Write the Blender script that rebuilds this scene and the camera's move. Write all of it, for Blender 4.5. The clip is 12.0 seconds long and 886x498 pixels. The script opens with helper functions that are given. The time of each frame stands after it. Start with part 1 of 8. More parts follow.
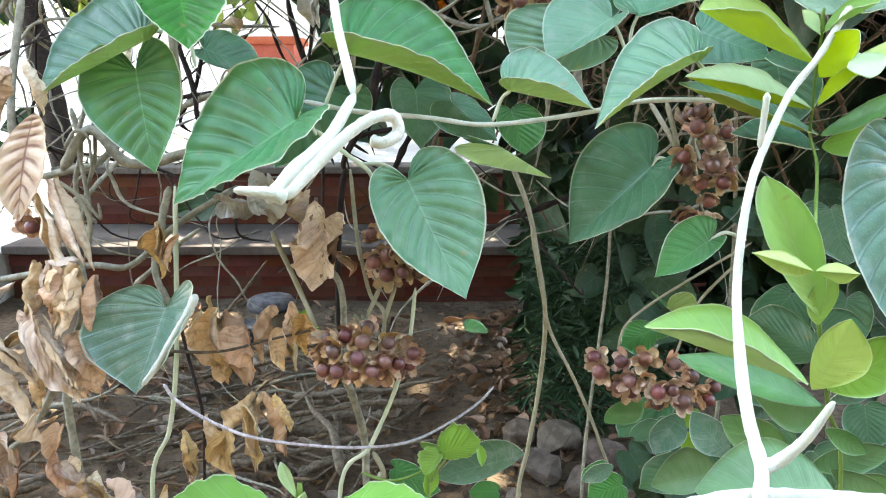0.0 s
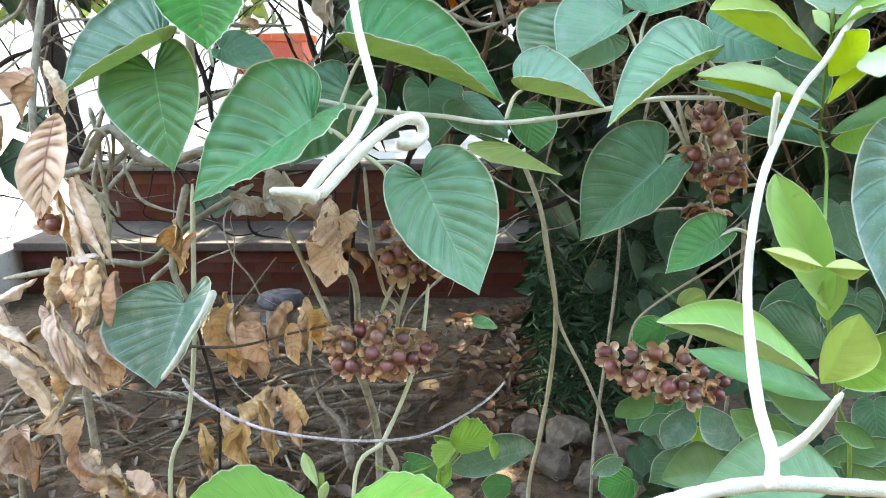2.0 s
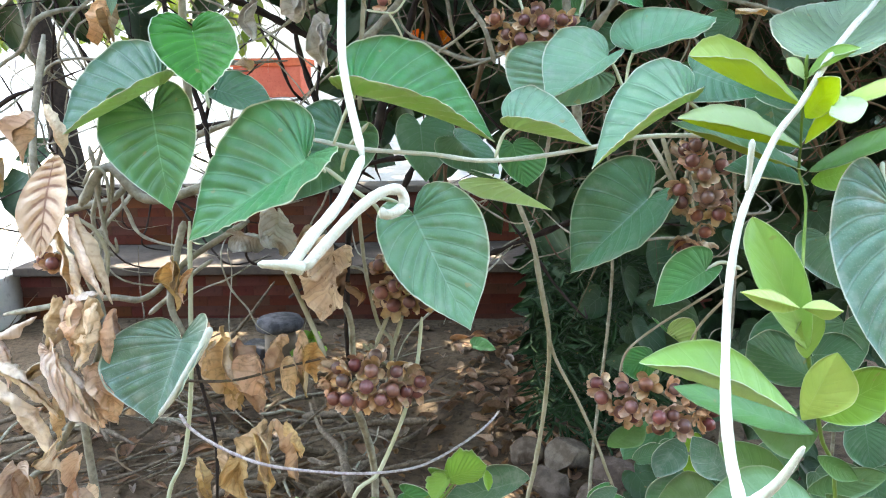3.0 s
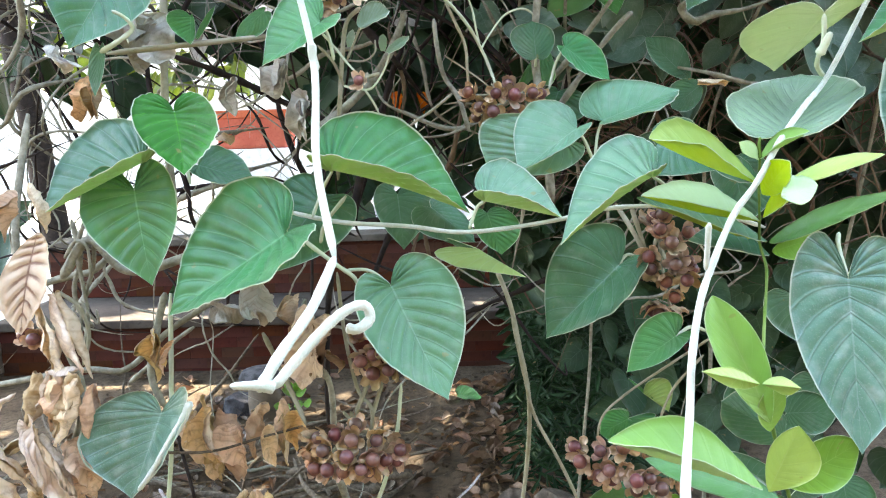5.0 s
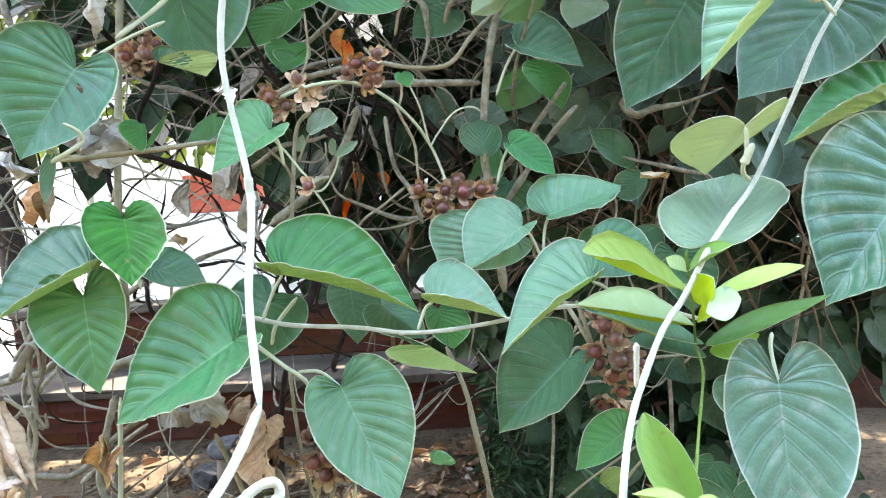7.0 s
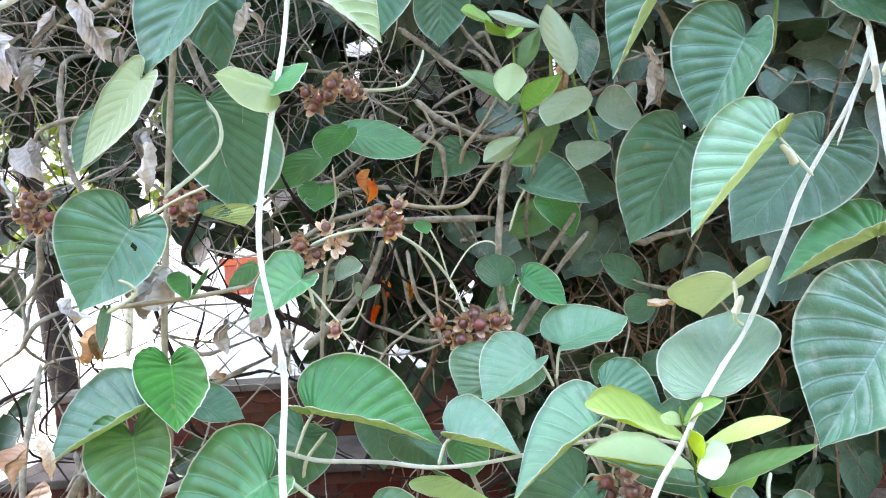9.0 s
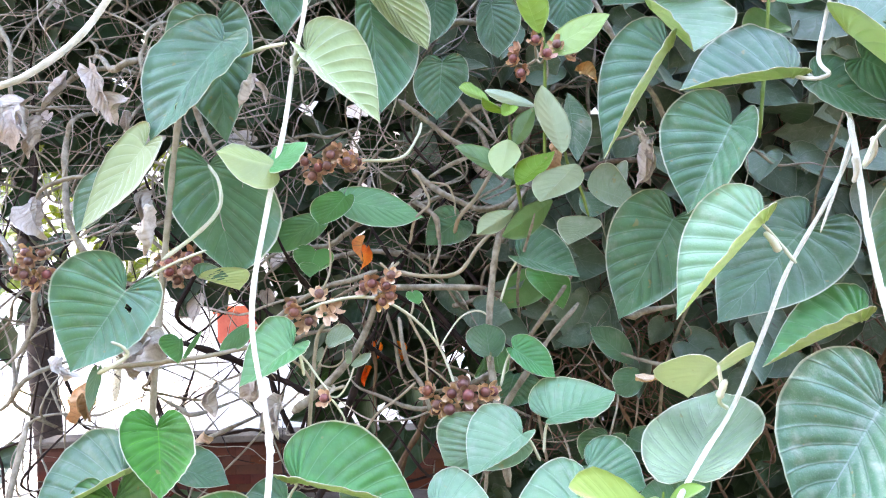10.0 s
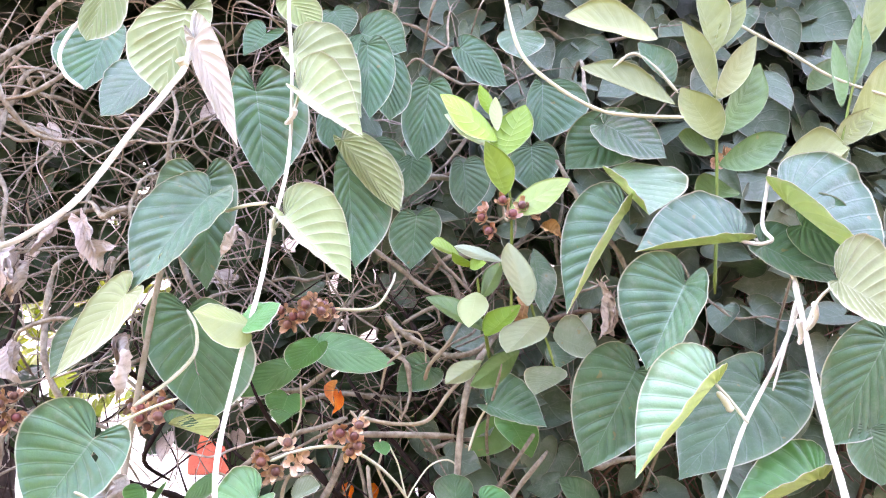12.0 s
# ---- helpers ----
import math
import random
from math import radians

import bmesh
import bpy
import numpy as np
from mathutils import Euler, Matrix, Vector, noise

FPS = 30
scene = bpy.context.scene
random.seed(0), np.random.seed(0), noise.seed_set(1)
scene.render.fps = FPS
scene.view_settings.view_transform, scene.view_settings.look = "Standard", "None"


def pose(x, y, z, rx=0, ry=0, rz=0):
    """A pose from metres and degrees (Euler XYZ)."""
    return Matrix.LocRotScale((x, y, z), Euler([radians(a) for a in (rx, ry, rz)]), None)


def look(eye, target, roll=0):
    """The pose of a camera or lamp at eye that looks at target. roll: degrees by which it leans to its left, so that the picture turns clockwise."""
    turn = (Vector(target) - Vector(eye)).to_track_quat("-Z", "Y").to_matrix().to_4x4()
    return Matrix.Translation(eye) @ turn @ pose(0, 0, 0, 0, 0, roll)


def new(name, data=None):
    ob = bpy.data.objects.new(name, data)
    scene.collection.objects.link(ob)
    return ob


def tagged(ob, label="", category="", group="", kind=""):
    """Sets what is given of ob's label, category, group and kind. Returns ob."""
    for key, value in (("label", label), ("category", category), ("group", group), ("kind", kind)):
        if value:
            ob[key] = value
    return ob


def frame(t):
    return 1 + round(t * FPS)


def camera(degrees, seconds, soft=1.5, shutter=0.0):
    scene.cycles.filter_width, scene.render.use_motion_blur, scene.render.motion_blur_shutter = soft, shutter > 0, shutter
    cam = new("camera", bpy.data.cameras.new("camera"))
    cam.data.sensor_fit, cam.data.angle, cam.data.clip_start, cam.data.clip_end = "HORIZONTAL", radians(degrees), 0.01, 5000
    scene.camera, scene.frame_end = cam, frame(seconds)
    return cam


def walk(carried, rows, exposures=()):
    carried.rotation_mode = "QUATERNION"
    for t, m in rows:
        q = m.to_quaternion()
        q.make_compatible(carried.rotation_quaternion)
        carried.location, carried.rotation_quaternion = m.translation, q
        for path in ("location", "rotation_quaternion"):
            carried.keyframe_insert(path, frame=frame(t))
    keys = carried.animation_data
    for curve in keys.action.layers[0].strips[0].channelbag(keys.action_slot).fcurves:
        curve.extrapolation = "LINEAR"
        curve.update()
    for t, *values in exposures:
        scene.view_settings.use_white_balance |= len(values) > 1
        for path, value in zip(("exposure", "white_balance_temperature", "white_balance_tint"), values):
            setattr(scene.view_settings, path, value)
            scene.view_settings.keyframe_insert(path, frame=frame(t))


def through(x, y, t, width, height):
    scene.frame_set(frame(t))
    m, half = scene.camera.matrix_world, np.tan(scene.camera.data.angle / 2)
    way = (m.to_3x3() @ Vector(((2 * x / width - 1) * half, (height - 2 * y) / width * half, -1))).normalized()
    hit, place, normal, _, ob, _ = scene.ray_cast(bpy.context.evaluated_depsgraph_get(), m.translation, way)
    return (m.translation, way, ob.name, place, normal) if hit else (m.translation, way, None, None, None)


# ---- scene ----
cam = camera(63.5, 12.0, soft=1.1)
PATH = [
    (0, (0.023, 0.04, 0.986), (-0.025, 1.983, 0.514), -0.3),
    (0.5, (0.02, 0.033, 0.985), (-0.03, 1.972, 0.497), -0.3),
    (1, (0.018, 0.03, 0.984), (-0.041, 1.966, 0.487), -0.4),
    (1.5, (0.016, 0.034, 0.981), (-0.038, 1.967, 0.472), -0.2),
    (2, (0.016, 0.026, 0.99), (-0.053, 1.965, 0.508), -0.5),
    (2.5, (0.021, 0.02, 1.003), (-0.052, 1.964, 0.537), -0.6),
    (3, (0.026, 0.013, 1.016), (-0.04, 1.964, 0.584), -1.0),
    (4.8, (0.039, 0.0, 1.054), (0.005, 1.973, 0.728), -1.8),
    (5, (0.039, -0.002, 1.056), (0.016, 1.973, 0.74), -1.7),
    (5.5, (0.049, 0.0, 1.066), (0.063, 1.979, 0.773), -1.9),
    (6, (0.061, 0.009, 1.075), (0.09, 1.99, 0.798), -2.2),
    (6.5, (0.063, 0.002, 1.09), (0.099, 1.989, 0.865), -2.2),
    (6.7, (0.069, -0.001, 1.1), (0.121, 1.988, 0.896), -2.2),
    (8.3, (0.108, -0.072, 1.218), (0.075, 1.927, 1.165), -5.2),
    (8.5, (0.101, -0.075, 1.218), (0.077, 1.924, 1.184), -4.6),
    (9, (0.108, -0.093, 1.237), (0.076, 1.907, 1.249), -3.8),
    (9.5, (0.105, -0.107, 1.25), (0.083, 1.891, 1.322), -2.9),
    (10, (0.116, -0.113, 1.268), (0.103, 1.881, 1.422), -2.0),
    (10.5, (0.125, -0.12, 1.28), (0.131, 1.871, 1.472), -1.8),
    (11, (0.129, -0.131, 1.293), (0.144, 1.855, 1.53), -1.7),
    (11.5, (0.136, -0.157, 1.302), (0.155, 1.817, 1.622), -1.2),
    (12, (0.142, -0.169, 1.305), (0.182, 1.769, 1.799), -1.3),
]
walk(cam, [(t, look(eye, target, roll)) for t, eye, target, roll in PATH],
     [(0.0, 3.92, 7150, 11), (6.5, 3.99, 7050, 12), (8.5, 4.1, 7000, 18), (9.5, 4.28, 6950, 23), (10.5, 4.39, 7150, 32), (11.5, 4.45, 7400, 41), (12.0, 4.6, 7600, 45)])
# ---- world, sun and exposure ----
world = bpy.data.worlds.new("sky")
scene.world = world
world.use_nodes = True
SUN_ELEVATION, SUN_AZIMUTH = 58.0, 18.0   # behind the hedge, a little to the left
wn = world.node_tree.nodes
sky = wn.new("ShaderNodeTexSky")
sky.sky_type, sky.sun_disc = "NISHITA", False
sky.sun_elevation, sky.sun_rotation = radians(SUN_ELEVATION), radians(-SUN_AZIMUTH)
sky.air_density, sky.dust_density = 1.2, 3.0
world.node_tree.links.new(sky.outputs[0], wn["Background"].inputs[0])
wn["Background"].inputs[1].default_value = 0.15
sun = new("sun", bpy.data.lights.new("sun", "SUN"))
sun.data.energy, sun.data.angle, sun.data.color = 3.0, radians(0.6), (1.0, 0.95, 0.86)
sun.matrix_world = look((0, 0, 0), (math.sin(radians(SUN_AZIMUTH)) * math.cos(radians(SUN_ELEVATION)),
                                    -math.cos(radians(SUN_AZIMUTH)) * math.cos(radians(SUN_ELEVATION)),
                                    -math.sin(radians(SUN_ELEVATION))))


# ---- materials ----
class Nodes:
    """A small wrapper to write a node material in few lines."""

    def __init__(self, name):
        self.mat = bpy.data.materials.new(name)
        self.mat.use_nodes = True
        self.tree = self.mat.node_tree
        self.bsdf = self.tree.nodes["Principled BSDF"]
        self.out = self.tree.nodes["Material Output"]

    def add(self, kind, **values):
        node = self.tree.nodes.new(kind)
        for key, value in values.items():
            setattr(node, key, value)
        return node

    def link(self, a, b):
        self.tree.links.new(a, b)

    def set(self, socket, value):
        if isinstance(value, bpy.types.NodeSocket):
            self.link(value, socket)
        else:
            socket.default_value = value

    def noise(self, scale, detail=4, rough=0.55, coord="Object"):
        tex = self.add("ShaderNodeTexCoord")
        n = self.add("ShaderNodeTexNoise")
        n.inputs["Scale"].default_value, n.inputs["Detail"].default_value = scale, detail
        n.inputs["Roughness"].default_value = rough
        self.link(tex.outputs[coord], n.inputs["Vector"])
        return n.outputs["Fac"]

    def math(self, op, a, b=0.0, c=0.0):
        n = self.add("ShaderNodeMath", operation=op)
        for i, v in enumerate((a, b, c)):
            self.set(n.inputs[i], v)
        return n.outputs[0]

    def ramp(self, fac, low, high):
        n = self.add("ShaderNodeMapRange")
        n.interpolation_type = "SMOOTHSTEP"
        self.set(n.inputs[0], fac)
        n.inputs[1].default_value, n.inputs[2].default_value = low, high
        return n.outputs[0]

    def mix(self, fac, a, b, how="MIX"):
        n = self.add("ShaderNodeMix", data_type="RGBA", blend_type=how)
        self.set(n.inputs[0], fac)
        for i, v in ((6, a), (7, b)):
            self.set(n.inputs[i], v if isinstance(v, bpy.types.NodeSocket) else (*v, 1))
        return n.outputs[2]

    def random(self):
        return self.add("ShaderNodeObjectInfo").outputs["Random"]

    def island(self):
        return self.add("ShaderNodeNewGeometry").outputs["Random Per Island"]

    def shift(self, colour, rnd, hue=0.02, value=0.25, saturation=0.15):
        """Vary a colour by a random number."""
        n = self.add("ShaderNodeHueSaturation")
        self.set(n.inputs["Hue"], self.math("MULTIPLY_ADD", rnd, 2 * hue, 0.5 - hue))
        r2 = self.math("FRACT", self.math("MULTIPLY", rnd, 7.31))
        r3 = self.math("FRACT", self.math("MULTIPLY", rnd, 13.7))
        self.set(n.inputs["Value"], self.math("MULTIPLY_ADD", r2, 2 * value, 1 - value))
        self.set(n.inputs["Saturation"], self.math("MULTIPLY_ADD", r3, 2 * saturation, 1 - saturation))
        self.set(n.inputs["Color"], colour)
        return n.outputs[0]

    def bump(self, height, strength=0.3, distance=0.002):
        n = self.add("ShaderNodeBump")
        n.inputs["Strength"].default_value, n.inputs["Distance"].default_value = strength, distance
        self.link(height, n.inputs["Height"])
        self.link(n.outputs[0], self.bsdf.inputs["Normal"])

    def done(self, colour, rough=0.6, specular=0.4, through=None, amount=0.3, sheen=0.0):
        self.set(self.bsdf.inputs["Base Color"], colour if isinstance(colour, bpy.types.NodeSocket) else (*colour, 1))
        self.set(self.bsdf.inputs["Roughness"], rough)
        self.bsdf.inputs["Specular IOR Level"].default_value = specular
        self.bsdf.inputs["Sheen Weight"].default_value = sheen
        if through is not None:
            t = self.add("ShaderNodeBsdfTranslucent")
            self.set(t.inputs["Color"], through if isinstance(through, bpy.types.NodeSocket) else (*through, 1))
            m = self.add("ShaderNodeMixShader")
            m.inputs[0].default_value = amount
            self.link(self.bsdf.outputs[0], m.inputs[1])
            self.link(t.outputs[0], m.inputs[2])
            self.link(m.outputs[0], self.out.inputs["Surface"])
        return self.mat


def leaf_material(name, base, deep, vein, through, amount, rough=0.34, dust=0.25, vein_width=0.05, island=False, sheen=0.05, margin=0.8, relief=1.0, gloss=0.5):
    m = Nodes(name)
    uv = m.add("ShaderNodeUVMap")
    sep = m.add("ShaderNodeSeparateXYZ")
    m.link(uv.outputs[0], sep.inputs[0])
    u, v = sep.outputs[0], sep.outputs[1]
    rnd = m.island() if island else m.random()
    blotch = m.ramp(m.noise(22, 3), 0.35, 0.7)
    colour = m.mix(blotch, base, deep)
    colour = m.shift(colour, rnd, 0.009, 0.16, 0.10)
    near = m.math("ABSOLUTE", m.math("SUBTRACT", m.math("FRACT", m.math("ADD", u, 0.5)), 0.5))
    side = m.math("SUBTRACT", 1.0, m.ramp(near, 0.0, vein_width))
    mid = m.math("SUBTRACT", 1.0, m.ramp(v, 0.008, 0.028))
    veins = m.math("MAXIMUM", m.math("MULTIPLY", side, 0.5), m.math("MULTIPLY", mid, 0.6))
    colour = m.mix(veins, colour, vein)
    specks = m.ramp(m.noise(620, 3, 0.75), 0.56, 0.70)
    film = m.ramp(m.noise(35, 5, 0.65), 0.48, 0.75)
    colour = m.mix(m.math("MULTIPLY", m.math("MAXIMUM", m.math("MULTIPLY", specks, 0.85), m.math("MULTIPLY", film, 0.9)), dust), colour, (0.42, 0.47, 0.42))
    spots = m.math("MULTIPLY", m.ramp(m.noise(55, 2, 0.5), 0.71, 0.75), 0.6)
    colour = m.mix(spots, colour, (0.27, 0.20, 0.08))
    edge = m.math("MULTIPLY", m.ramp(v, 0.965, 0.985), margin)
    colour = m.mix(edge, colour, (0.66, 0.70, 0.54))
    groove = m.math("MULTIPLY", m.math("ADD", m.ramp(near, 0.0, 0.11), m.math("MULTIPLY", m.noise(95, 3, 0.5), 1.5)), relief)
    m.bump(m.math("ADD", m.math("MULTIPLY", m.noise(300, 4, 0.6), 0.35), groove), 0.5, 0.0016)
    return m.done(colour, m.math("MULTIPLY_ADD", film, 0.2, rough), gloss, through, amount, sheen)


LEAF_TOP = leaf_material("creeper_leaf_top", (0.046, 0.235, 0.076), (0.031, 0.165, 0.054), (0.18, 0.42, 0.19), (0.30, 0.66, 0.10), 0.24, rough=0.38, dust=0.14, gloss=0.5)
LEAF_BLUE = leaf_material("creeper_leaf_grey_green", (0.056, 0.176, 0.103), (0.040, 0.130, 0.079), (0.19, 0.32, 0.24), (0.28, 0.56, 0.15), 0.22, dust=0.26, margin=0.55, gloss=0.38)
LEAF_DUSTY = leaf_material("creeper_leaf_dusty", (0.075, 0.188, 0.126), (0.06, 0.155, 0.106), (0.22, 0.33, 0.28), (0.28, 0.50, 0.16), 0.20, dust=0.55, margin=0.55)
# Silvery leaf, lightened further: sky gloss on upturned blades is in the colour.
LEAF_SILVER = leaf_material("creeper_leaf_silver_sky_gloss", (0.125, 0.30, 0.175), (0.098, 0.245, 0.142), (0.29, 0.46, 0.32), (0.38, 0.66, 0.18), 0.24, dust=0.34, gloss=0.5)
# Paler copy of the top leaf; bluish sky sheen is put into its colour.
LEAF_SKY_SHEEN = leaf_material("creeper_leaf_sky_sheen", (0.085, 0.270, 0.128), (0.064, 0.215, 0.10), (0.24, 0.42, 0.27), (0.30, 0.62, 0.13), 0.24, rough=0.38, dust=0.26, gloss=0.5)
LEAF_TEAL = leaf_material("creeper_leaf_deep_teal", (0.050, 0.175, 0.088), (0.036, 0.13, 0.066), (0.19, 0.36, 0.22), (0.28, 0.58, 0.13), 0.22, dust=0.2, gloss=0.4)
LEAF_SAGE = leaf_material("creeper_leaf_sage", (0.18, 0.28, 0.18), (0.145, 0.235, 0.145), (0.25, 0.34, 0.24), (0.34, 0.52, 0.16), 0.22, dust=0.45, gloss=0.35)
LEAF_UNDER = leaf_material("creeper_leaf_underside", (0.44, 0.60, 0.22), (0.39, 0.55, 0.19), (0.60, 0.70, 0.40), (0.82, 0.95, 0.42), 0.5, 0.75, 0.1, 0.11, sheen=0.4)
LEAF_DOWNY = leaf_material("downy_pale_underside", (0.265, 0.385, 0.175), (0.225, 0.34, 0.15), (0.42, 0.51, 0.31), (0.50, 0.66, 0.28), 0.33, 0.9, 0.1, 0.13, sheen=0.6)
LEAF_WHITE = leaf_material("white_felted_underside", (0.66, 0.68, 0.58), (0.60, 0.63, 0.52), (0.74, 0.76, 0.68), (0.70, 0.76, 0.56), 0.35, 0.95, 0.1, 0.1, sheen=0.5)
LEAF_YOUNG = leaf_material("young_creeper_leaf", (0.015, 0.175, 0.004), (0.010, 0.12, 0.003), (0.07, 0.34, 0.02), (0.10, 0.55, 0.01), 0.16, 0.5, 0.0, gloss=0.22)
LEAF_SPROUT = leaf_material("yellow_green_sprout", (0.20, 0.42, 0.050), (0.155, 0.35, 0.038), (0.33, 0.52, 0.12), (0.42, 0.62, 0.08), 0.22, 0.42, 0.06, margin=0.5)
LEAF_LIME = leaf_material("shrub_leaf_fresh", (0.21, 0.40, 0.075), (0.165, 0.335, 0.058), (0.32, 0.50, 0.15), (0.46, 0.68, 0.12), 0.28, 0.36, 0.10, 0.03, margin=0.45, relief=0.25)
LEAF_LIME_PALE = leaf_material("shrub_leaf_pale_face", (0.42, 0.58, 0.31), (0.38, 0.54, 0.27), (0.46, 0.61, 0.35), (0.55, 0.72, 0.30), 0.3, 0.5, 0.15, 0.03, margin=0.35, relief=0.25)
LEAF_OLIVE = leaf_material("shrub_leaf_olive", (0.195, 0.275, 0.085), (0.155, 0.23, 0.068), (0.28, 0.36, 0.14), (0.38, 0.48, 0.13), 0.24, 0.42, 0.12, 0.03, margin=0.4, relief=0.25)
LEAF_GOLD = leaf_material("shrub_leaf_yellow_underside", (0.39, 0.49, 0.02), (0.34, 0.44, 0.016), (0.42, 0.50, 0.06), (0.72, 0.84, 0.03), 0.45, 0.5, 0.03, 0.03, margin=0.5, relief=0.25, gloss=0.25)
LEAF_SAPLING = leaf_material("pale_sapling_leaf", (0.32, 0.45, 0.30), (0.27, 0.40, 0.26), (0.38, 0.50, 0.36), (0.45, 0.62, 0.30), 0.3, 0.5, 0.2, 0.03, margin=0.4, relief=0.3, gloss=0.35)
LEAF_TENDER = leaf_material("tender_shrub_leaf", (0.40, 0.57, 0.15), (0.34, 0.51, 0.125), (0.42, 0.57, 0.2), (0.55, 0.75, 0.15), 0.3, 0.4, 0.05, 0.03, margin=0.45, relief=0.25)
LEAF_BASAL = leaf_material("basal_shrub_leaf", (0.105, 0.27, 0.032), (0.08, 0.22, 0.025), (0.2, 0.37, 0.09), (0.28, 0.52, 0.05), 0.22, 0.5, 0.06, 0.04, margin=0.5, relief=0.5, gloss=0.25)
LEAF_CUP = leaf_material("pale_lime_cupped_leaf", (0.55, 0.64, 0.38), (0.50, 0.60, 0.33), (0.62, 0.69, 0.45), (0.74, 0.86, 0.45), 0.42, 0.7, 0.05, 0.05, sheen=0.3)
LEAF_SHRUB = leaf_material("shrub_leaf_mature", (0.10, 0.25, 0.075), (0.07, 0.185, 0.055), (0.14, 0.29, 0.10), (0.16, 0.38, 0.05), 0.2, 0.42, 0.14, 0.03, margin=0.2, relief=0.25)
# Darker copy of the creeper leaf; shade inside the hedge is in the colour.
LEAF_BACK_SHADE = leaf_material("hedge_leaf_shade_tone", (0.032, 0.078, 0.036), (0.021, 0.054, 0.026), (0.09, 0.17, 0.10), (0.08, 0.26, 0.04), 0.18, 0.55, 0.1, island=True, margin=0.0, gloss=0.25)
LEAF_CROWN = leaf_material("dusty_crown_leaf", (0.07, 0.14, 0.085), (0.045, 0.10, 0.06), (0.16, 0.25, 0.17), (0.20, 0.36, 0.10), 0.22, 0.55, 0.35, island=True, margin=0.4)
LEAF_FACE = leaf_material("dusty_face_leaf", (0.085, 0.165, 0.105), (0.06, 0.125, 0.08), (0.17, 0.27, 0.19), (0.20, 0.38, 0.12), 0.22, 0.5, 0.35, island=True, margin=0.3, relief=0.4)
LEAF_FAR = leaf_material("sunlit_far_leaf", (0.15, 0.21, 0.03), (0.09, 0.15, 0.02), (0.24, 0.30, 0.08), (0.28, 0.34, 0.02), 0.4, island=True, margin=0.0)
# Darker than real foliage: the deep shade is put into this base colour.
LEAF_SHADE_DARK = leaf_material("leaf_shade_dark", (0.016, 0.046, 0.016), (0.010, 0.032, 0.011), (0.035, 0.08, 0.03), (0.05, 0.14, 0.02), 0.12, 0.65, 0.04, island=True, margin=0.0, gloss=0.12)


def rim_material():
    m = Nodes("leaf_hairy_rim")
    return m.done(m.mix(m.noise(90), (0.50, 0.58, 0.40), (0.62, 0.66, 0.50)), 0.9, 0.2)


def bark_material(name, a, b, scale=60, rough=0.85, strength=0.6):
    m = Nodes(name)
    fine = m.noise(scale * 6, 5, 0.7)
    colour = m.mix(m.ramp(m.noise(scale, 5, 0.65), 0.3, 0.7), a, b)
    colour = m.mix(m.math("MULTIPLY", m.ramp(fine, 0.5, 0.75), 0.35), colour, tuple(c * 0.45 for c in a))
    colour = m.shift(colour, m.island(), 0.015, 0.42, 0.3)
    m.bump(fine, strength, 0.002)
    return m.done(colour, rough, 0.2)


def dead_material(name, a, b, dark):
    m = Nodes(name)
    uv = m.add("ShaderNodeUVMap")
    sep = m.add("ShaderNodeSeparateXYZ")
    m.link(uv.outputs[0], sep.inputs[0])
    near = m.math("ABSOLUTE", m.math("SUBTRACT", m.math("FRACT", m.math("ADD", sep.outputs[0], 0.5)), 0.5))
    vein = m.math("SUBTRACT", 1.0, m.ramp(near, 0.02, 0.2))
    colour = m.mix(m.ramp(m.noise(30, 4), 0.35, 0.65), a, b)
    colour = m.mix(m.math("MULTIPLY", m.ramp(m.noise(55, 5, 0.7), 0.48, 0.72), 0.65), colour, dark)
    colour = m.mix(m.math("MULTIPLY", vein, 0.26), colour, dark)
    colour = m.shift(colour, m.random(), 0.02, 0.3, 0.2)
    m.bump(m.noise(110, 5, 0.75), 0.8, 0.004)
    return m.done(colour, 0.8, 0.25, (0.55, 0.36, 0.16), 0.22)


def veined_material():
    """A withered leaf whose veins have dried purple-brown."""
    m = Nodes("dry_leaf_dark_veins")
    uv = m.add("ShaderNodeUVMap")
    sep = m.add("ShaderNodeSeparateXYZ")
    m.link(uv.outputs[0], sep.inputs[0])
    near = m.math("ABSOLUTE", m.math("SUBTRACT", m.math("FRACT", m.math("ADD", sep.outputs[0], 0.5)), 0.5))
    ragged = m.math("ADD", near, m.math("MULTIPLY_ADD", m.noise(120, 4, 0.7), 0.3, -0.15))
    vein = m.math("SUBTRACT", 1.0, m.ramp(ragged, 0.04, 0.2))
    inner = m.math("SUBTRACT", 1.0, m.ramp(sep.outputs[1], 0.35, 0.85))
    mid = m.math("SUBTRACT", 1.0, m.ramp(sep.outputs[1], 0.02, 0.07))
    colour = m.mix(m.ramp(m.noise(30, 4), 0.35, 0.65), (0.82, 0.68, 0.50), (0.68, 0.52, 0.36))
    colour = m.mix(m.math("MULTIPLY", m.math("MAXIMUM", m.math("MULTIPLY", vein, inner), mid), 0.8), colour, (0.26, 0.13, 0.11))
    m.bump(m.noise(110, 5, 0.75), 0.8, 0.004)
    return m.done(colour, 0.8, 0.25, (0.55, 0.36, 0.16), 0.22)


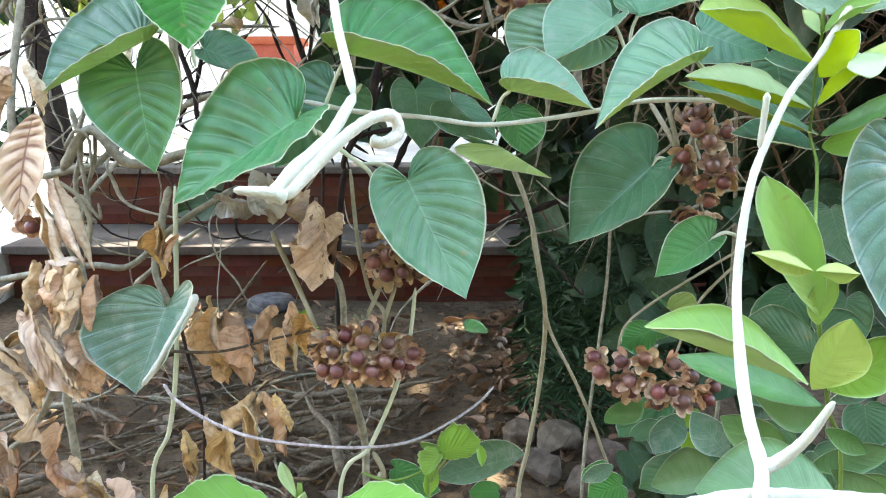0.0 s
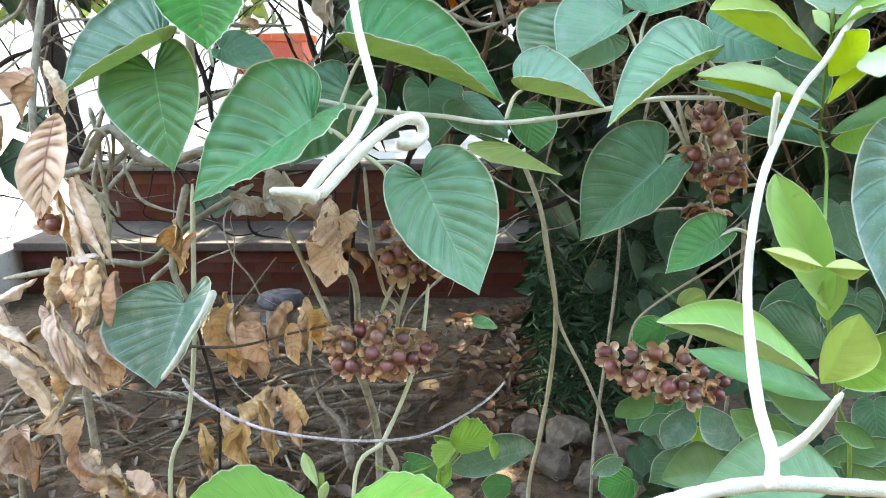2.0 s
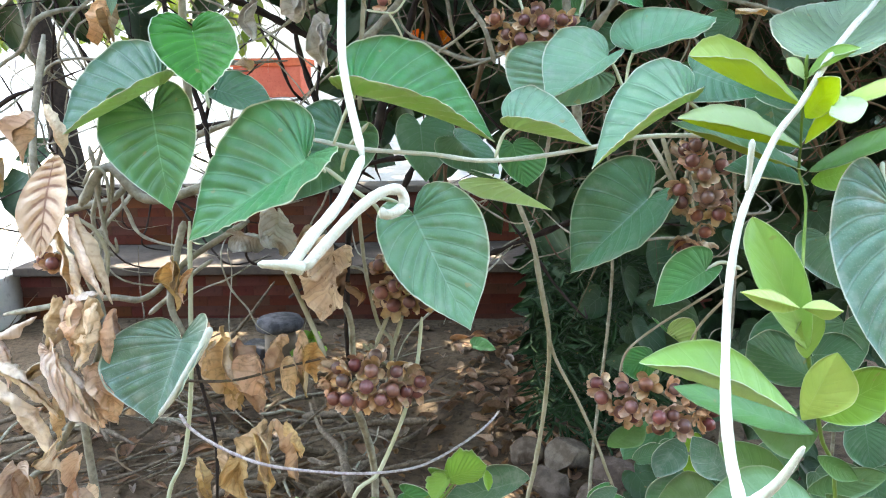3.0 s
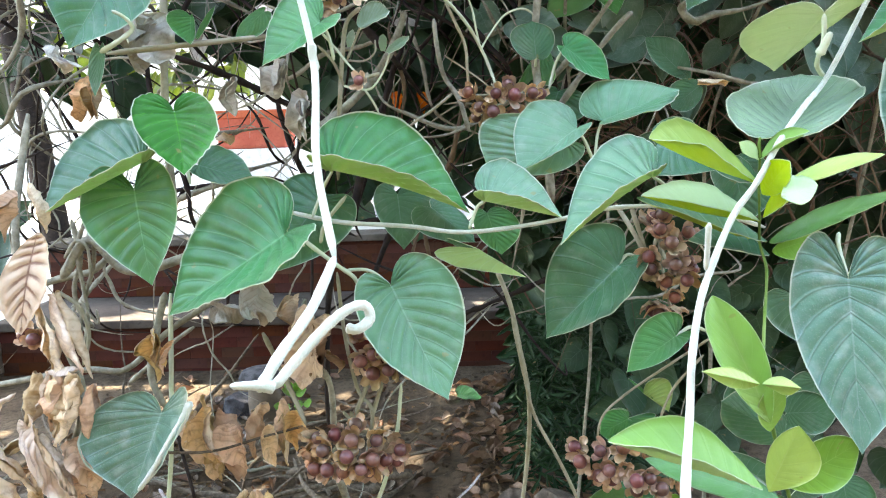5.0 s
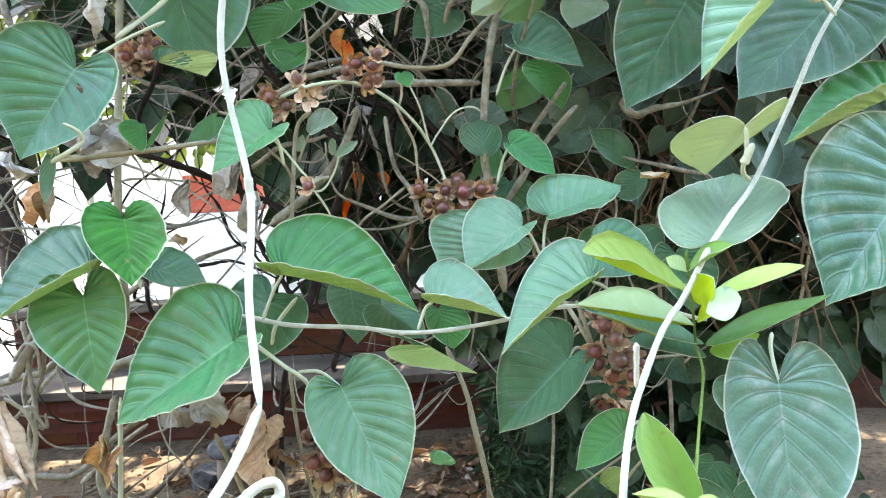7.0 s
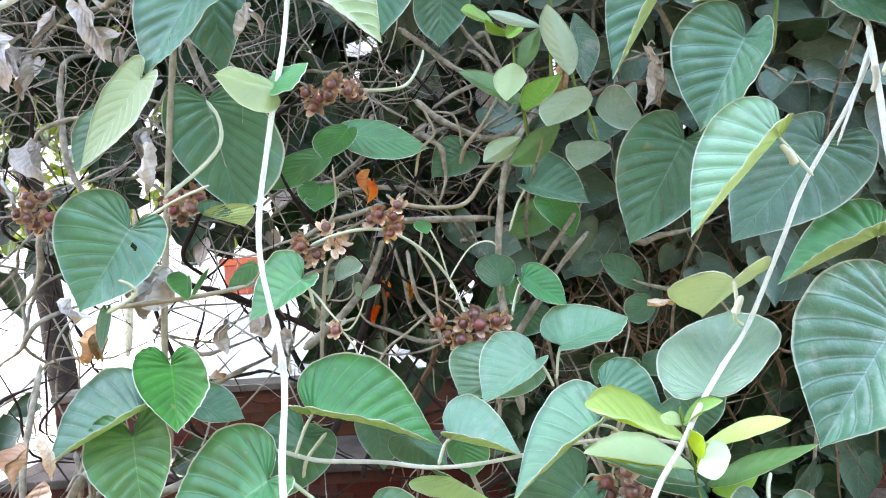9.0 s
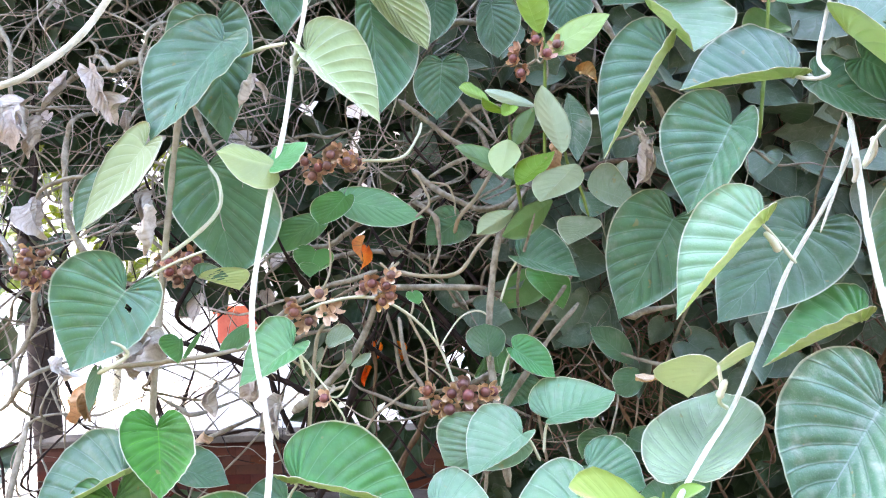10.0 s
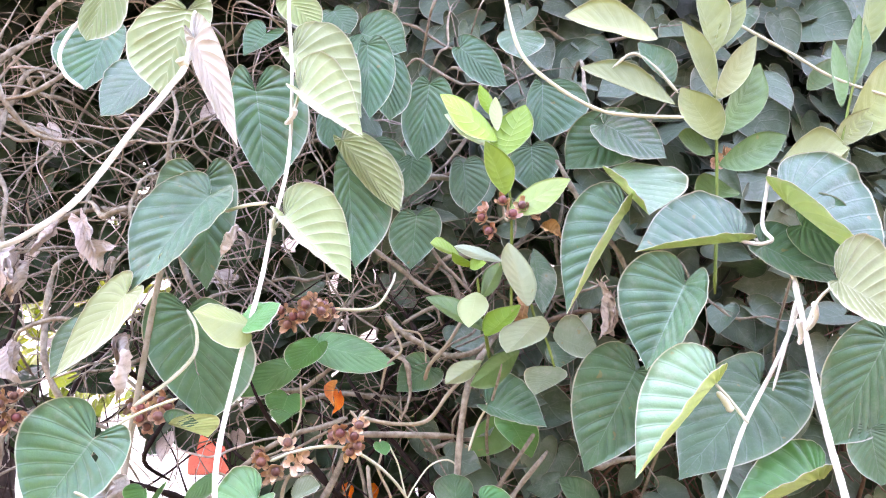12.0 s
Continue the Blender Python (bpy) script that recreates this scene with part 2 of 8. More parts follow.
DEAD_VEINED = veined_material()
RIM = rim_material()
DEAD = dead_material("dry_brown_leaf", (0.80, 0.60, 0.35), (0.66, 0.45, 0.235), (0.15, 0.075, 0.038))
DEAD_PALE = dead_material("dry_tan_leaf", (0.82, 0.70, 0.53), (0.68, 0.53, 0.37), (0.27, 0.16, 0.11))
CALYX = dead_material("tan_calyx", (0.82, 0.63, 0.43), (0.68, 0.46, 0.28), (0.22, 0.11, 0.055))
DEAD_GREY = dead_material("dry_grey_leaf", (0.76, 0.755, 0.69), (0.63, 0.625, 0.56), (0.29, 0.265, 0.21))
BARK = bark_material("grey_brown_bark", (0.19, 0.182, 0.142), (0.405, 0.40, 0.33))
STICK = bark_material("brown_stick", (0.07, 0.058, 0.044), (0.205, 0.175, 0.138))
STICK_WARM = bark_material("brown_dead_stem", (0.10, 0.075, 0.053), (0.19, 0.148, 0.108))
STICK_PALE = bark_material("dry_grey_twig", (0.19, 0.178, 0.14), (0.40, 0.388, 0.322))
# Near-black base: the shade on the trunk is put into the bark colour.
BARK_DARK = bark_material("shade_dark_bark", (0.014, 0.011, 0.010), (0.038, 0.030, 0.026), 40)
STALK = bark_material("pale_green_stalk", (0.54, 0.61, 0.44), (0.63, 0.67, 0.54), 40, 0.7, 0.2)
STALK_DULL = bark_material("dull_stalk", (0.28, 0.27, 0.19), (0.40, 0.38, 0.30), 50, 0.8, 0.4)
STALK_LIME = bark_material("lime_stalk", (0.15, 0.23, 0.08), (0.21, 0.29, 0.12), 40, 0.55, 0.2)
TWIG_SILVER = bark_material("silver_violet_twig", (0.30, 0.26, 0.25), (0.70, 0.68, 0.68), 160, 0.6, 0.4)


def fuzz_material():
    m = Nodes("white_downy_stem")
    fine = m.noise(520, 4, 0.75)
    colour = m.mix(m.ramp(m.noise(70, 4), 0.35, 0.7), (0.44, 0.50, 0.39), (0.56, 0.60, 0.50))
    m.bump(fine, 0.9, 0.0018)
    return m.done(colour, 0.95, 0.15, sheen=0.6)


def capsule_material():
    m = Nodes("brown_seed_capsule")
    colour = m.mix(m.ramp(m.noise(90, 4), 0.35, 0.7), (0.10, 0.038, 0.030), (0.175, 0.072, 0.056))
    colour = m.mix(m.math("MULTIPLY", m.ramp(m.noise(500, 3, 0.7), 0.6, 0.75), 0.3), colour, (0.30, 0.20, 0.18))
    colour = m.shift(colour, m.random(), 0.02, 0.35, 0.15)
    m.bump(m.noise(260, 4), 0.3, 0.001)
    return m.done(colour, 0.32, 0.5)


def soil_material():
    m = Nodes("dry_soil")
    colour = m.mix(m.ramp(m.noise(2.2, 6, 0.6), 0.35, 0.65), (0.092, 0.065, 0.039), (0.15, 0.112, 0.07))
    colour = m.mix(m.math("MULTIPLY", m.ramp(m.noise(26, 6, 0.7), 0.42, 0.66), 0.75), colour, (0.035, 0.024, 0.015))
    colour = m.mix(m.math("MULTIPLY", m.ramp(m.noise(140, 3, 0.7), 0.6, 0.75), 0.5), colour, (0.20, 0.17, 0.135))
    m.bump(m.noise(60, 7, 0.7), 0.9, 0.02)
    return m.done(colour, 0.95, 0.15)


def stone_material(name, a, b, scale=9, bump=0.5, vary=0.2):
    m = Nodes(name)
    colour = m.mix(m.ramp(m.noise(scale, 6, 0.6), 0.35, 0.65), a, b)
    colour = m.mix(m.math("MULTIPLY", m.ramp(m.noise(scale * 9, 5, 0.7), 0.5, 0.72), 0.5), colour, tuple(c * 0.5 for c in a))
    colour = m.shift(colour, m.random(), 0.015, vary, 0.12)
    m.bump(m.noise(scale * 14, 6, 0.7), bump, 0.006)
    return m.done(colour, 0.88, 0.2)


FUZZ = fuzz_material()
CAPSULE = capsule_material()
SOIL = soil_material()
BRICK = stone_material("red_brick", (0.048, 0.0155, 0.0085), (0.086, 0.0255, 0.0125), 3, 0.6, 0.09)
MORTAR = stone_material("mortar", (0.042, 0.0155, 0.0095), (0.068, 0.024, 0.013), 12)
ASH = stone_material("grey_ash", (0.045, 0.045, 0.048), (0.11, 0.11, 0.115), 25, 1.0)
CONCRETE = stone_material("weathered_concrete", (0.055, 0.045, 0.034), (0.105, 0.088, 0.068), 3)
# Dark so that the added wall behind the camera bounces little light.
BLOCKER_DARK = stone_material("dark_light_blocker", (0.05, 0.05, 0.045), (0.075, 0.072, 0.065), 3, 0.3)
PAVING = stone_material("pale_paving", (0.42, 0.405, 0.37), (0.51, 0.49, 0.45), 2, 0.3)
PLASTER = stone_material("white_plaster", (0.74, 0.73, 0.70), (0.80, 0.79, 0.77), 1.5, 0.2)
ROCK = stone_material("grey_brown_rubble", (0.075, 0.056, 0.04), (0.145, 0.115, 0.085), 22, 1.0)
LITTER = dead_material("brown_litter_leaf", (0.24, 0.145, 0.085), (0.17, 0.095, 0.052), (0.07, 0.035, 0.02))
LITTER_GREY = dead_material("grey_litter_leaf", (0.24, 0.205, 0.165), (0.17, 0.14, 0.11), (0.07, 0.05, 0.04))
ORANGE = dead_material("orange_red_leaf", (0.95, 0.36, 0.04), (0.88, 0.20, 0.025), (0.42, 0.06, 0.02))
CLAY = stone_material("tan_clay", (0.15, 0.115, 0.08), (0.22, 0.17, 0.12), 8, 0.4)
TERRACOTTA = stone_material("orange_terracotta", (0.50, 0.12, 0.06), (0.58, 0.16, 0.08), 5, 0.3)


# ---- mesh helpers ----
def mesh_of(name, verts, faces, mats, face_mat=None, uvs=None, smooth=True):
    me = bpy.data.meshes.new(name)
    me.from_pydata([tuple(v) for v in verts], [], faces)
    for mat in mats:
        me.materials.append(mat)
    if face_mat is not None:
        me.polygons.foreach_set("material_index", face_mat)
    if uvs is not None:
        layer = me.uv_layers.new(name="UVMap")
        flat = np.array([uvs[i] for f in faces for i in f], dtype=np.float32).ravel()
        layer.data.foreach_set("uv", flat)
    me.polygons.foreach_set("use_smooth", [smooth] * len(me.polygons))
    me.update()
    return me


def child(name, me, parent=None, label=""):
    ob = new(name, me)
    if parent is not None:
        ob.parent = parent
    if label:
        tagged(ob, label)
    return ob


def thing(name, at, label, category, group="", kind=""):
    """An empty at the base of a thing, for its parts to hang from. Parts keep world coordinates."""
    ob = new(name)
    ob.location = at
    ob.empty_display_size = 0.05
    return tagged(ob, label, category, group, kind)


def part(name, me, parent, label=""):
    ob = child(name, me, parent, label)
    if parent.parent is None:
        ob.matrix_parent_inverse = Matrix.Translation(-parent.location)
    return ob


def smooth_path(points, steps=6):
    """Catmull-Rom points through the given ones."""
    p = [Vector(q) for q in points]
    p = [2 * p[0] - p[1]] + p + [2 * p[-1] - p[-2]]
    out = []
    for i in range(1, len(p) - 2):
        for k in range(steps):
            t = k / steps
            out.append(0.5 * (2 * p[i] + (p[i + 1] - p[i - 1]) * t + (2 * p[i - 1] - 5 * p[i] + 4 * p[i + 1] - p[i + 2]) * t * t
                              + (3 * p[i] - p[i - 1] - 3 * p[i + 1] + p[i + 2]) * t ** 3))
    out.append(p[-2])
    return out


def tube_data(points, r0, r1, sides=7, steps=6, knots=0.12, rng=random, both=False):
    """Vertices and faces of a slightly knotty stem, tapered to its tip, or to both ends."""
    path = smooth_path(points, steps)
    n = len(path)
    verts, faces = [], []
    side = Vector((0.3, 0.9, 0.2))
    for i, p in enumerate(path):
        d = (path[min(i + 1, n - 1)] - path[max(i - 1, 0)]).normalized()
        side = (side - d * side.dot(d))
        if side.length < 1e-4:
            side = d.orthogonal()
        side.normalize()
        up = d.cross(side)
        thick = r1 + (r0 - r1) * math.sin(math.pi * min(1.0, 0.08 + i / (n - 1))) if both else r0 + (r1 - r0) * i / (n - 1)
        r = thick * (1 + knots * rng.uniform(-1, 1)) * (0.45 if i in (0, n - 1) else 1)
        for k in range(sides):
            a = 2 * math.pi * k / sides
            verts.append(p + (side * math.cos(a) + up * math.sin(a)) * r)
    for i in range(n - 1):
        for k in range(sides):
            a, b = i * sides + k, i * sides + (k + 1) % sides
            faces.append((a, b, b + sides, a + sides))
    faces.append(tuple(range(sides))[::-1])
    faces.append(tuple((n - 1) * sides + k for k in range(sides)))
    return verts, faces


def tube(name, points, r0, r1, mat, parent=None, label="", sides=8, knots=0.08):
    v, f = tube_data(points, r0, r1, sides, 7, knots)
    me = mesh_of(name, v, f, [mat])
    return part(name, me, parent, label) if parent else child(name, me, None, label)


# half outlines, from the notch or base round the margin to the tip: along and across
HEART = ((0, 0), (-0.07, 0.08), (-0.16, 0.25), (-0.195, 0.46), (-0.14, 0.73), (0.0, 0.93), (0.17, 1.0), (0.34, 0.95), (0.52, 0.8), (0.7, 0.55), (0.85, 0.27), (0.95, 0.08), (1, 0))
DEEP = ((0, 0), (-0.09, 0.06), (-0.2, 0.17), (-0.285, 0.35), (-0.285, 0.56), (-0.19, 0.8), (-0.04, 0.95), (0.12, 1.0), (0.3, 0.96), (0.5, 0.8), (0.7, 0.52), (0.86, 0.23), (0.95, 0.07), (1, 0))
OVAL = ((0, 0), (0.03, 0.14), (0.1, 0.36), (0.2, 0.6), (0.33, 0.83), (0.47, 0.97), (0.55, 1.0), (0.66, 0.95), (0.78, 0.77), (0.88, 0.5), (0.95, 0.24), (0.99, 0.07), (1, 0))


def outline(profile, count):
    path = smooth_path([(x, y, 0) for x, y in profile], 8)
    length = [0]
    for a, b in zip(path, path[1:]):
        length.append(length[-1] + (b - a).length)
    out = []
    for i in range(count):
        s = length[-1] * i / (count - 1)
        k = max(j for j in range(len(length)) if length[j] <= s + 1e-9)
        k = min(k, len(path) - 2)
        f = (s - length[k]) / max(length[k + 1] - length[k], 1e-9)
        out.append(path[k].lerp(path[k + 1], f))
    return out


OUTLINES = {"scrap": (outline(HEART, 5), 0.17, 2), "heart": (outline(HEART, 112), 0.17, 10), "deep": (outline(DEEP, 116), 0.12, 10), "oval": (outline(OVAL, 44), 0.55, 7), "small": (outline(HEART, 20), 0.17, 6),
            "tiny": (outline(HEART, 12), 0.17, 5), "flake": (outline(HEART, 8), 0.17, 2),
            "spear": (outline(OVAL, 6), 0.55, 2), "chip": (outline(OVAL, 9), 0.55, 3)}


def leaf_data(base, tip, one, two, shape="heart", sag=0.0, curl=0.0, pucker=1.0, seed=0, thick=0.0008, across=5, hole=None, teeth=0.0):
    """Both faces and the rim of a leaf that lies between its base and tip and whose halves reach the points one and two.
    The upper face is on the side of (one - base) x (tip - base)."""
    rng = random.Random(seed)
    base, tip, one, two = (Vector(p) for p in (base, tip, one, two))
    rim_line, wide, vein_count = OUTLINES[shape]
    a = tip - base
    size = a.length
    halves = [one - base - a * wide, two - base - a * wide]
    normals = [halves[0].cross(a).normalized(), a.cross(halves[1]).normalized()]
    mean = (normals[0] + normals[1]).normalized() if (normals[0] + normals[1]).length > 0.05 else normals[0]
    n = len(rim_line)
    wob = [rng.uniform(0, 6.28) for _ in range(4)]
    bow = rng.uniform(0.45, 0.8)
    verts, uvs, cols = [], [], {}
    grid = [[None] * (across + 1) for _ in range(2 * n)]
    shared = {}
    for h in (0, 1):
        v_dir, nrm = halves[h], normals[h]
        width = v_dir.length
        for i, o in enumerate(rim_line):
            frac = i / (n - 1)
            start = max(0.0, min(1.0, (frac - 0.36) / 0.64)) ** 1.6 if shape not in ("oval", "spear", "chip") else max(0.0, frac - 0.12 * math.sin(frac * math.pi))
            phase = frac * vein_count * 1.35
            for j in range(across + 1):
                q = j / across
                key = (round(start, 5),) if j == 0 else None
                if key in shared:
                    grid[h * n + i][j] = shared[key]
                    continue
                x, y = start + (o.x - start) * q, o.y * q * (1 + teeth * q * (math.sin(37 * frac + wob[h]) + 0.6 * math.sin(83 * frac + wob[2 + h])))
                turned_phase = phase - bow * q * q
                ridge = (abs(math.sin(math.pi * turned_phase)) ** 0.58 - 0.66) * (0.030 + 0.007 * math.sin(5 * phase + wob[h])) * size * pucker * math.sin(math.pi * min(1, q * 0.94)) ** 0.7 * min(1, 4 * (1 - frac) + 0.15)
                lift = curl * width * y * y + ridge
                lift += 0.025 * width * y * math.sin(x * 9 + wob[h]) + 0.015 * width * y * y * math.sin(x * 23 + wob[2 + h])
                p = base + a * x + v_dir * y + nrm * lift + mean * (sag * size * 4 * max(x, -0.1) * (1 - max(x, -0.1)))
                grid[h * n + i][j] = len(verts)
                if key:
                    shared[key] = len(verts)
                verts.append(p)
                uvs.append((turned_phase, q))
                cols[len(verts) - 1] = nrm if j else mean
    count = len(verts)
    verts += [verts[k] - cols[k] * thick for k in range(count)]
    uvs += uvs[:count]
    faces, slot = [], []
    for h in (0, 1):
        for i in range(n - 1):
            for j in range(across):
                q = [grid[h * n + i][j], grid[h * n + i + 1][j], grid[h * n + i + 1][j + 1], grid[h * n + i][j + 1]]
                q = [k for m, k in enumerate(q) if k not in q[:m]]
                if len(q) < 3 or (hole and h == hole[0] and abs(i / n - hole[1]) < 0.018 and abs(j - hole[2]) < 0.6):
                    continue
                if h == 1:
                    q = q[::-1]
                faces.append(tuple(q))
                slot.append(0)
                faces.append(tuple(k + count for k in [q[0]] + q[:0:-1]))
                slot.append(1)
            e, f = grid[h * n + i][across], grid[h * n + i + 1][across]
            if e != f:
                quad = (e, f, f + count, e + count)
                faces.append(quad if h == 1 else quad[::-1])
                slot.append(2)
    return verts, faces, slot, uvs


def leaf(parent, base, tip, one, two, mats=None, shape="heart", sag=0.0, curl=None, pucker=1.0, name="leaf", label="", thick=0.0008, seed=None, hole=None, teeth=0.0):
    s = seed if seed is not None else int(abs(base[0] * 7919 + base[2] * 104729 + tip[0] * 31337) * 1000) % 100000
    if curl is None:
        curl = 0.22 if shape == "oval" else 0.0
    v, f, m, uv = leaf_data(base, tip, one, two, shape, sag, curl, pucker, s, thick, 5, hole, teeth)
    me = mesh_of(name, v, f, mats or [LEAF_TOP, LEAF_UNDER, RIM], m, uv)
    return part(name, me, parent, label)


def dead_leaf(parent, base, tip, width, face=(0, -1, 0), mats=None, fold=1.05, name="dry_leaf", label=""):
    """A shrivelled leaf that hangs from its base, its halves rolled towards each other."""
    s = int(abs(base[0] * 7919 + base[2] * 104729) * 1000) % 100000
    rng = random.Random(s)
    base, tip = Vector(base), Vector(tip)
    a = tip - base
    side = a.cross(Vector(face)).normalized()
    out = side.cross(a).normalized()
    f1, f2 = fold * rng.uniform(0.5, 1.3), fold * rng.uniform(0.5, 1.3)
    one = base + a * 0.3 + (side * math.cos(f1) + out * math.sin(f1)) * width * 0.62
    two = base + a * 0.3 + (-side * math.cos(f2) + out * math.sin(f2)) * width * 0.62
    v, f, m, uv = leaf_data(base, tip, one, two, "oval" if rng.random() < 0.6 else "heart", rng.uniform(-0.14, 0.16), rng.uniform(0.2, 0.95), 1.0, s, 0.0009)
    k = rng.uniform(0, 9)
    axis = a.normalized()
    twist = rng.uniform(-1.3, 1.3)
    done = []
    for p in v:
        x = (p - base).dot(a) / a.length_squared
        q = p + Vector(noise.noise_vector(p * 24 + Vector((k, k, k)))) * width * 0.24 + Vector(noise.noise_vector(p * 75)) * width * 0.09
        w = Matrix.Rotation(twist * x, 3, axis) @ (q - base)
        done.append(base + w)
    me = mesh_of(name, done, f, mats or [DEAD, DEAD_PALE, DEAD], m, uv)
    return part(name, me, parent, label)


def rolled_leaf(parent, base, tip, width, mats=None, bend=0.08, name="dry_leaf", label=""):
    """A dry leaf rolled lengthwise into a loose, wrinkled quill with a pinched stalk end and an open frayed side."""
    s = int(abs(base[0] * 7919 + base[2] * 104729 + tip[0] * 517) * 1000) % 100000
    rng = random.Random(s)
    base, tip = Vector(base), Vector(tip)
    a = tip - base
    axis = a.normalized()
    side = axis.cross(Vector((rng.uniform(-0.4, 0.4), -1, rng.uniform(-0.3, 0.3)))).normalized()
    front = axis.cross(side).normalized()
    long, round_ = 20, 15
    start, bow = rng.uniform(0, 6.28), rng.uniform(-1, 1) * bend * a.length
    twist, k, turns = rng.uniform(-1.6, 1.6), rng.uniform(0, 9), rng.uniform(0.7, 1.15)
    sheet, uv = [], []
    for i in range(long + 1):
        t = i / long
        r0 = width * 0.5 * (0.10 + 0.90 * math.sin(math.pi * min(1, 0.06 + t * 0.92)) ** 0.9) * (1 + 0.1 * math.sin(t * 11 + k))
        c = base + a * t + side * (bow * math.sin(math.pi * t)) + front * (0.4 * bow * math.sin(2 * math.pi * t))
        for j in range(round_ + 1):
            q = j / round_
            ang = start + twist * t + q * turns * 2 * math.pi
            r = r0 * (0.8 + 0.35 * abs(2 * q - 1) ** 3 + 0.2 * q) * (1 + 0.055 * math.sin(t * 44 + abs(q - 0.5) * 13.8 + k) + 0.13 * math.sin(ang * 4 + 3 * t + k) * math.sin(math.pi * t))
            p = c + (side * math.cos(ang) + front * math.sin(ang)) * r + a * (0.05 * math.sin(q * 9 + k) * t)
            p = p + Vector(noise.noise_vector(p * 42 + Vector((k, 0, k)))) * width * 0.34 + Vector(noise.noise_vector(p * 120)) * width * 0.17
            sheet.append((p, (side * math.cos(ang) + front * math.sin(ang))))
            uv.append((t * 7 + 2.2 * abs(q - 0.5) + 0.3 * math.sin(t * 5 + k), q))
    n = len(sheet)
    verts = [p for p, _ in sheet] + [p - d * 0.0009 for p, d in sheet]
    faces, slot = [], []
    w = round_ + 1
    for i in range(long):
        for j in range(round_):
            q = (i * w + j, i * w + j + 1, (i + 1) * w + j + 1, (i + 1) * w + j)
            faces += [q, (q[0] + n, q[3] + n, q[2] + n, q[1] + n)]
            slot += [0, 1]
        for j in (0, round_):
            q = (i * w + j, (i + 1) * w + j, (i + 1) * w + j + n, i * w + j + n)
            faces.append(q if j else q[::-1])
            slot.append(0)
    me = mesh_of(name, verts, faces, mats or [DEAD, DEAD_PALE], slot, uv + uv)
    return part(name, me, parent, label)


def capsule_mesh():
    bm = bmesh.new()
    bmesh.ops.create_uvsphere(bm, u_segments=14, v_segments=9, radius=0.0099)
    for v in bm.verts:
        z = v.co.z / 0.0099
        v.co.z *= 0.94
        if z > 0.98:
            v.co.z += 0.0016
    me = bpy.data.meshes.new("capsule")
    bm.to_mesh(me)
    bm.free()
    me.materials.append(CAPSULE)
    me.polygons.foreach_set("use_smooth", [True] * len(me.polygons))
    return me


def bract_data(rng, radius=0.0158):
    """Five woody, cupped bracts spread round a capsule that sits at the origin and looks along z."""
    verts, faces = [], []
    for k in range(5):
        turn = 2 * math.pi * k / 5 + rng.uniform(-0.25, 0.25)
        reach, open_ = radius * rng.uniform(0.8, 1.25), rng.uniform(-0.3, 0.9)
        first = len(verts)
        for layer in (0, 1):
            for i in range(6):
                t = i / 5
                half = 0.0069 * math.sin(math.pi * min(1, 0.2 + t * 0.72)) ** 0.7 * rng.uniform(0.9, 1.1)
                out = 0.004 + reach * math.sin(t * 1.25)
                up = -0.0085 + 0.006 * t + reach * (0.9 - open_) * t * t * 0.8 - layer * 0.0009
                for s in (-1, 0, 1):
                    x, y, z = out, s * half, up + abs(s) * half * 0.75 + 0.0012 * math.sin(9 * t + 5 * k)
                    verts.append(Vector((x * math.cos(turn) - y * math.sin(turn), x * math.sin(turn) + y * math.cos(turn), z)))
        for i in range(5):
            for s in (0, 1):
                q = (first + i * 3 + s, first + i * 3 + 3 + s, first + i * 3 + 4 + s, first + i * 3 + 1 + s)
                faces.append(q)
                faces.append(tuple(k2 + 18 for k2 in q[::-1]))
            for s in (0, 2):
                q = (first + i * 3 + s, first + i * 3 + 3 + s, first + i * 3 + 21 + s, first + i * 3 + 18 + s)
                faces.append(q if s == 0 else q[::-1])
    return verts, faces


CAPSULE_MESH = capsule_mesh()
_rng = random.Random(5)
BRACTS = []
for _ in range(6):
    _v, _f = bract_data(_rng)
    BRACTS.append(mesh_of("calyx", _v, _f, [CALYX], None, [(p.x * 30, 0.5) for p in _v]))


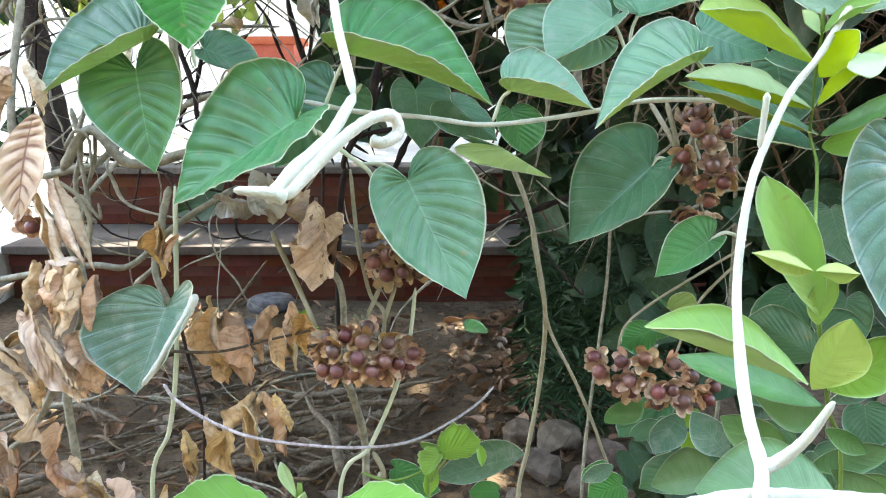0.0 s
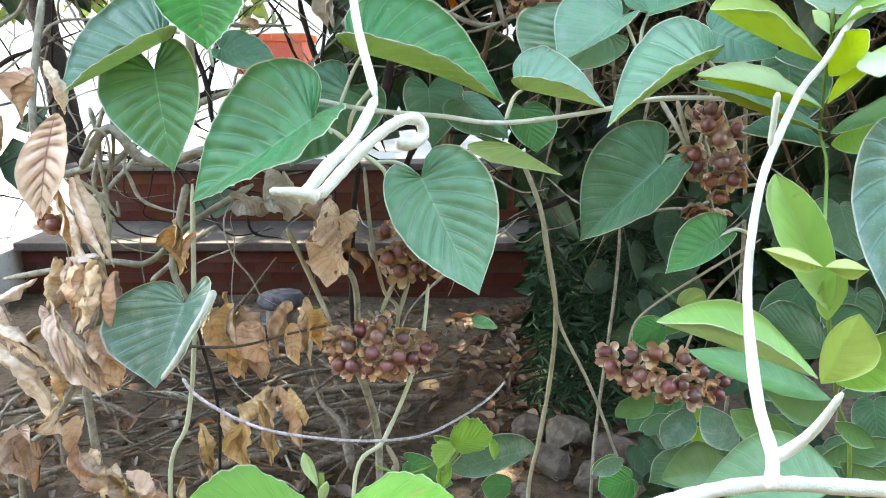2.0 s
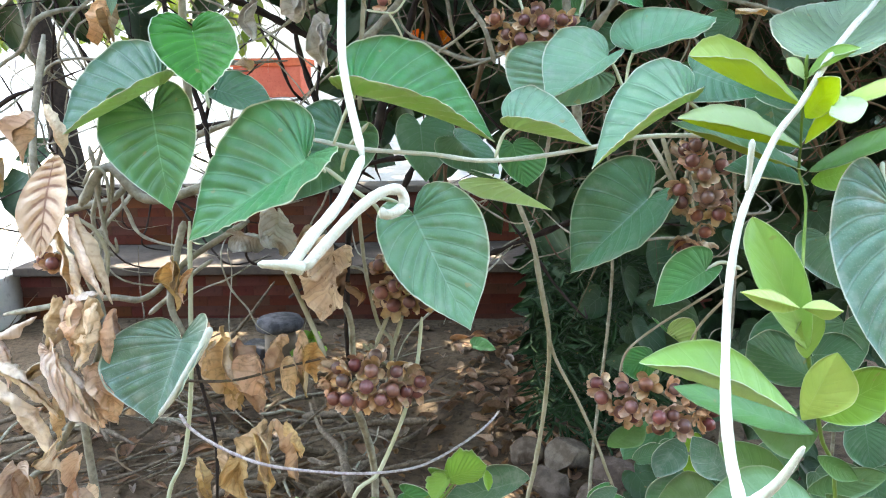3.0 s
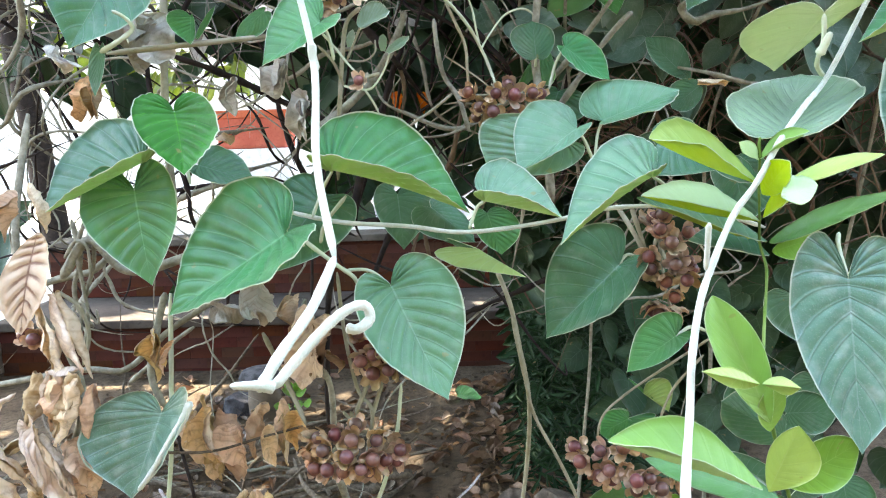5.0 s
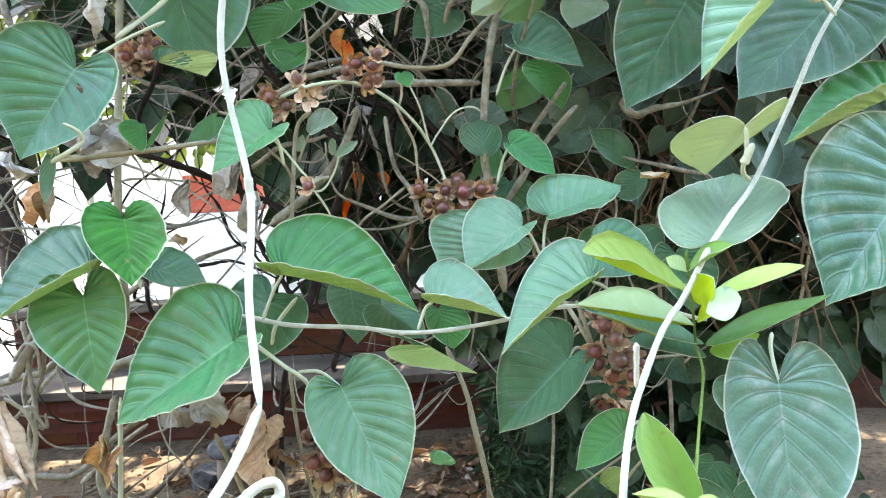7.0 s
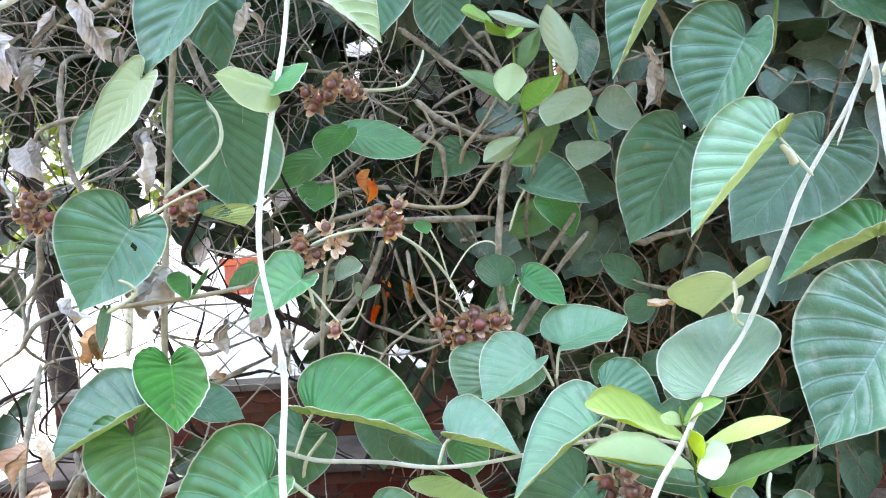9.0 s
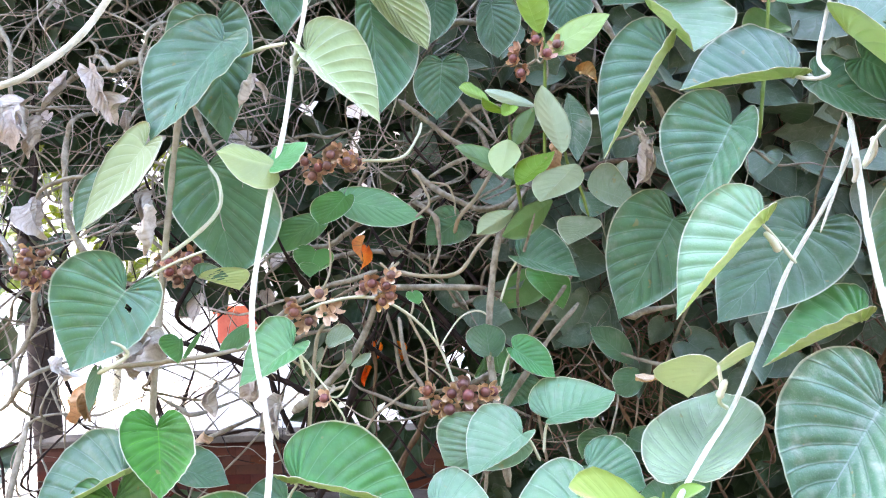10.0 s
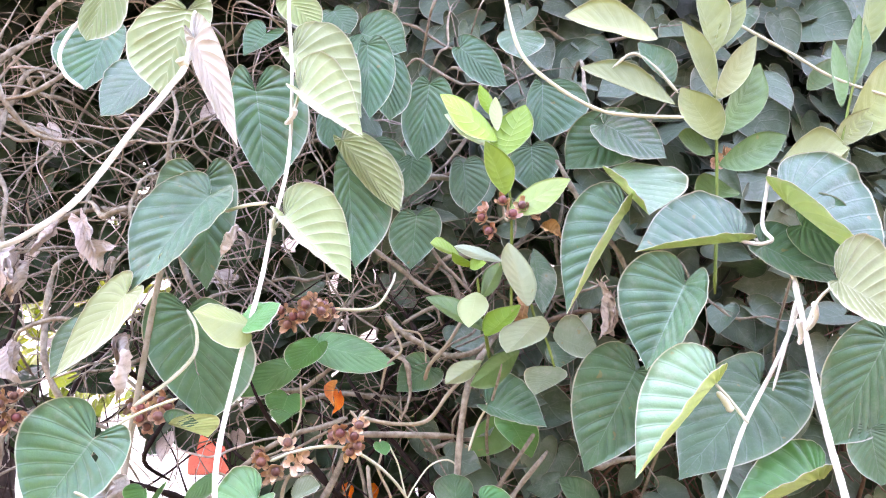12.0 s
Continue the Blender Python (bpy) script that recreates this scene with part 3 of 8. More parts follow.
def seed_cluster(at, wide, high, count, label, deep=0.05, bare=0.0, seed=1, scale=1.0, slope=0.0):
    """A bunch of capsules, each in its open calyx, on the front of a loose dome."""
    rng = random.Random(seed)
    at = Vector(at)
    top = thing("seed_cluster", at, label, "seed cluster", "seed clusters on the creeper")
    placed = []
    for _ in range(4000):
        if len(placed) >= count:
            break
        a, r = rng.uniform(0, 2 * math.pi), math.sqrt(rng.random())
        x, z = math.cos(a) * r * wide / 2, math.sin(a) * r * high / 2
        z += slope * x
        y = -deep * math.sqrt(max(0, 1 - r * r)) + rng.uniform(-0.006, 0.006)
        p = Vector((x, y, z))
        if all((p - q).length > 0.0192 * scale for q in placed):
            placed.append(p)
    for p in placed:
        d = Vector((p.x * 0.9, p.y - 0.045, p.z * 0.9 + 0.012)).normalized()
        d = (d + Vector((rng.uniform(-0.6, 0.6), 0, rng.uniform(-0.6, 0.5)))).normalized()
        m = Matrix.LocRotScale(p, d.to_track_quat("Z", "Y") @ Euler((0, 0, rng.uniform(0, 6))).to_quaternion(), [scale * rng.uniform(0.9, 1.08)] * 3)
        c = child("calyx", rng.choice(BRACTS), top, "open woody tan calyx")
        c.matrix_basis = m
        if rng.random() >= bare:
            b = child("capsule", CAPSULE_MESH, c, "round glossy brown seed capsule")
            b.location = (0, 0, 0.005)
    for k in range(3):
        q = placed[k % len(placed)] if placed else Vector()
        tube("stalk", [at + q + Vector((0, 0.012, 0)), at + q * 0.5 + Vector((0, 0.025, 0.005)), at + Vector((0, 0.03, high * 0.3)), at + Vector((rng.uniform(-0.02, 0.02), 0.04, high * 0.55))],
             0.002, 0.0028, STALK_DULL, top)
    return top


# ---- ground, walls and what stands far behind ----
def sheet_axis(near, far):
    a = list(np.arange(-near, near + 0.001, 0.09))
    out = [far * s for s in (-1, -0.3, -0.08, -0.025)]
    return out + a + [-v for v in out[::-1]]


def ground_height(x, y):
    p = Vector((x, y, 0))
    h = 0.05 * noise.noise(p * 0.9) + 0.02 * noise.noise(p * 3.1) + 0.008 * noise.noise(p * 9)
    return -0.57 + h * max(0.0, 1 - 0.1 * abs(y - 2))


xs, ys = sheet_axis(4.4, 900), [3.0 + v for v in sheet_axis(3.0, 900)]
gv = [(x, y, ground_height(x, y) if abs(x) < 5 and abs(y - 3) < 3.5 else -0.62) for y in ys for x in xs]
gf = [(j * len(xs) + i, j * len(xs) + i + 1, (j + 1) * len(xs) + i + 1, (j + 1) * len(xs) + i) for j in range(len(ys) - 1) for i in range(len(xs) - 1)]
ground = tagged(new("ground", mesh_of("ground", gv, gf, [SOIL])), "dry brown bare soil under the hedge", "ground", kind="structure")


def block_data(x0, x1, y0, y1, z0, z1, bevel=0.006):
    bm = bmesh.new()
    bmesh.ops.create_cube(bm, size=1)
    for v in bm.verts:
        v.co = Vector(((x0 + x1) / 2 + v.co.x * (x1 - x0), (y0 + y1) / 2 + v.co.y * (y1 - y0), (z0 + z1) / 2 + v.co.z * (z1 - z0)))
    if bevel:
        bmesh.ops.bevel(bm, geom=bm.edges[:], offset=bevel, segments=2, affect="EDGES", profile=0.6)
    return bm


def block(name, x0, x1, y0, y1, z0, z1, mat, bevel=0.006):
    bm = block_data(x0, x1, y0, y1, z0, z1, bevel)
    me = bpy.data.meshes.new(name)
    bm.to_mesh(me)
    bm.free()
    me.materials.append(mat)
    return me


lower_wall = tagged(new("wall_lower", block("wall_lower", -3.2, 6.0, 4.92, 5.66, -0.8, -0.235, MORTAR)), "low red brick step wall with mortar joints", "wall", kind="structure")
upper_wall = tagged(new("wall_upper", block("wall_upper", -3.2, 6.0, 5.66, 5.9, -0.8, 0.235, MORTAR)), "red brick edge of the raised paved terrace", "wall", kind="structure")
ledge = tagged(new("ledge", block("ledge", -3.22, 6.0, 4.87, 5.655, -0.233, -0.17, CONCRETE, 0.012)), "worn grey concrete ledge on the brick step", "ledge", kind="structure")
coping = tagged(new("coping", block("coping", -3.22, 6.0, 5.62, 5.95, 0.237, 0.29, CONCRETE, 0.012)), "pale concrete coping on the brick wall", "coping", kind="structure")
terrace = tagged(new("terrace", block("terrace", -3.2, 60, 5.952, 90, -0.8, 0.27, PAVING, 0)), "sunlit pale paved terrace behind the hedge", "pavement", kind="structure")
side_paving = tagged(new("side_paving", block("side_paving", -60, -3.24, 4.3, 90, -0.8, -0.22, PAVING, 0.01)), "sunlit pale paving beside the brick step", "pavement", kind="structure")

# Unseen wall, added to hold back low sky light from the front.
rear_light_block = tagged(new("wall_rear", block("wall_rear", -9, 9, -3.0, -2.75, -0.8, 4.3, BLOCKER_DARK)), "plain dark unseen wall added behind the camera to cut light", "wall", kind="structure")

house = thing("house", (0, 11.2, 0.27), "pale plastered building with plank cladding across the terrace", "building")
part("wall", block("wall", -14, 16, 11.2, 11.5, 0.2, 5.2, PLASTER, 0.02), house)
for k in range(12):
    part("board", block("board", -13.9, 15.9, 11.17, 11.198, 1.5 + k * 0.3, 1.785 + k * 0.3, PLASTER, 0.006), house)

# ---- plants that fill the hedge ----
fill_rng = random.Random(11)


def fill_leaves(name, count, place, size, mats, label, category, shape="small", drop=0.75, across=3, lean=0.9, flat=False):
    """Many leaves in one mesh, each turned its own way, hanging from its base."""
    verts, faces, slots, uvs = [], [], [], []
    for _ in range(count):
        p = Vector(place())
        s = size * fill_rng.uniform(0.55, 1.25)
        a = Vector((fill_rng.uniform(-1, 1), fill_rng.uniform(-1, 0.5), -drop * fill_rng.uniform(0.1, 1.8))).normalized() * s
        face = Vector((fill_rng.uniform(-lean, lean), -1, fill_rng.uniform(-0.3, 1.0))).normalized()
        if flat:
            a.z *= 0.4
            face = Vector((fill_rng.uniform(-0.8, 0.8), fill_rng.uniform(-0.8, 0.8), 1)).normalized()
        side = a.cross(face).normalized()
        out = side.cross(a).normalized()
        fold = fill_rng.uniform(-0.1, 0.6)
        wide = OUTLINES[shape][1]
        w = s * (fill_rng.uniform(0.38, 0.5) if wide < 0.3 else fill_rng.uniform(0.2, 0.27) if shape != "spear" else 0.085)
        one = p + a * wide + (-side * math.cos(fold) + out * math.sin(fold)) * w
        two = p + a * wide + (side * math.cos(fold) + out * math.sin(fold)) * w
        v, f, m, uv = leaf_data(p, p + a, one, two, shape, fill_rng.uniform(-0.06, 0.06), fill_rng.uniform(-0.1, 0.2), 1.0, fill_rng.randrange(99999), 0.001, across)
        k = len(verts)
        verts += v
        uvs += uv
        slots += m
        faces += [tuple(i + k for i in q) for q in f]
    return tagged(new(name, mesh_of(name, verts, faces, mats, slots, uvs)), label, category, kind="stuff")


def hedge_place():
    """A spot in the dark inside of the hedge, thick to the right and above, thin to the left."""
    while True:
        x, z = fill_rng.uniform(-0.2, 2.4), fill_rng.uniform(1.2, 2.6)
        y = 1.36 + 0.5 * fill_rng.random()
        keep = min(1.0, max(0.08, 0.3 + 0.9 * (x - 0.1) + 0.3 * (z - 1.5)))
        if fill_rng.random() < keep:
            return x, y, z


def deep_place():
    """The closed back of the hedge; it opens to the left below the crown."""
    while True:
        x, z = fill_rng.uniform(-2.2, 3.0), fill_rng.uniform(0.55, 3.3)
        y = 1.95 + 0.6 * fill_rng.random()
        open_below = 1.36 if x < -0.3 else (0.95 if x < 0.2 else 0.5)
        if -1.5 < x < -0.72 and 1.38 < z < 1.86 and fill_rng.random() < 0.85:
            continue
        if z > open_below + fill_rng.uniform(-0.12, 0.12) or fill_rng.random() < 0.006:
            return x, y, z


def crown_place():
    """The face of the hedge above eye height, where the leaves close up; bare twigs to the left."""
    while True:
        x, z = fill_rng.uniform(-1.6, 2.2), fill_rng.uniform(1.75, 2.9)
        if fill_rng.random() < min(1.0, max(0.06, 0.5 + 1.6 * (x - 0.1) + 0.5 * (z - 2.0))):
            return x, 1.32 + 0.4 * fill_rng.random() + 0.2 * (z - 1.7), z


def roof_shade_place():
    """Unseen added shade leaves over the hedge, thinner to the right, where light falls through."""
    while True:
        x, z = fill_rng.uniform(-2.2, 2.4), fill_rng.uniform(2.75, 4.1)
        y = 0.95 + 1.55 * fill_rng.random() + 0.2 * (z - 2.7)
        if x < -0.15 or fill_rng.random() < 0.07:
            return x, y, z


def low_place():
    return fill_rng.uniform(0.4, 2.2), fill_rng.uniform(1.3, 2.0), fill_rng.uniform(-0.5, 0.75)


HEDGE_MATS = [LEAF_BACK_SHADE, LEAF_BACK_SHADE, LEAF_BACK_SHADE]
fill_leaves("hedge_leaves", 600, hedge_place, 0.115, [LEAF_CROWN, LEAF_CROWN, LEAF_CROWN], "dense dark green creeper leaves inside the hedge", "hedge foliage", "tiny", across=2)
fill_leaves("deep_leaves", 5000, deep_place, 0.16, HEDGE_MATS, "leaves at the back of the hedge with shade in their dark colour", "hedge foliage", "scrap", across=1)
fill_leaves("crown_leaves", 620, crown_place, 0.15, [LEAF_CROWN, LEAF_CROWN, LEAF_CROWN], "dusty grey-green creeper leaves on the upper hedge face", "hedge foliage", "small", across=2)
# Out of view; added only to keep sun off the leaves below.
fill_leaves("roof_leaves", 2500, roof_shade_place, 0.18, HEDGE_MATS, "dense dark unseen leaves added above the hedge to block sun", "hedge foliage", "scrap", across=1)
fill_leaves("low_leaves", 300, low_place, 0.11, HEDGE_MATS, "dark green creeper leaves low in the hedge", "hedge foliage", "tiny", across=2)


def face_place():
    """The outer leaves of the hedge face, thick to the right of the stems."""
    while True:
        x, z = fill_rng.uniform(0.1, 1.5), fill_rng.uniform(1.1, 1.85)
        if fill_rng.random() < 0.35 + 0.6 * min(1.0, max(0.0, x - 0.15)):
            return x, 1.3 + 0.16 * fill_rng.random(), z


fill_leaves("face_leaves", 130, face_place, 0.1, [LEAF_FACE, LEAF_FACE, LEAF_FACE], "grey-green dusty creeper leaves on the hedge face", "hedge foliage", "small", across=2)


def bush_place():
    return fill_rng.uniform(-5.8, -2.4), fill_rng.uniform(8.4, 9.4), fill_rng.uniform(1.7, 4.4)


fill_leaves("sunlit_bush", 700, bush_place, 0.28, [LEAF_FAR, LEAF_FAR, LEAF_FAR], "sunlit yellow-green bush on the terrace behind the hedge", "bush", "chip", across=2)
tube("bush_stem", [(-4.1, 8.9, 0.2), (-4.0, 8.9, 1.2), (-3.9, 8.9, 2.2), (-4.2, 8.9, 3.4)], 0.05, 0.02, BARK, label="slender grey stem of the sunlit bush")


def back_place():
    return fill_rng.uniform(-0.4, 0.6), fill_rng.uniform(2.3, 3.0), fill_rng.uniform(0.8, 2.0)


fill_leaves("back_bush", 220, back_place, 0.09, [LEAF_SHADE_DARK, LEAF_SHADE_DARK, LEAF_SHADE_DARK], "dark leafy bush behind the tangled stems", "bush", "chip", across=2)


def narrow_place():
    r = fill_rng.random() ** 0.5 * 0.27
    a = fill_rng.uniform(0, 6.28)
    return 0.66 + 1.35 * r * math.cos(a), 3.15 + r * math.sin(a), -0.5 + 0.95 * fill_rng.random() ** 1.2


fill_leaves("narrow_leaved_plant", 2200, narrow_place, 0.10, [LEAF_SHADE_DARK, LEAF_SHADE_DARK, LEAF_SHADE_DARK], "dark green bushy plant with narrow leaves", "plant", "spear", 0.3, 1)


def shade_fill_place():
    return fill_rng.uniform(0.42, 2.2), fill_rng.uniform(3.6, 4.5), fill_rng.uniform(-0.5, 1.3)


# Added bush: its near-black leaves stand in for shade over the wall.
fill_leaves("dark_bush", 1500, shade_fill_place, 0.16, [LEAF_SHADE_DARK, LEAF_SHADE_DARK, LEAF_SHADE_DARK], "near-black leafy bush added to fill deep shade before the brick wall", "bush", "scrap", 0.5, 1)


def tangle(name, count, place, heading, radius, length, mat, label, seed, piece="stem", wander=0.3):
    """Crooked stems grown step by step, each one a part of the tangle."""
    rng = random.Random(seed)
    top = thing(name, (0, 1.5, -0.55), label, "stem tangle")
    for _ in range(count):
        p = Vector(place(rng))
        d = Vector(heading(rng)).normalized()
        pts = [p.copy()]
        for _ in range(rng.randint(4, 8)):
            d = (d + Vector((rng.gauss(0, wander), rng.gauss(0, 0.6 * wander), rng.gauss(0, wander)))).normalized()
            p = p + d * length * rng.uniform(0.6, 1.3)
            p.y = max(p.y, 1.26)
            pts.append(p.copy())
        if piece != "stick":
            pts[0].y += 0.2
        r = radius * min(2.0, math.exp(rng.gauss(-0.1, 0.6)))
        v, f = tube_data(pts, r, r * 0.25, 7, 5, 0.24, rng, piece != "stick")
        part(piece, mesh_of(piece, v, f, [mat]), top)
    return top


tangle("stem_tangle", 150, lambda r: (r.uniform(-1.3, 0.5), r.uniform(1.2, 1.75), r.uniform(1.0, 2.4)), lambda r: (r.uniform(-1, 1), r.uniform(-0.15, 0.15), r.uniform(-0.8, 0.8)),
       0.0036, 0.085, BARK, "tangled grey-brown woody creeper stems", 21, wander=0.42)
tangle("twig_tangle", 210, lambda r: (r.uniform(-1.2, 0.7), r.uniform(1.2, 1.8), r.uniform(0.6, 2.2)), lambda r: (r.uniform(-1, 1), r.uniform(-0.2, 0.2), r.uniform(-1, 1)),
       0.0022, 0.06, BARK, "fine dry grey-brown twigs in the hedge", 22, "twig")
tangle("dark_twigs", 90, lambda r: (r.uniform(-1.1, 0.3), r.uniform(1.3, 1.9), r.uniform(0.5, 1.4)), lambda r: (r.uniform(-0.7, 0.7), 0, r.uniform(0.3, 1)),
       0.0038, 0.08, BARK_DARK, "dark dead twigs in the hedge", 23, "twig", 0.16)
tangle("upper_twigs", 80, lambda r: (r.uniform(-1.4, 0.3), r.uniform(1.2, 1.7), r.uniform(1.4, 2.4)), lambda r: (r.uniform(-1, 1), r.uniform(-0.2, 0.2), r.uniform(-1, 1)),
       0.0024, 0.06, BARK, "dense dry grey twigs high in the hedge", 27, "twig", 0.45)
tangle("brown_stems", 55, lambda r: (r.uniform(0.25, 1.6), r.uniform(1.6, 2.0), r.uniform(0.5, 1.5)), lambda r: (r.uniform(-0.5, 0.5), r.uniform(-0.1, 0.1), 1),
       0.0035, 0.09, STICK_WARM, "thin dead brown stems in the shade of the hedge", 29)
tangle("hanging_stems", 16, lambda r: (r.uniform(-0.3, 1.2), r.uniform(1.25, 1.7), r.uniform(0.9, 1.3)), lambda r: (r.uniform(-0.3, 0.3), 0, -1),
       0.003, 0.1, STICK_WARM, "thin woody stems hanging below the hedge", 24)
tangle("stick_pile", 85, lambda r: (r.uniform(-2.2, -0.15), r.uniform(2.2, 3.5), -0.53 + r.random() ** 1.5 * 0.2), lambda r: (r.uniform(-1, 1), r.uniform(-0.8, 0.8), r.uniform(-0.1, 0.12)),
       0.0105, 0.12, STICK, "pile of dry sticks on the soil", 25, "stick", 0.13)
tangle("thin_sticks", 70, lambda r: (r.uniform(-2.2, -0.1), r.uniform(2.2, 3.5), -0.53 + r.random() * 0.15), lambda r: (r.uniform(-1, 1), r.uniform(-0.8, 0.8), r.uniform(-0.15, 0.25)),
       0.005, 0.1, STICK_WARM, "thin dark sticks among the pile on the soil", 30, "stick", 0.2)
tangle("pale_sticks", 30, lambda r: (r.uniform(-2.2, -0.4), r.uniform(2.2, 3.6), -0.5 + r.random() * 0.16), lambda r: (r.uniform(-1, 1), r.uniform(-0.6, 0.6), r.uniform(-0.1, 0.15)),
       0.006, 0.1, BARK, "pale dry sticks on the soil", 28, "stick", 0.14)
tangle("small_sticks", 90, lambda r: (r.uniform(-2.2, 0.8), r.uniform(2.2, 4.2), -0.55 + r.random() * 0.03), lambda r: (r.uniform(-1, 1), r.uniform(-0.6, 0.6), 0),
       0.003, 0.045, STICK, "thin dark sticks on the soil", 26, "stick", 0.15)

def thicket(name, count, place, radius, length, mat, label, seed):
    """Countless fine dead twigs, each bent in a few short kinks, with forks, in one mesh."""
    rng = random.Random(seed)
    verts, faces = [], []
    for _ in range(count):
        p, d = Vector(place(rng)), Vector((rng.uniform(-1, 1), rng.uniform(-0.35, 0.35), rng.uniform(-0.8, 0.8))).normalized()
        pts = [p.copy()]
        for _ in range(rng.randint(3, 6)):
            d = (d + Vector((rng.gauss(0, 0.45), rng.gauss(0, 0.25), rng.gauss(0, 0.45) - 0.05))).normalized()
            p = p + d * length * rng.uniform(0.5, 1.4)
            pts.append(p.copy())
        r = radius * math.exp(rng.gauss(-0.1, 0.4))
        fork = rng.choice(pts[1:-1])
        side = (d + Vector((rng.uniform(-1, 1), 0, rng.uniform(-1, 1)))).normalized()
        for path, thick in ((pts, r), ([fork, fork + side * length, fork + (side + d * 0.4) * length * 1.7], r * 0.6)):
            v, f = tube_data(path, thick, thick * 0.5, 4, 2, 0.2, rng)
            faces += [tuple(i + len(verts) for i in q) for q in f]
            verts += v
    return tagged(new(name, mesh_of(name, verts, faces, [mat])), label, "twigs", kind="stuff")


thicket("fine_twigs", 700, lambda r: (r.uniform(-1.9, 0.35), r.uniform(1.35, 2.1), r.uniform(1.25, 2.7)), 0.0020, 0.075, STICK_PALE, "fine dry brown twigs filling the upper hedge", 61)
thicket("inner_twigs", 420, lambda r: (r.uniform(0.15, 1.6), r.uniform(1.5, 1.9), r.uniform(0.85, 1.9)), 0.0018, 0.07, STICK_WARM, "fine dead brown twigs in the shade of the hedge", 62)


# ---- dark trunk ----
trunk = thing("tree", (-3.42, 6.3, -0.22), "dark slender tree on the terrace behind the hedge, unseen shade crown added", "tree")
tube("bole", [(-3.42, 6.3, -0.25), (-3.5, 6.3, 0.5), (-3.6, 6.3, 1.5), (-3.72, 6.32, 2.6), (-3.8, 6.35, 4.2)], 0.12, 0.10, BARK_DARK, trunk, sides=14)

SUN_WAY = Vector((-math.sin(radians(SUN_AZIMUTH)) * math.cos(radians(SUN_ELEVATION)), math.cos(radians(SUN_AZIMUTH)) * math.cos(radians(SUN_ELEVATION)), math.sin(radians(SUN_ELEVATION))))
# Holes in the added crown that let sun flecks reach soil and ledge.
CROWN_GAPS = ((Vector((-1.62, 4.4, -0.55)), 0.25), (Vector((-2.2, 5.0, -0.17)), 0.22))


def shade_crown_place():
    """A spot in the flat, unseen shade crown; it has two gaps towards the sun."""
    while True:
        p = Vector(crown_spot())
        if all(((p - q) - SUN_WAY * (p - q).dot(SUN_WAY)).length > r for q, r in CROWN_GAPS):
            return p


def crown_spot():
    a, r = fill_rng.uniform(0, 6.28), fill_rng.random() ** 0.5
    return -0.6 + 5.0 * r * math.cos(a), 6.2 + 4.7 * r * math.sin(a), 4.2 + 0.9 * fill_rng.random() + 0.6 * math.sqrt(1 - r * r)


# Leaves and limbs are unseen, added to shade soil, wall and foreground.
crown = fill_leaves("crown", 10500, shade_crown_place, 0.3, HEDGE_MATS, "", "", "scrap", across=1, flat=True)
crown["kind"] = ""
crown.parent = trunk
crown.matrix_parent_inverse = Matrix.Translation(-trunk.location)
for limb_end in ((-0.6, 7.2, 4.6), (-2.8, 8.2, 4.7), (1.4, 7.6, 4.8), (-4.0, 6.4, 4.6)):
    tube("limb", [(-3.8, 6.35, 4.0), (-3.2 + 0.4 * (limb_end[0] + 3.2), 6.6, 4.3), limb_end], 0.07, 0.02, BARK_DARK, trunk)


# ---- dry leaves caught in the hedge ----
def caught_place():
    return fill_rng.uniform(-1.6, 0.3), fill_rng.uniform(1.5, 1.95), fill_rng.uniform(1.2, 2.5)


fill_leaves("caught_leaves", 40, caught_place, 0.075, [DEAD_GREY, DEAD_GREY, DEAD_GREY], "dry grey leaves caught among the hedge stems", "dry leaves", "tiny")

# ---- litter ----
litter_rng = random.Random(31)


def litter(name, count, place, size, mats, label):
    verts, faces, slots, uvs = [], [], [], []
    for _ in range(count):
        x, y = place()
        z = ground_height(x, y) + 0.012
        s = size * litter_rng.uniform(0.5, 1.3)
        t = litter_rng.uniform(0, 6.28)
        a = Vector((math.cos(t), math.sin(t), litter_rng.uniform(-0.15, 0.3))) * s
        side = Vector((-math.sin(t), math.cos(t), 0))
        k1, k2 = litter_rng.uniform(0, 1.1), litter_rng.uniform(0, 1.1)
        p = Vector((x, y, z))
        one = p + a * 0.17 + (-side * math.cos(k1) + Vector((0, 0, 1)) * math.sin(k1)) * s * 0.4
        two = p + a * 0.17 + (side * math.cos(k2) + Vector((0, 0, 1)) * math.sin(k2)) * s * 0.4
        v, f, m, uv = leaf_data(p, p + a, one, two, "tiny", litter_rng.uniform(-0.1, 0.15), litter_rng.uniform(0, 0.5), 2.0, litter_rng.randrange(9999), 0.001, 3)
        k = len(verts)
        verts += v
        uvs += uv
        slots += m
        faces += [tuple(i + k for i in q) for q in f]
    return tagged(new(name, mesh_of(name, verts, faces, mats, slots, uvs)), label, "leaf litter", kind="stuff")


litter("leaf_litter", 240, lambda: (litter_rng.uniform(-2.2, 1.1), litter_rng.uniform(2.3, 4.8)), 0.085, [LITTER, LITTER_GREY, LITTER], "fallen dry brown leaves on the soil")
litter("grey_litter", 120, lambda: (litter_rng.uniform(-1.6, 0.9), litter_rng.uniform(2.3, 4.5)), 0.08, [LITTER_GREY, LITTER, LITTER_GREY], "fallen grey dry leaves on the soil")
litter("leaf_scraps", 420, lambda: (litter_rng.uniform(-2.2, 0.7), litter_rng.uniform(2.2, 4.4)), 0.04, [LITTER, LITTER_GREY, LITTER], "small scraps of dry leaves on the soil")


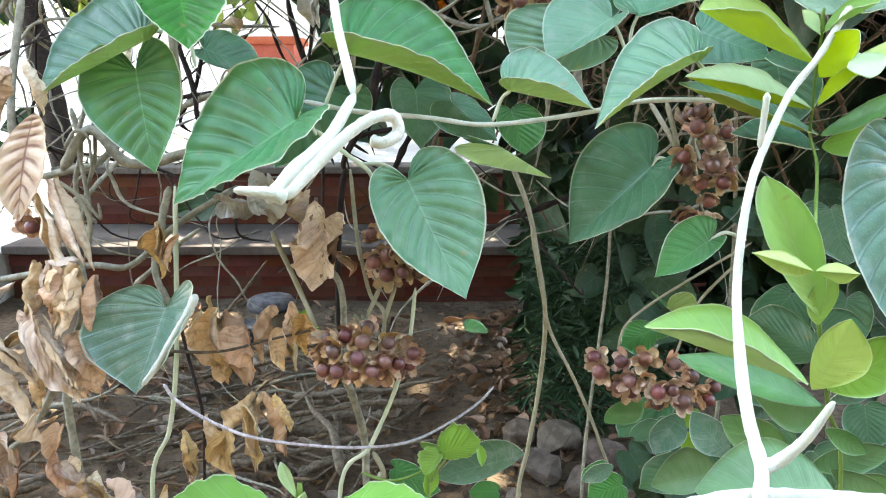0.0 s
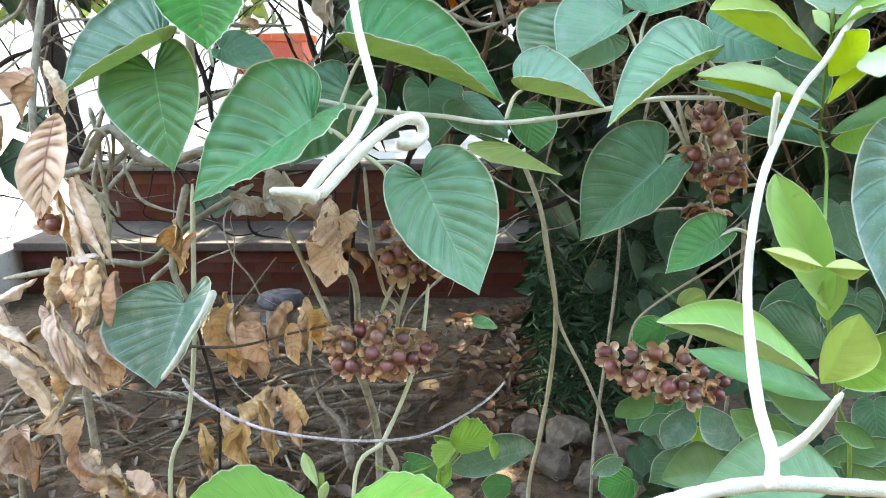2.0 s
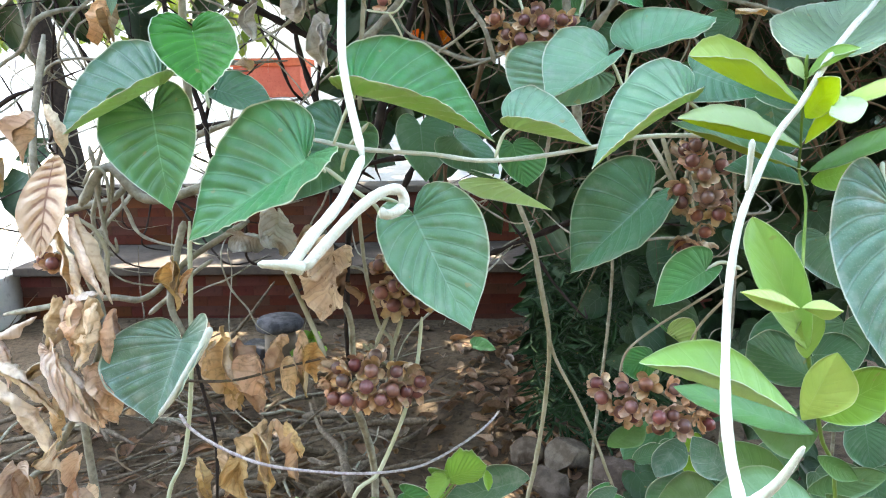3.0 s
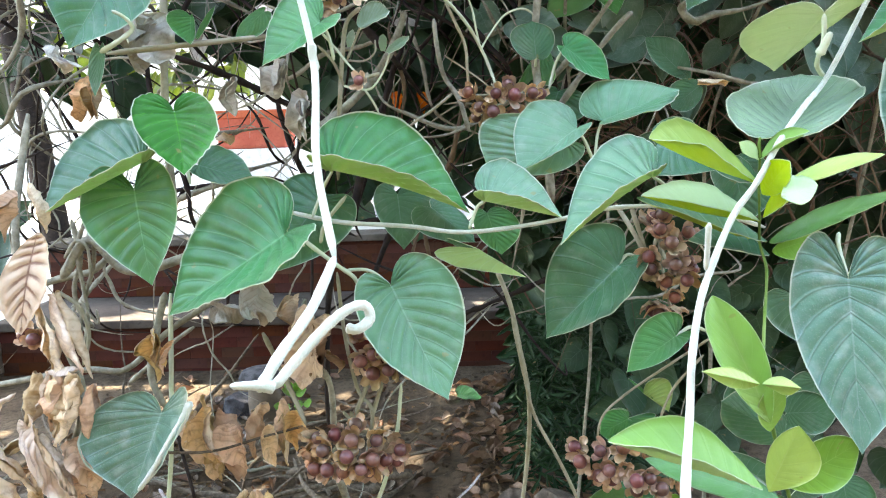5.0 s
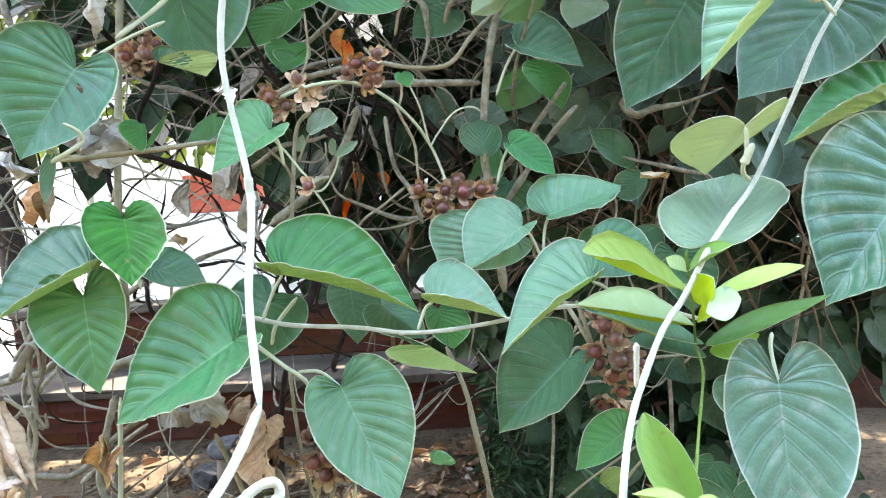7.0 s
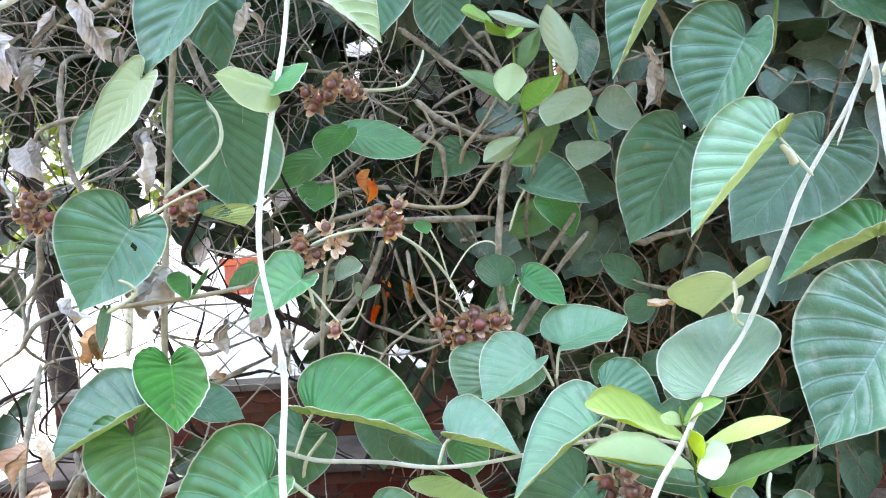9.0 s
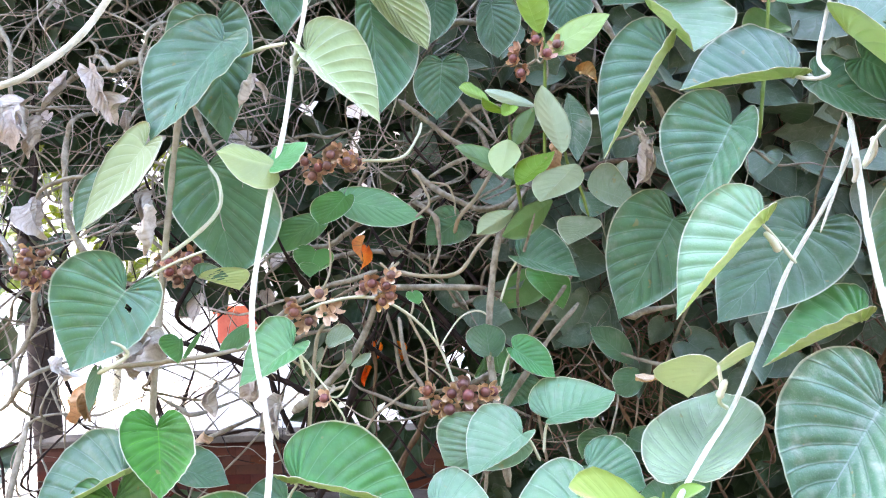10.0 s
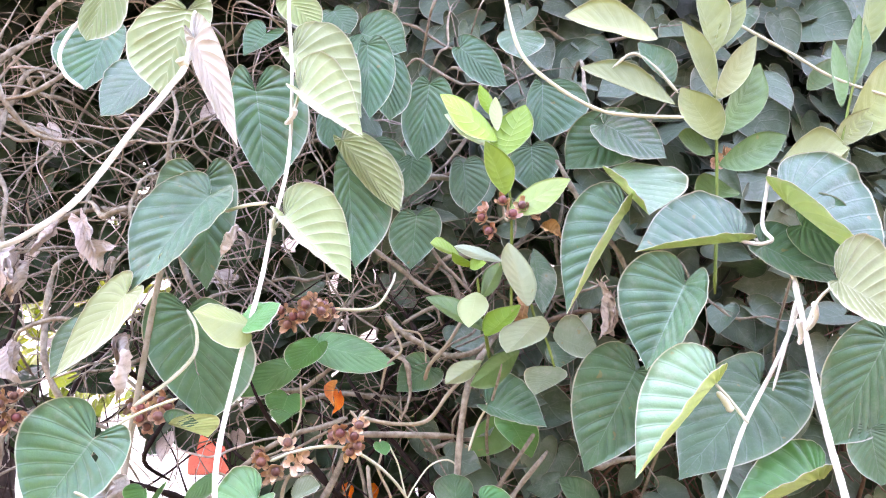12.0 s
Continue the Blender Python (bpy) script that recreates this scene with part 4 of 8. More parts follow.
def clods():
    """Loose crumbs of earth on the soil."""
    verts, faces = [], []
    shape = ((0, 0, 1), (0.9, 0, 0.3), (0.3, 0.85, 0.3), (-0.7, 0.5, 0.3), (-0.7, -0.5, 0.3), (0.3, -0.85, 0.3), (0, 0, -0.8))
    for _ in range(1500):
        x, y = litter_rng.uniform(-2.4, 1.2), litter_rng.uniform(2.2, 4.85)
        s = 0.004 + 0.016 * litter_rng.random() ** 3
        k, turn = len(verts), litter_rng.uniform(0, 6.28)
        for a, b, c in shape:
            j = litter_rng.uniform(0.7, 1.2) * s
            verts.append((x + (a * math.cos(turn) - b * math.sin(turn)) * j, y + (a * math.sin(turn) + b * math.cos(turn)) * j, ground_height(x, y) + 0.3 * s + c * j))
        for i in range(5):
            faces += [(k, k + 1 + i, k + 1 + (i + 1) % 5), (k + 6, k + 1 + (i + 1) % 5, k + 1 + i)]
    return tagged(new("soil_crumbs", mesh_of("soil_crumbs", verts, faces, [SOIL], smooth=False)), "loose brown earth crumbs on the soil", "soil", kind="stuff")


clods()
litter("litter_drift", 150, lambda: (litter_rng.gauss(0.27, 0.1), litter_rng.uniform(2.8, 4.6)), 0.085, [LITTER, LITTER, LITTER], "drift of reddish brown leaves beside the bush")

fallen = thing("fallen_leaf", (0.12, 4.15, -0.55), "fresh green fallen creeper leaf on the soil", "leaf")
leaf(fallen, (0.06, 4.2, -0.53), (0.2, 4.12, -0.52), (0.1, 4.27, -0.49), (0.12, 4.1, -0.52), [LEAF_SHRUB, LEAF_SHRUB, LEAF_SHRUB])


def stone(at, size, mat, label, name="stone", category="stone", seed=1):
    bm = bmesh.new()
    bmesh.ops.create_icosphere(bm, subdivisions=3, radius=1)
    off = Vector((seed * 3.1, seed * 1.7, 0))
    rng = random.Random(seed * 7)
    cuts = [Vector((rng.gauss(0, 1), rng.gauss(0, 1), rng.gauss(0, 1))).normalized() for _ in range(9)]
    for v in bm.verts:
        c = v.co.copy()
        for cut in cuts:
            over = c.dot(cut) - 0.66
            if over > 0:
                c -= cut * over
        c *= 1.25 + 0.12 * noise.noise(v.co * 1.5 + off) + 0.05 * noise.noise(v.co * 5 + off)
        v.co = Vector((c.x * size[0], c.y * size[1], c.z * size[2])) / 2
    me = bpy.data.meshes.new(name)
    bm.to_mesh(me)
    bm.free()
    me.materials.append(mat)
    me.polygons.foreach_set("use_smooth", [False] * len(me.polygons))
    ob = new(name, me)
    ob.location = at
    ob.rotation_euler = (0, 0, seed * 1.3)
    return tagged(ob, label, category, "stones on the soil")


stone((-1.24, 4.05, -0.50), (0.21, 0.2, 0.13), ASH, "low heap of grey speckled ash on the soil", "ash_mound", "ash", 17)
pot = thing("clay_pot", (-1.05, 3.9, -0.57), "small tan clay pot on the soil under a stone lid", "pot")


def turned(name, profile, mat, at, sides=28):
    """A body of rotation with slightly uneven rings."""
    verts = [Vector(at) + Vector((r * math.cos(6.2832 * k / sides), r * math.sin(6.2832 * k / sides), z)) for r, z in profile for k in range(sides)]
    faces = [(i * sides + k, i * sides + (k + 1) % sides, (i + 1) * sides + (k + 1) % sides, (i + 1) * sides + k) for i in range(len(profile) - 1) for k in range(sides)]
    return mesh_of(name, verts, faces + [tuple(range(sides))[::-1], tuple(range((len(profile) - 1) * sides, len(profile) * sides))], [mat])


part("body", turned("body", ((0.075, -0.02), (0.088, 0.05), (0.094, 0.15), (0.088, 0.235), (0.082, 0.262)), CLAY, (-1.05, 3.9, -0.57)), pot)
part("lid", turned("lid", ((0.09, 0.264), (0.13, 0.274), (0.138, 0.30), (0.12, 0.33), (0.07, 0.344)), ASH, (-1.05, 3.9, -0.57)), pot, "blue-grey flat stone lid")
for k, (x, y, s) in enumerate(((0.46, 2.84, 0.22), (0.36, 2.62, 0.17), (0.27, 2.88, 0.15), (0.62, 2.7, 0.18), (0.5, 2.5, 0.15))):
    stone((x, y, -0.53), (s, s * 0.8, s * 0.7), ROCK, "broken grey-brown rubble stone on the soil", "rubble_stone", "stone", k + 3)

# ---- red and orange things that show through the hedge ----
plinth = thing("plinth", (-1.72, 6.7, 0.27), "white plastered plinth on the terrace", "plinth")
part("body", block("body", -2.05, -1.4, 6.45, 6.95, 0.26, 0.98, PLASTER, 0.015), plinth)
planter = thing("planter", (-1.72, 6.7, 0.98), "orange-red terracotta planter trough on a white plinth", "planter")
part("trough", block("trough", -2.03, -1.42, 6.47, 6.93, 0.98, 1.28, TERRACOTTA, 0.03), planter)
part("rim", block("rim", -2.06, -1.39, 6.44, 6.96, 1.25, 1.32, TERRACOTTA, 0.02), planter)
for k, (x, y, z, s) in enumerate(((-0.055, 1.30, 1.41, 0.05), (-0.045, 1.31, 1.385, 0.045), (-0.1, 1.95, 1.17, 0.06), (-0.12, 1.95, 1.1, 0.06), (-0.03, 1.95, 1.17, 0.06))):
    caught = thing("orange_leaf", (x, y, z), "bright orange-red dry leaf caught in the hedge", "leaf", "orange leaves in the hedge")
    dead_leaf(caught, (x, y, z), (x - 0.012 * (k % 2), y - 0.01, z - s), s * 0.5, mats=[ORANGE, ORANGE, ORANGE], fold=0.3, name="blade")


# ---- the plants, from the runner up ----
BLUE = [LEAF_BLUE, LEAF_UNDER, RIM]
SHADE = [LEAF_BLUE, LEAF_UNDER, LEAF_BLUE]
YOUNG = [LEAF_YOUNG, LEAF_UNDER, RIM]
LIME = [LEAF_LIME, LEAF_LIME, LEAF_LIME]
OLIVE = [LEAF_OLIVE, LEAF_OLIVE, LEAF_OLIVE]
SHRUB = [LEAF_SHRUB, LEAF_SHRUB, LEAF_SHRUB]
DUSTY = [LEAF_DUSTY, LEAF_UNDER, RIM]
SILVER = [LEAF_SILVER, LEAF_UNDER, RIM]
SKY_SHEEN = [LEAF_SKY_SHEEN, LEAF_UNDER, RIM]
TEAL = [LEAF_TEAL, LEAF_UNDER, RIM]
SAGE = [LEAF_SAGE, LEAF_SAGE, RIM]
WHITE = [LEAF_TOP, LEAF_WHITE, RIM]
VEINED = [DEAD_VEINED, DEAD_VEINED, DEAD_PALE]
FOLDED = [LEAF_TENDER, LEAF_GOLD, LEAF_LIME_PALE]
FOLDED_GREY = [LEAF_SILVER, LEAF_GOLD, LEAF_LIME_PALE]
GOLD = [LEAF_GOLD, LEAF_GOLD, LEAF_LIME_PALE]
PALE_SAPLING = [LEAF_SAPLING, LEAF_SAPLING, LEAF_LIME_PALE]
BASAL = [LEAF_BASAL, LEAF_BASAL, LEAF_LIME_PALE]
SPROUT = [LEAF_SPROUT, LEAF_SPROUT, LEAF_SPROUT]
DOWNY = [LEAF_TOP, LEAF_DOWNY, RIM]
LIME_PALE = [LEAF_LIME_PALE, LEAF_LIME_PALE, LEAF_LIME]
PALE_DRY = [DEAD_PALE, DEAD, DEAD_PALE]
GREY_DRY = [DEAD_GREY, DEAD_GREY, DEAD_GREY]

weed = thing("weed", (-0.86, 3.8, -0.55), "small bright green weed growing from the soil", "weed")
weed_rng = random.Random(77)
for k in range(4):
    lean = weed_rng.uniform(-0.09, 0.09)
    top = Vector((-0.86 + lean, 3.8 + weed_rng.uniform(-0.05, 0.05), -0.55 + weed_rng.uniform(0.14, 0.26)))
    tube("stem", [(-0.86, 3.8, -0.57), (-0.86 + lean * 0.4, 3.8, -0.47), tuple(top)], 0.0025, 0.0015, STALK_LIME, weed)
    for side in (-1, 1, 0):
        base = top - Vector((0, 0, 0.02 * abs(side)))
        tip = base + Vector((0.055 * side + weed_rng.uniform(-0.015, 0.015), -0.03, 0.03 + weed_rng.uniform(-0.03, 0.02)))
        across = Vector((0.0, 0.018, 0.02)) if side else Vector((0.02, 0.01, 0.0))
        mid = base.lerp(tip, 0.5)
        leaf(weed, tuple(base), tuple(tip), tuple(mid + across), tuple(mid - across), SPROUT, shape="oval", pucker=0.4)

runner = thing("creeper_vine", (0.05, 1.0, -0.55), "green elephant creeper with silvery heart-shaped leaves along a pale runner", "creeper vine", "creeper vines of the hedge")
blade = leaf(runner, (-0.044, 0.950, 0.855), (0.030, 0.860, 0.725), (-0.081, 0.900, 0.813), (0.045, 0.940, 0.863), SKY_SHEEN, sag=-0.03, pucker=1.35)
tube("petiole", [(-0.044, 0.950, 0.855), (-0.075, 0.975, 0.872), (-0.107, 0.980, 0.873)], 0.0022, 0.0026, STALK, blade)
blade = leaf(runner, (-0.390, 0.970, 0.993), (-0.365, 0.940, 0.866), (-0.468, 0.970, 0.970), (-0.333, 0.970, 0.989), shape="deep", sag=0.02, pucker=1.35)
tube("petiole", [(-0.390, 0.970, 0.993), (-0.389, 1.005, 1.022), (-0.389, 1.020, 1.034)], 0.0022, 0.0026, STALK, blade)
blade = leaf(runner, (-0.381, 0.980, 1.030), (-0.517, 0.960, 0.963), (-0.466, 1.030, 1.085), (-0.398, 0.930, 1.029), BLUE)
tube("petiole", [(-0.381, 0.980, 1.030), (-0.378, 1.015, 1.044), (-0.376, 1.030, 1.043)], 0.0022, 0.0026, STALK, blade)
blade = leaf(runner, (-0.175, 0.910, 0.934), (-0.338, 0.920, 0.829), (-0.262, 0.960, 0.995), (-0.155, 0.775, 0.914), pucker=1.35)
tube("petiole", [(-0.175, 0.910, 0.934), (-0.166, 0.935, 0.932), (-0.157, 0.940, 0.914)], 0.0022, 0.0026, STALK, blade)
leaf(runner, (-0.327, 1.050, 1.022), (-0.245, 1.050, 0.994), (-0.309, 1.030, 1.000), (-0.301, 1.090, 1.047), BLUE)
blade = leaf(runner, (-0.148, 1.020, 0.967), (-0.226, 0.990, 0.866), (-0.212, 1.040, 0.985), (-0.106, 1.020, 0.922), BLUE)
tube("petiole", [(-0.148, 1.020, 0.967), (-0.160, 1.045, 0.958), (-0.173, 1.050, 0.932)], 0.0022, 0.0026, STALK, blade)
blade = leaf(runner, (-0.117, 0.965, 1.013), (0.066, 0.995, 0.947), (-0.067, 0.905, 1.023), (-0.057, 1.035, 1.087), sag=0.03, pucker=1.35)
tube("petiole", [(-0.117, 0.965, 1.013), (-0.133, 0.975, 0.989), (-0.149, 0.965, 0.949)], 0.0022, 0.0026, STALK, blade)
blade = leaf(runner, (0.086, 0.950, 0.967), (0.184, 0.920, 0.946), (0.110, 0.910, 0.981), (0.119, 1.000, 1.019), SILVER)
tube("petiole", [(0.086, 0.950, 0.967), (0.075, 0.960, 0.957), (0.064, 0.950, 0.930)], 0.0022, 0.0026, STALK, blade)
blade = leaf(runner, (0.279, 0.850, 1.000), (0.159, 0.775, 0.933), (0.238, 0.900, 1.040), (0.240, 0.795, 0.996), SILVER, sag=0.02)
tube("petiole", [(0.279, 0.850, 1.000), (0.310, 0.890, 0.982), (0.341, 0.910, 0.947)], 0.0022, 0.0026, STALK, blade)
blade = leaf(runner, (0.223, 1.040, 1.058), (0.136, 1.020, 1.000), (0.158, 1.090, 1.095), (0.216, 1.010, 1.042), SILVER)
tube("petiole", [(0.223, 1.040, 1.058), (0.239, 1.065, 1.042), (0.254, 1.070, 1.010)], 0.0022, 0.0026, STALK, blade)
leaf(runner, (0.217, 1.100, 1.040), (0.098, 1.100, 1.001), (0.111, 1.120, 1.083), (0.211, 1.100, 0.996), SILVER)
blade = leaf(runner, (0.281, 1.020, 0.861), (0.175, 1.020, 0.755), (0.206, 1.040, 0.900), (0.271, 0.940, 0.830), BLUE, shape="deep", pucker=0.55)
tube("petiole", [(0.281, 1.020, 0.861), (0.297, 1.040, 0.873), (0.313, 1.040, 0.869)], 0.0022, 0.0026, STALK, blade)
blade = leaf(runner, (0.334, 0.920, 0.783), (0.264, 0.900, 0.741), (0.298, 0.920, 0.808), (0.329, 0.910, 0.761), shape="deep", pucker=0.6)
tube("petiole", [(0.334, 0.920, 0.783), (0.363, 0.945, 0.788), (0.392, 0.950, 0.777)], 0.0022, 0.0026, STALK, blade)
leaf(runner, (-0.365, 0.930, 0.690), (-0.404, 0.900, 0.580), (-0.472, 0.930, 0.668), (-0.307, 0.880, 0.695), DUSTY, shape="deep", curl=0.15, pucker=0.7)
tube("curled_margin", [(-0.306, 0.885, 0.722), (-0.319, 0.882, 0.695), (-0.341, 0.882, 0.663), (-0.364, 0.885, 0.628), (-0.388, 0.890, 0.598)], 0.0062, 0.0035, FUZZ, runner, label="white rolled leaf margin")
leaf(runner, (-0.043, 1.120, 0.965), (-0.036, 1.120, 0.877), (-0.081, 1.120, 0.953), (0.011, 1.120, 0.956), BLUE, pucker=0.5)
leaf(runner, (0.012, 1.050, 0.950), (0.075, 1.050, 0.896), (-0.008, 1.050, 0.916), (0.051, 1.080, 0.945), BLUE, pucker=0.5)
leaf(runner, (0.094, 1.060, 0.938), (0.115, 1.060, 0.875), (0.075, 1.060, 0.915), (0.142, 1.060, 0.922), pucker=1.35)
leaf(runner, (0.080, 1.020, 0.889), (0.146, 1.010, 0.849), (0.029, 1.070, 0.896), (0.021, 0.990, 0.883), BLUE)
leaf(runner, (-0.169, 1.080, 0.962), (-0.207, 1.080, 0.872), (-0.202, 1.080, 0.959), (-0.124, 1.080, 0.929), BLUE)
leaf(runner, (0.420, 1.150, 1.027), (0.469, 1.150, 0.999), (0.405, 1.150, 1.011), (0.460, 1.150, 1.043), SHADE, pucker=0.5)
leaf(runner, (0.375, 1.120, 1.037), (0.330, 1.120, 0.999), (0.331, 1.120, 1.043), (0.402, 1.120, 1.023), BLUE)
leaf(runner, (0.342, 1.100, 0.635), (0.383, 1.100, 0.603), (0.379, 1.100, 0.658), (0.323, 1.100, 0.658), pucker=1.35)
leaf(runner, (0.318, 1.100, 0.594), (0.276, 1.100, 0.565), (0.287, 1.100, 0.608), (0.358, 1.100, 0.594), pucker=1.35)
leaf(runner, (0.463, 1.150, 0.330), (0.331, 1.150, 0.291), (0.374, 1.150, 0.362), (0.437, 1.150, 0.287), SHADE, pucker=0.5)
leaf(runner, (0.352, 1.150, 0.414), (0.396, 1.150, 0.330), (0.345, 1.150, 0.372), (0.410, 1.150, 0.394), BLUE, pucker=0.5)
leaf(runner, (0.383, 1.200, 0.432), (0.304, 1.200, 0.360), (0.315, 1.200, 0.420), (0.377, 1.200, 0.388), BLUE, pucker=0.5)
leaf(runner, (0.469, 1.100, 0.370), (0.419, 1.100, 0.318), (0.458, 1.100, 0.391), (0.583, 1.100, 0.330), SHADE, pucker=0.5)
leaf(runner, (0.529, 1.100, 0.659), (0.480, 1.100, 0.585), (0.479, 1.100, 0.649), (0.562, 1.100, 0.595), SHADE, pucker=0.5)
leaf(runner, (0.615, 1.100, 0.650), (0.611, 1.100, 0.548), (0.567, 1.100, 0.622), (0.659, 1.100, 0.613), SHADE, pucker=0.5)
leaf(runner, (0.573, 1.100, 0.790), (0.609, 1.100, 0.703), (0.530, 1.100, 0.764), (0.628, 1.100, 0.747), SHADE, pucker=0.5)
leaf(runner, (0.449, 1.000, 0.545), (0.530, 1.000, 0.537), (0.459, 1.000, 0.519), (0.445, 1.000, 0.580), SHADE, pucker=0.5)
leaf(runner, (0.118, 1.000, 0.440), (-0.014, 1.000, 0.400), (0.054, 1.000, 0.467), (0.046, 1.000, 0.396), DUSTY, shape="oval", pucker=0.3)
leaf(runner, (0.082, 1.050, 0.347), (0.037, 1.050, 0.346), (0.064, 1.050, 0.366), (0.060, 1.050, 0.316), pucker=1.35)
leaf(runner, (-0.073, 1.000, 0.415), (-0.006, 1.000, 0.378), (-0.057, 1.000, 0.367), (-0.048, 1.000, 0.424), pucker=1.35)
leaf(runner, (0.289, 1.100, 0.328), (0.234, 1.100, 0.306), (0.251, 1.100, 0.353), (0.282, 1.100, 0.285), pucker=1.35)
leaf(runner, (0.270, 1.150, 0.339), (0.233, 1.150, 0.307), (0.242, 1.150, 0.334), (0.272, 1.150, 0.307), pucker=1.35)
leaf(runner, (0.648, 1.200, 0.336), (0.717, 1.200, 0.258), (0.656, 1.200, 0.269), (0.736, 1.200, 0.336), SHADE, pucker=0.5)
leaf(runner, (0.746, 1.200, 0.336), (0.777, 1.200, 0.258), (0.714, 1.200, 0.280), (0.808, 1.200, 0.315), SHADE, pucker=0.5)
leaf(runner, (0.584, 1.200, 0.379), (0.529, 1.200, 0.335), (0.544, 1.200, 0.390), (0.608, 1.200, 0.335), SHADE, pucker=0.5)
leaf(runner, (0.755, 1.250, 0.399), (0.777, 1.250, 0.308), (0.719, 1.250, 0.365), (0.820, 1.250, 0.366), SHADE, pucker=0.5)
leaf(runner, (-0.001, 0.950, 0.471), (0.052, 0.940, 0.496), (0.012, 0.938, 0.515), (0.031, 0.945, 0.463), SPROUT, pucker=0.9, curl=0.2, teeth=0.05)
leaf(runner, (-0.005, 0.950, 0.467), (-0.027, 0.940, 0.440), (-0.035, 0.938, 0.483), (-0.008, 0.945, 0.454), SPROUT, pucker=0.9, curl=0.25, teeth=0.06)
leaf(runner, (-0.004, 0.955, 0.474), (-0.033, 0.945, 0.486), (-0.020, 0.943, 0.494), (-0.014, 0.950, 0.464), SPROUT, pucker=0.8, curl=0.25, teeth=0.06)
leaf(runner, (0.048, 0.950, 0.484), (0.054, 0.940, 0.455), (0.045, 0.938, 0.474), (0.060, 0.945, 0.473), SPROUT, shape="oval", pucker=0.6, teeth=0.05)
leaf(runner, (-0.016, 0.960, 0.445), (-0.023, 0.950, 0.402), (-0.030, 0.948, 0.426), (-0.007, 0.955, 0.423), SPROUT, shape="oval", pucker=0.6, teeth=0.04)
tube("stem", [(-0.006, 0.960, 0.463), (-0.036, 0.970, 0.427), (-0.080, 0.980, 0.407), (-0.125, 1.000, 0.408)], 0.0018, 0.0022, STALK_LIME, runner)
leaf(runner, (0.355, 1.000, 0.510), (0.353, 1.000, 0.483), (0.343, 1.000, 0.505), (0.372, 1.000, 0.505), SPROUT, pucker=0.4)
leaf(runner, (0.362, 1.000, 0.474), (0.365, 1.000, 0.437), (0.346, 1.000, 0.460), (0.383, 1.000, 0.460), SPROUT, pucker=0.4)
tube("stem", [(0.004, 0.960, 0.457), (-0.016, 0.950, 0.427), (-0.021, 0.950, 0.382), (-0.011, 0.950, -0.089), (-0.001, 0.950, -0.580)], 0.002, 0.002, STALK_LIME, runner)
leaf(runner, (-0.100, 0.520, 0.653), (-0.185, 0.480, 0.692), (-0.160, 0.530, 0.680), (-0.137, 0.470, 0.682), BASAL, shape="oval", pucker=0.7, teeth=0.05)
leaf(runner, (-0.091, 0.520, 0.653), (0.006, 0.480, 0.694), (-0.034, 0.470, 0.681), (-0.036, 0.530, 0.677), BASAL, shape="oval", pucker=0.7, teeth=0.05)
leaf(runner, (-0.096, 0.500, 0.688), (-0.103, 0.490, 0.723), (-0.103, 0.488, 0.711), (-0.097, 0.495, 0.710), LIME_PALE, shape="oval", pucker=0.4)
leaf(runner, (-0.094, 0.495, 0.677), (-0.086, 0.485, 0.703), (-0.091, 0.483, 0.695), (-0.086, 0.490, 0.691), LIME_PALE, shape="oval", pucker=0.4)
leaf(runner, (-0.089, 0.490, 0.673), (-0.099, 0.480, 0.688), (-0.097, 0.478, 0.681), (-0.094, 0.485, 0.685), LIME_PALE, shape="oval", pucker=0.4)
tube("stem", [(-0.096, 0.500, 0.689), (-0.094, 0.500, 0.680), (-0.091, 0.500, 0.666)], 0.0011, 0.0016, STALK_LIME, runner)
tube("stem", [(-0.097, 0.500, 0.695), (-0.093, 0.500, 0.676), (-0.092, 0.500, 0.647), (-0.082, 0.500, 0.044), (-0.072, 0.500, -0.580)], 0.0018, 0.0022, STALK_LIME, runner)
tube("stem", [(-0.186, 1.000, 0.954), (-0.120, 0.970, 0.943), (-0.076, 0.970, 0.938), (-0.016, 0.970, 0.933), (0.045, 0.960, 0.925), (0.107, 0.940, 0.930), (0.183, 0.930, 0.942), (0.252, 0.930, 0.955), (0.363, 0.950, 0.950), (0.472, 0.980, 0.917)], 0.0034, 0.003, FUZZ, runner, label="pale green runner stem")
tube("stem", [(-0.163, 0.970, 0.918), (-0.122, 0.960, 0.887), (-0.097, 0.960, 0.868), (-0.091, 0.970, 0.852)], 0.003, 0.003, STALK, runner)
tube("stem", [(-0.106, 1.000, 0.975), (-0.137, 1.000, 0.938), (-0.146, 1.000, 0.909)], 0.003, 0.003, STALK, runner)
tube("stem", [(-0.133, 1.050, 0.857), (-0.126, 1.050, 0.758), (-0.109, 1.040, 0.676), (-0.084, 1.000, 0.655), (-0.099, 1.000, 0.569)], 0.003, 0.003, STALK_DULL, runner)
tube("stem", [(-0.374, 1.020, 0.838), (-0.385, 1.020, 0.698), (-0.388, 1.000, 0.585), (-0.408, 1.000, 0.477), (-0.446, 1.000, 0.354), (-0.436, 1.000, -0.103), (-0.426, 1.000, -0.580)], 0.0035, 0.0035, STALK, runner)
tube("stem", [(0.107, 1.220, 0.844), (0.136, 1.210, 0.770), (0.153, 1.220, 0.691), (0.174, 1.250, 0.569), (0.173, 1.300, 0.417), (0.155, 1.300, 0.287), (0.136, 1.300, 0.151), (0.146, 1.300, -0.204), (0.156, 1.300, -0.580)], 0.0046, 0.004, STALK_DULL, runner, label="thick dull green stem")
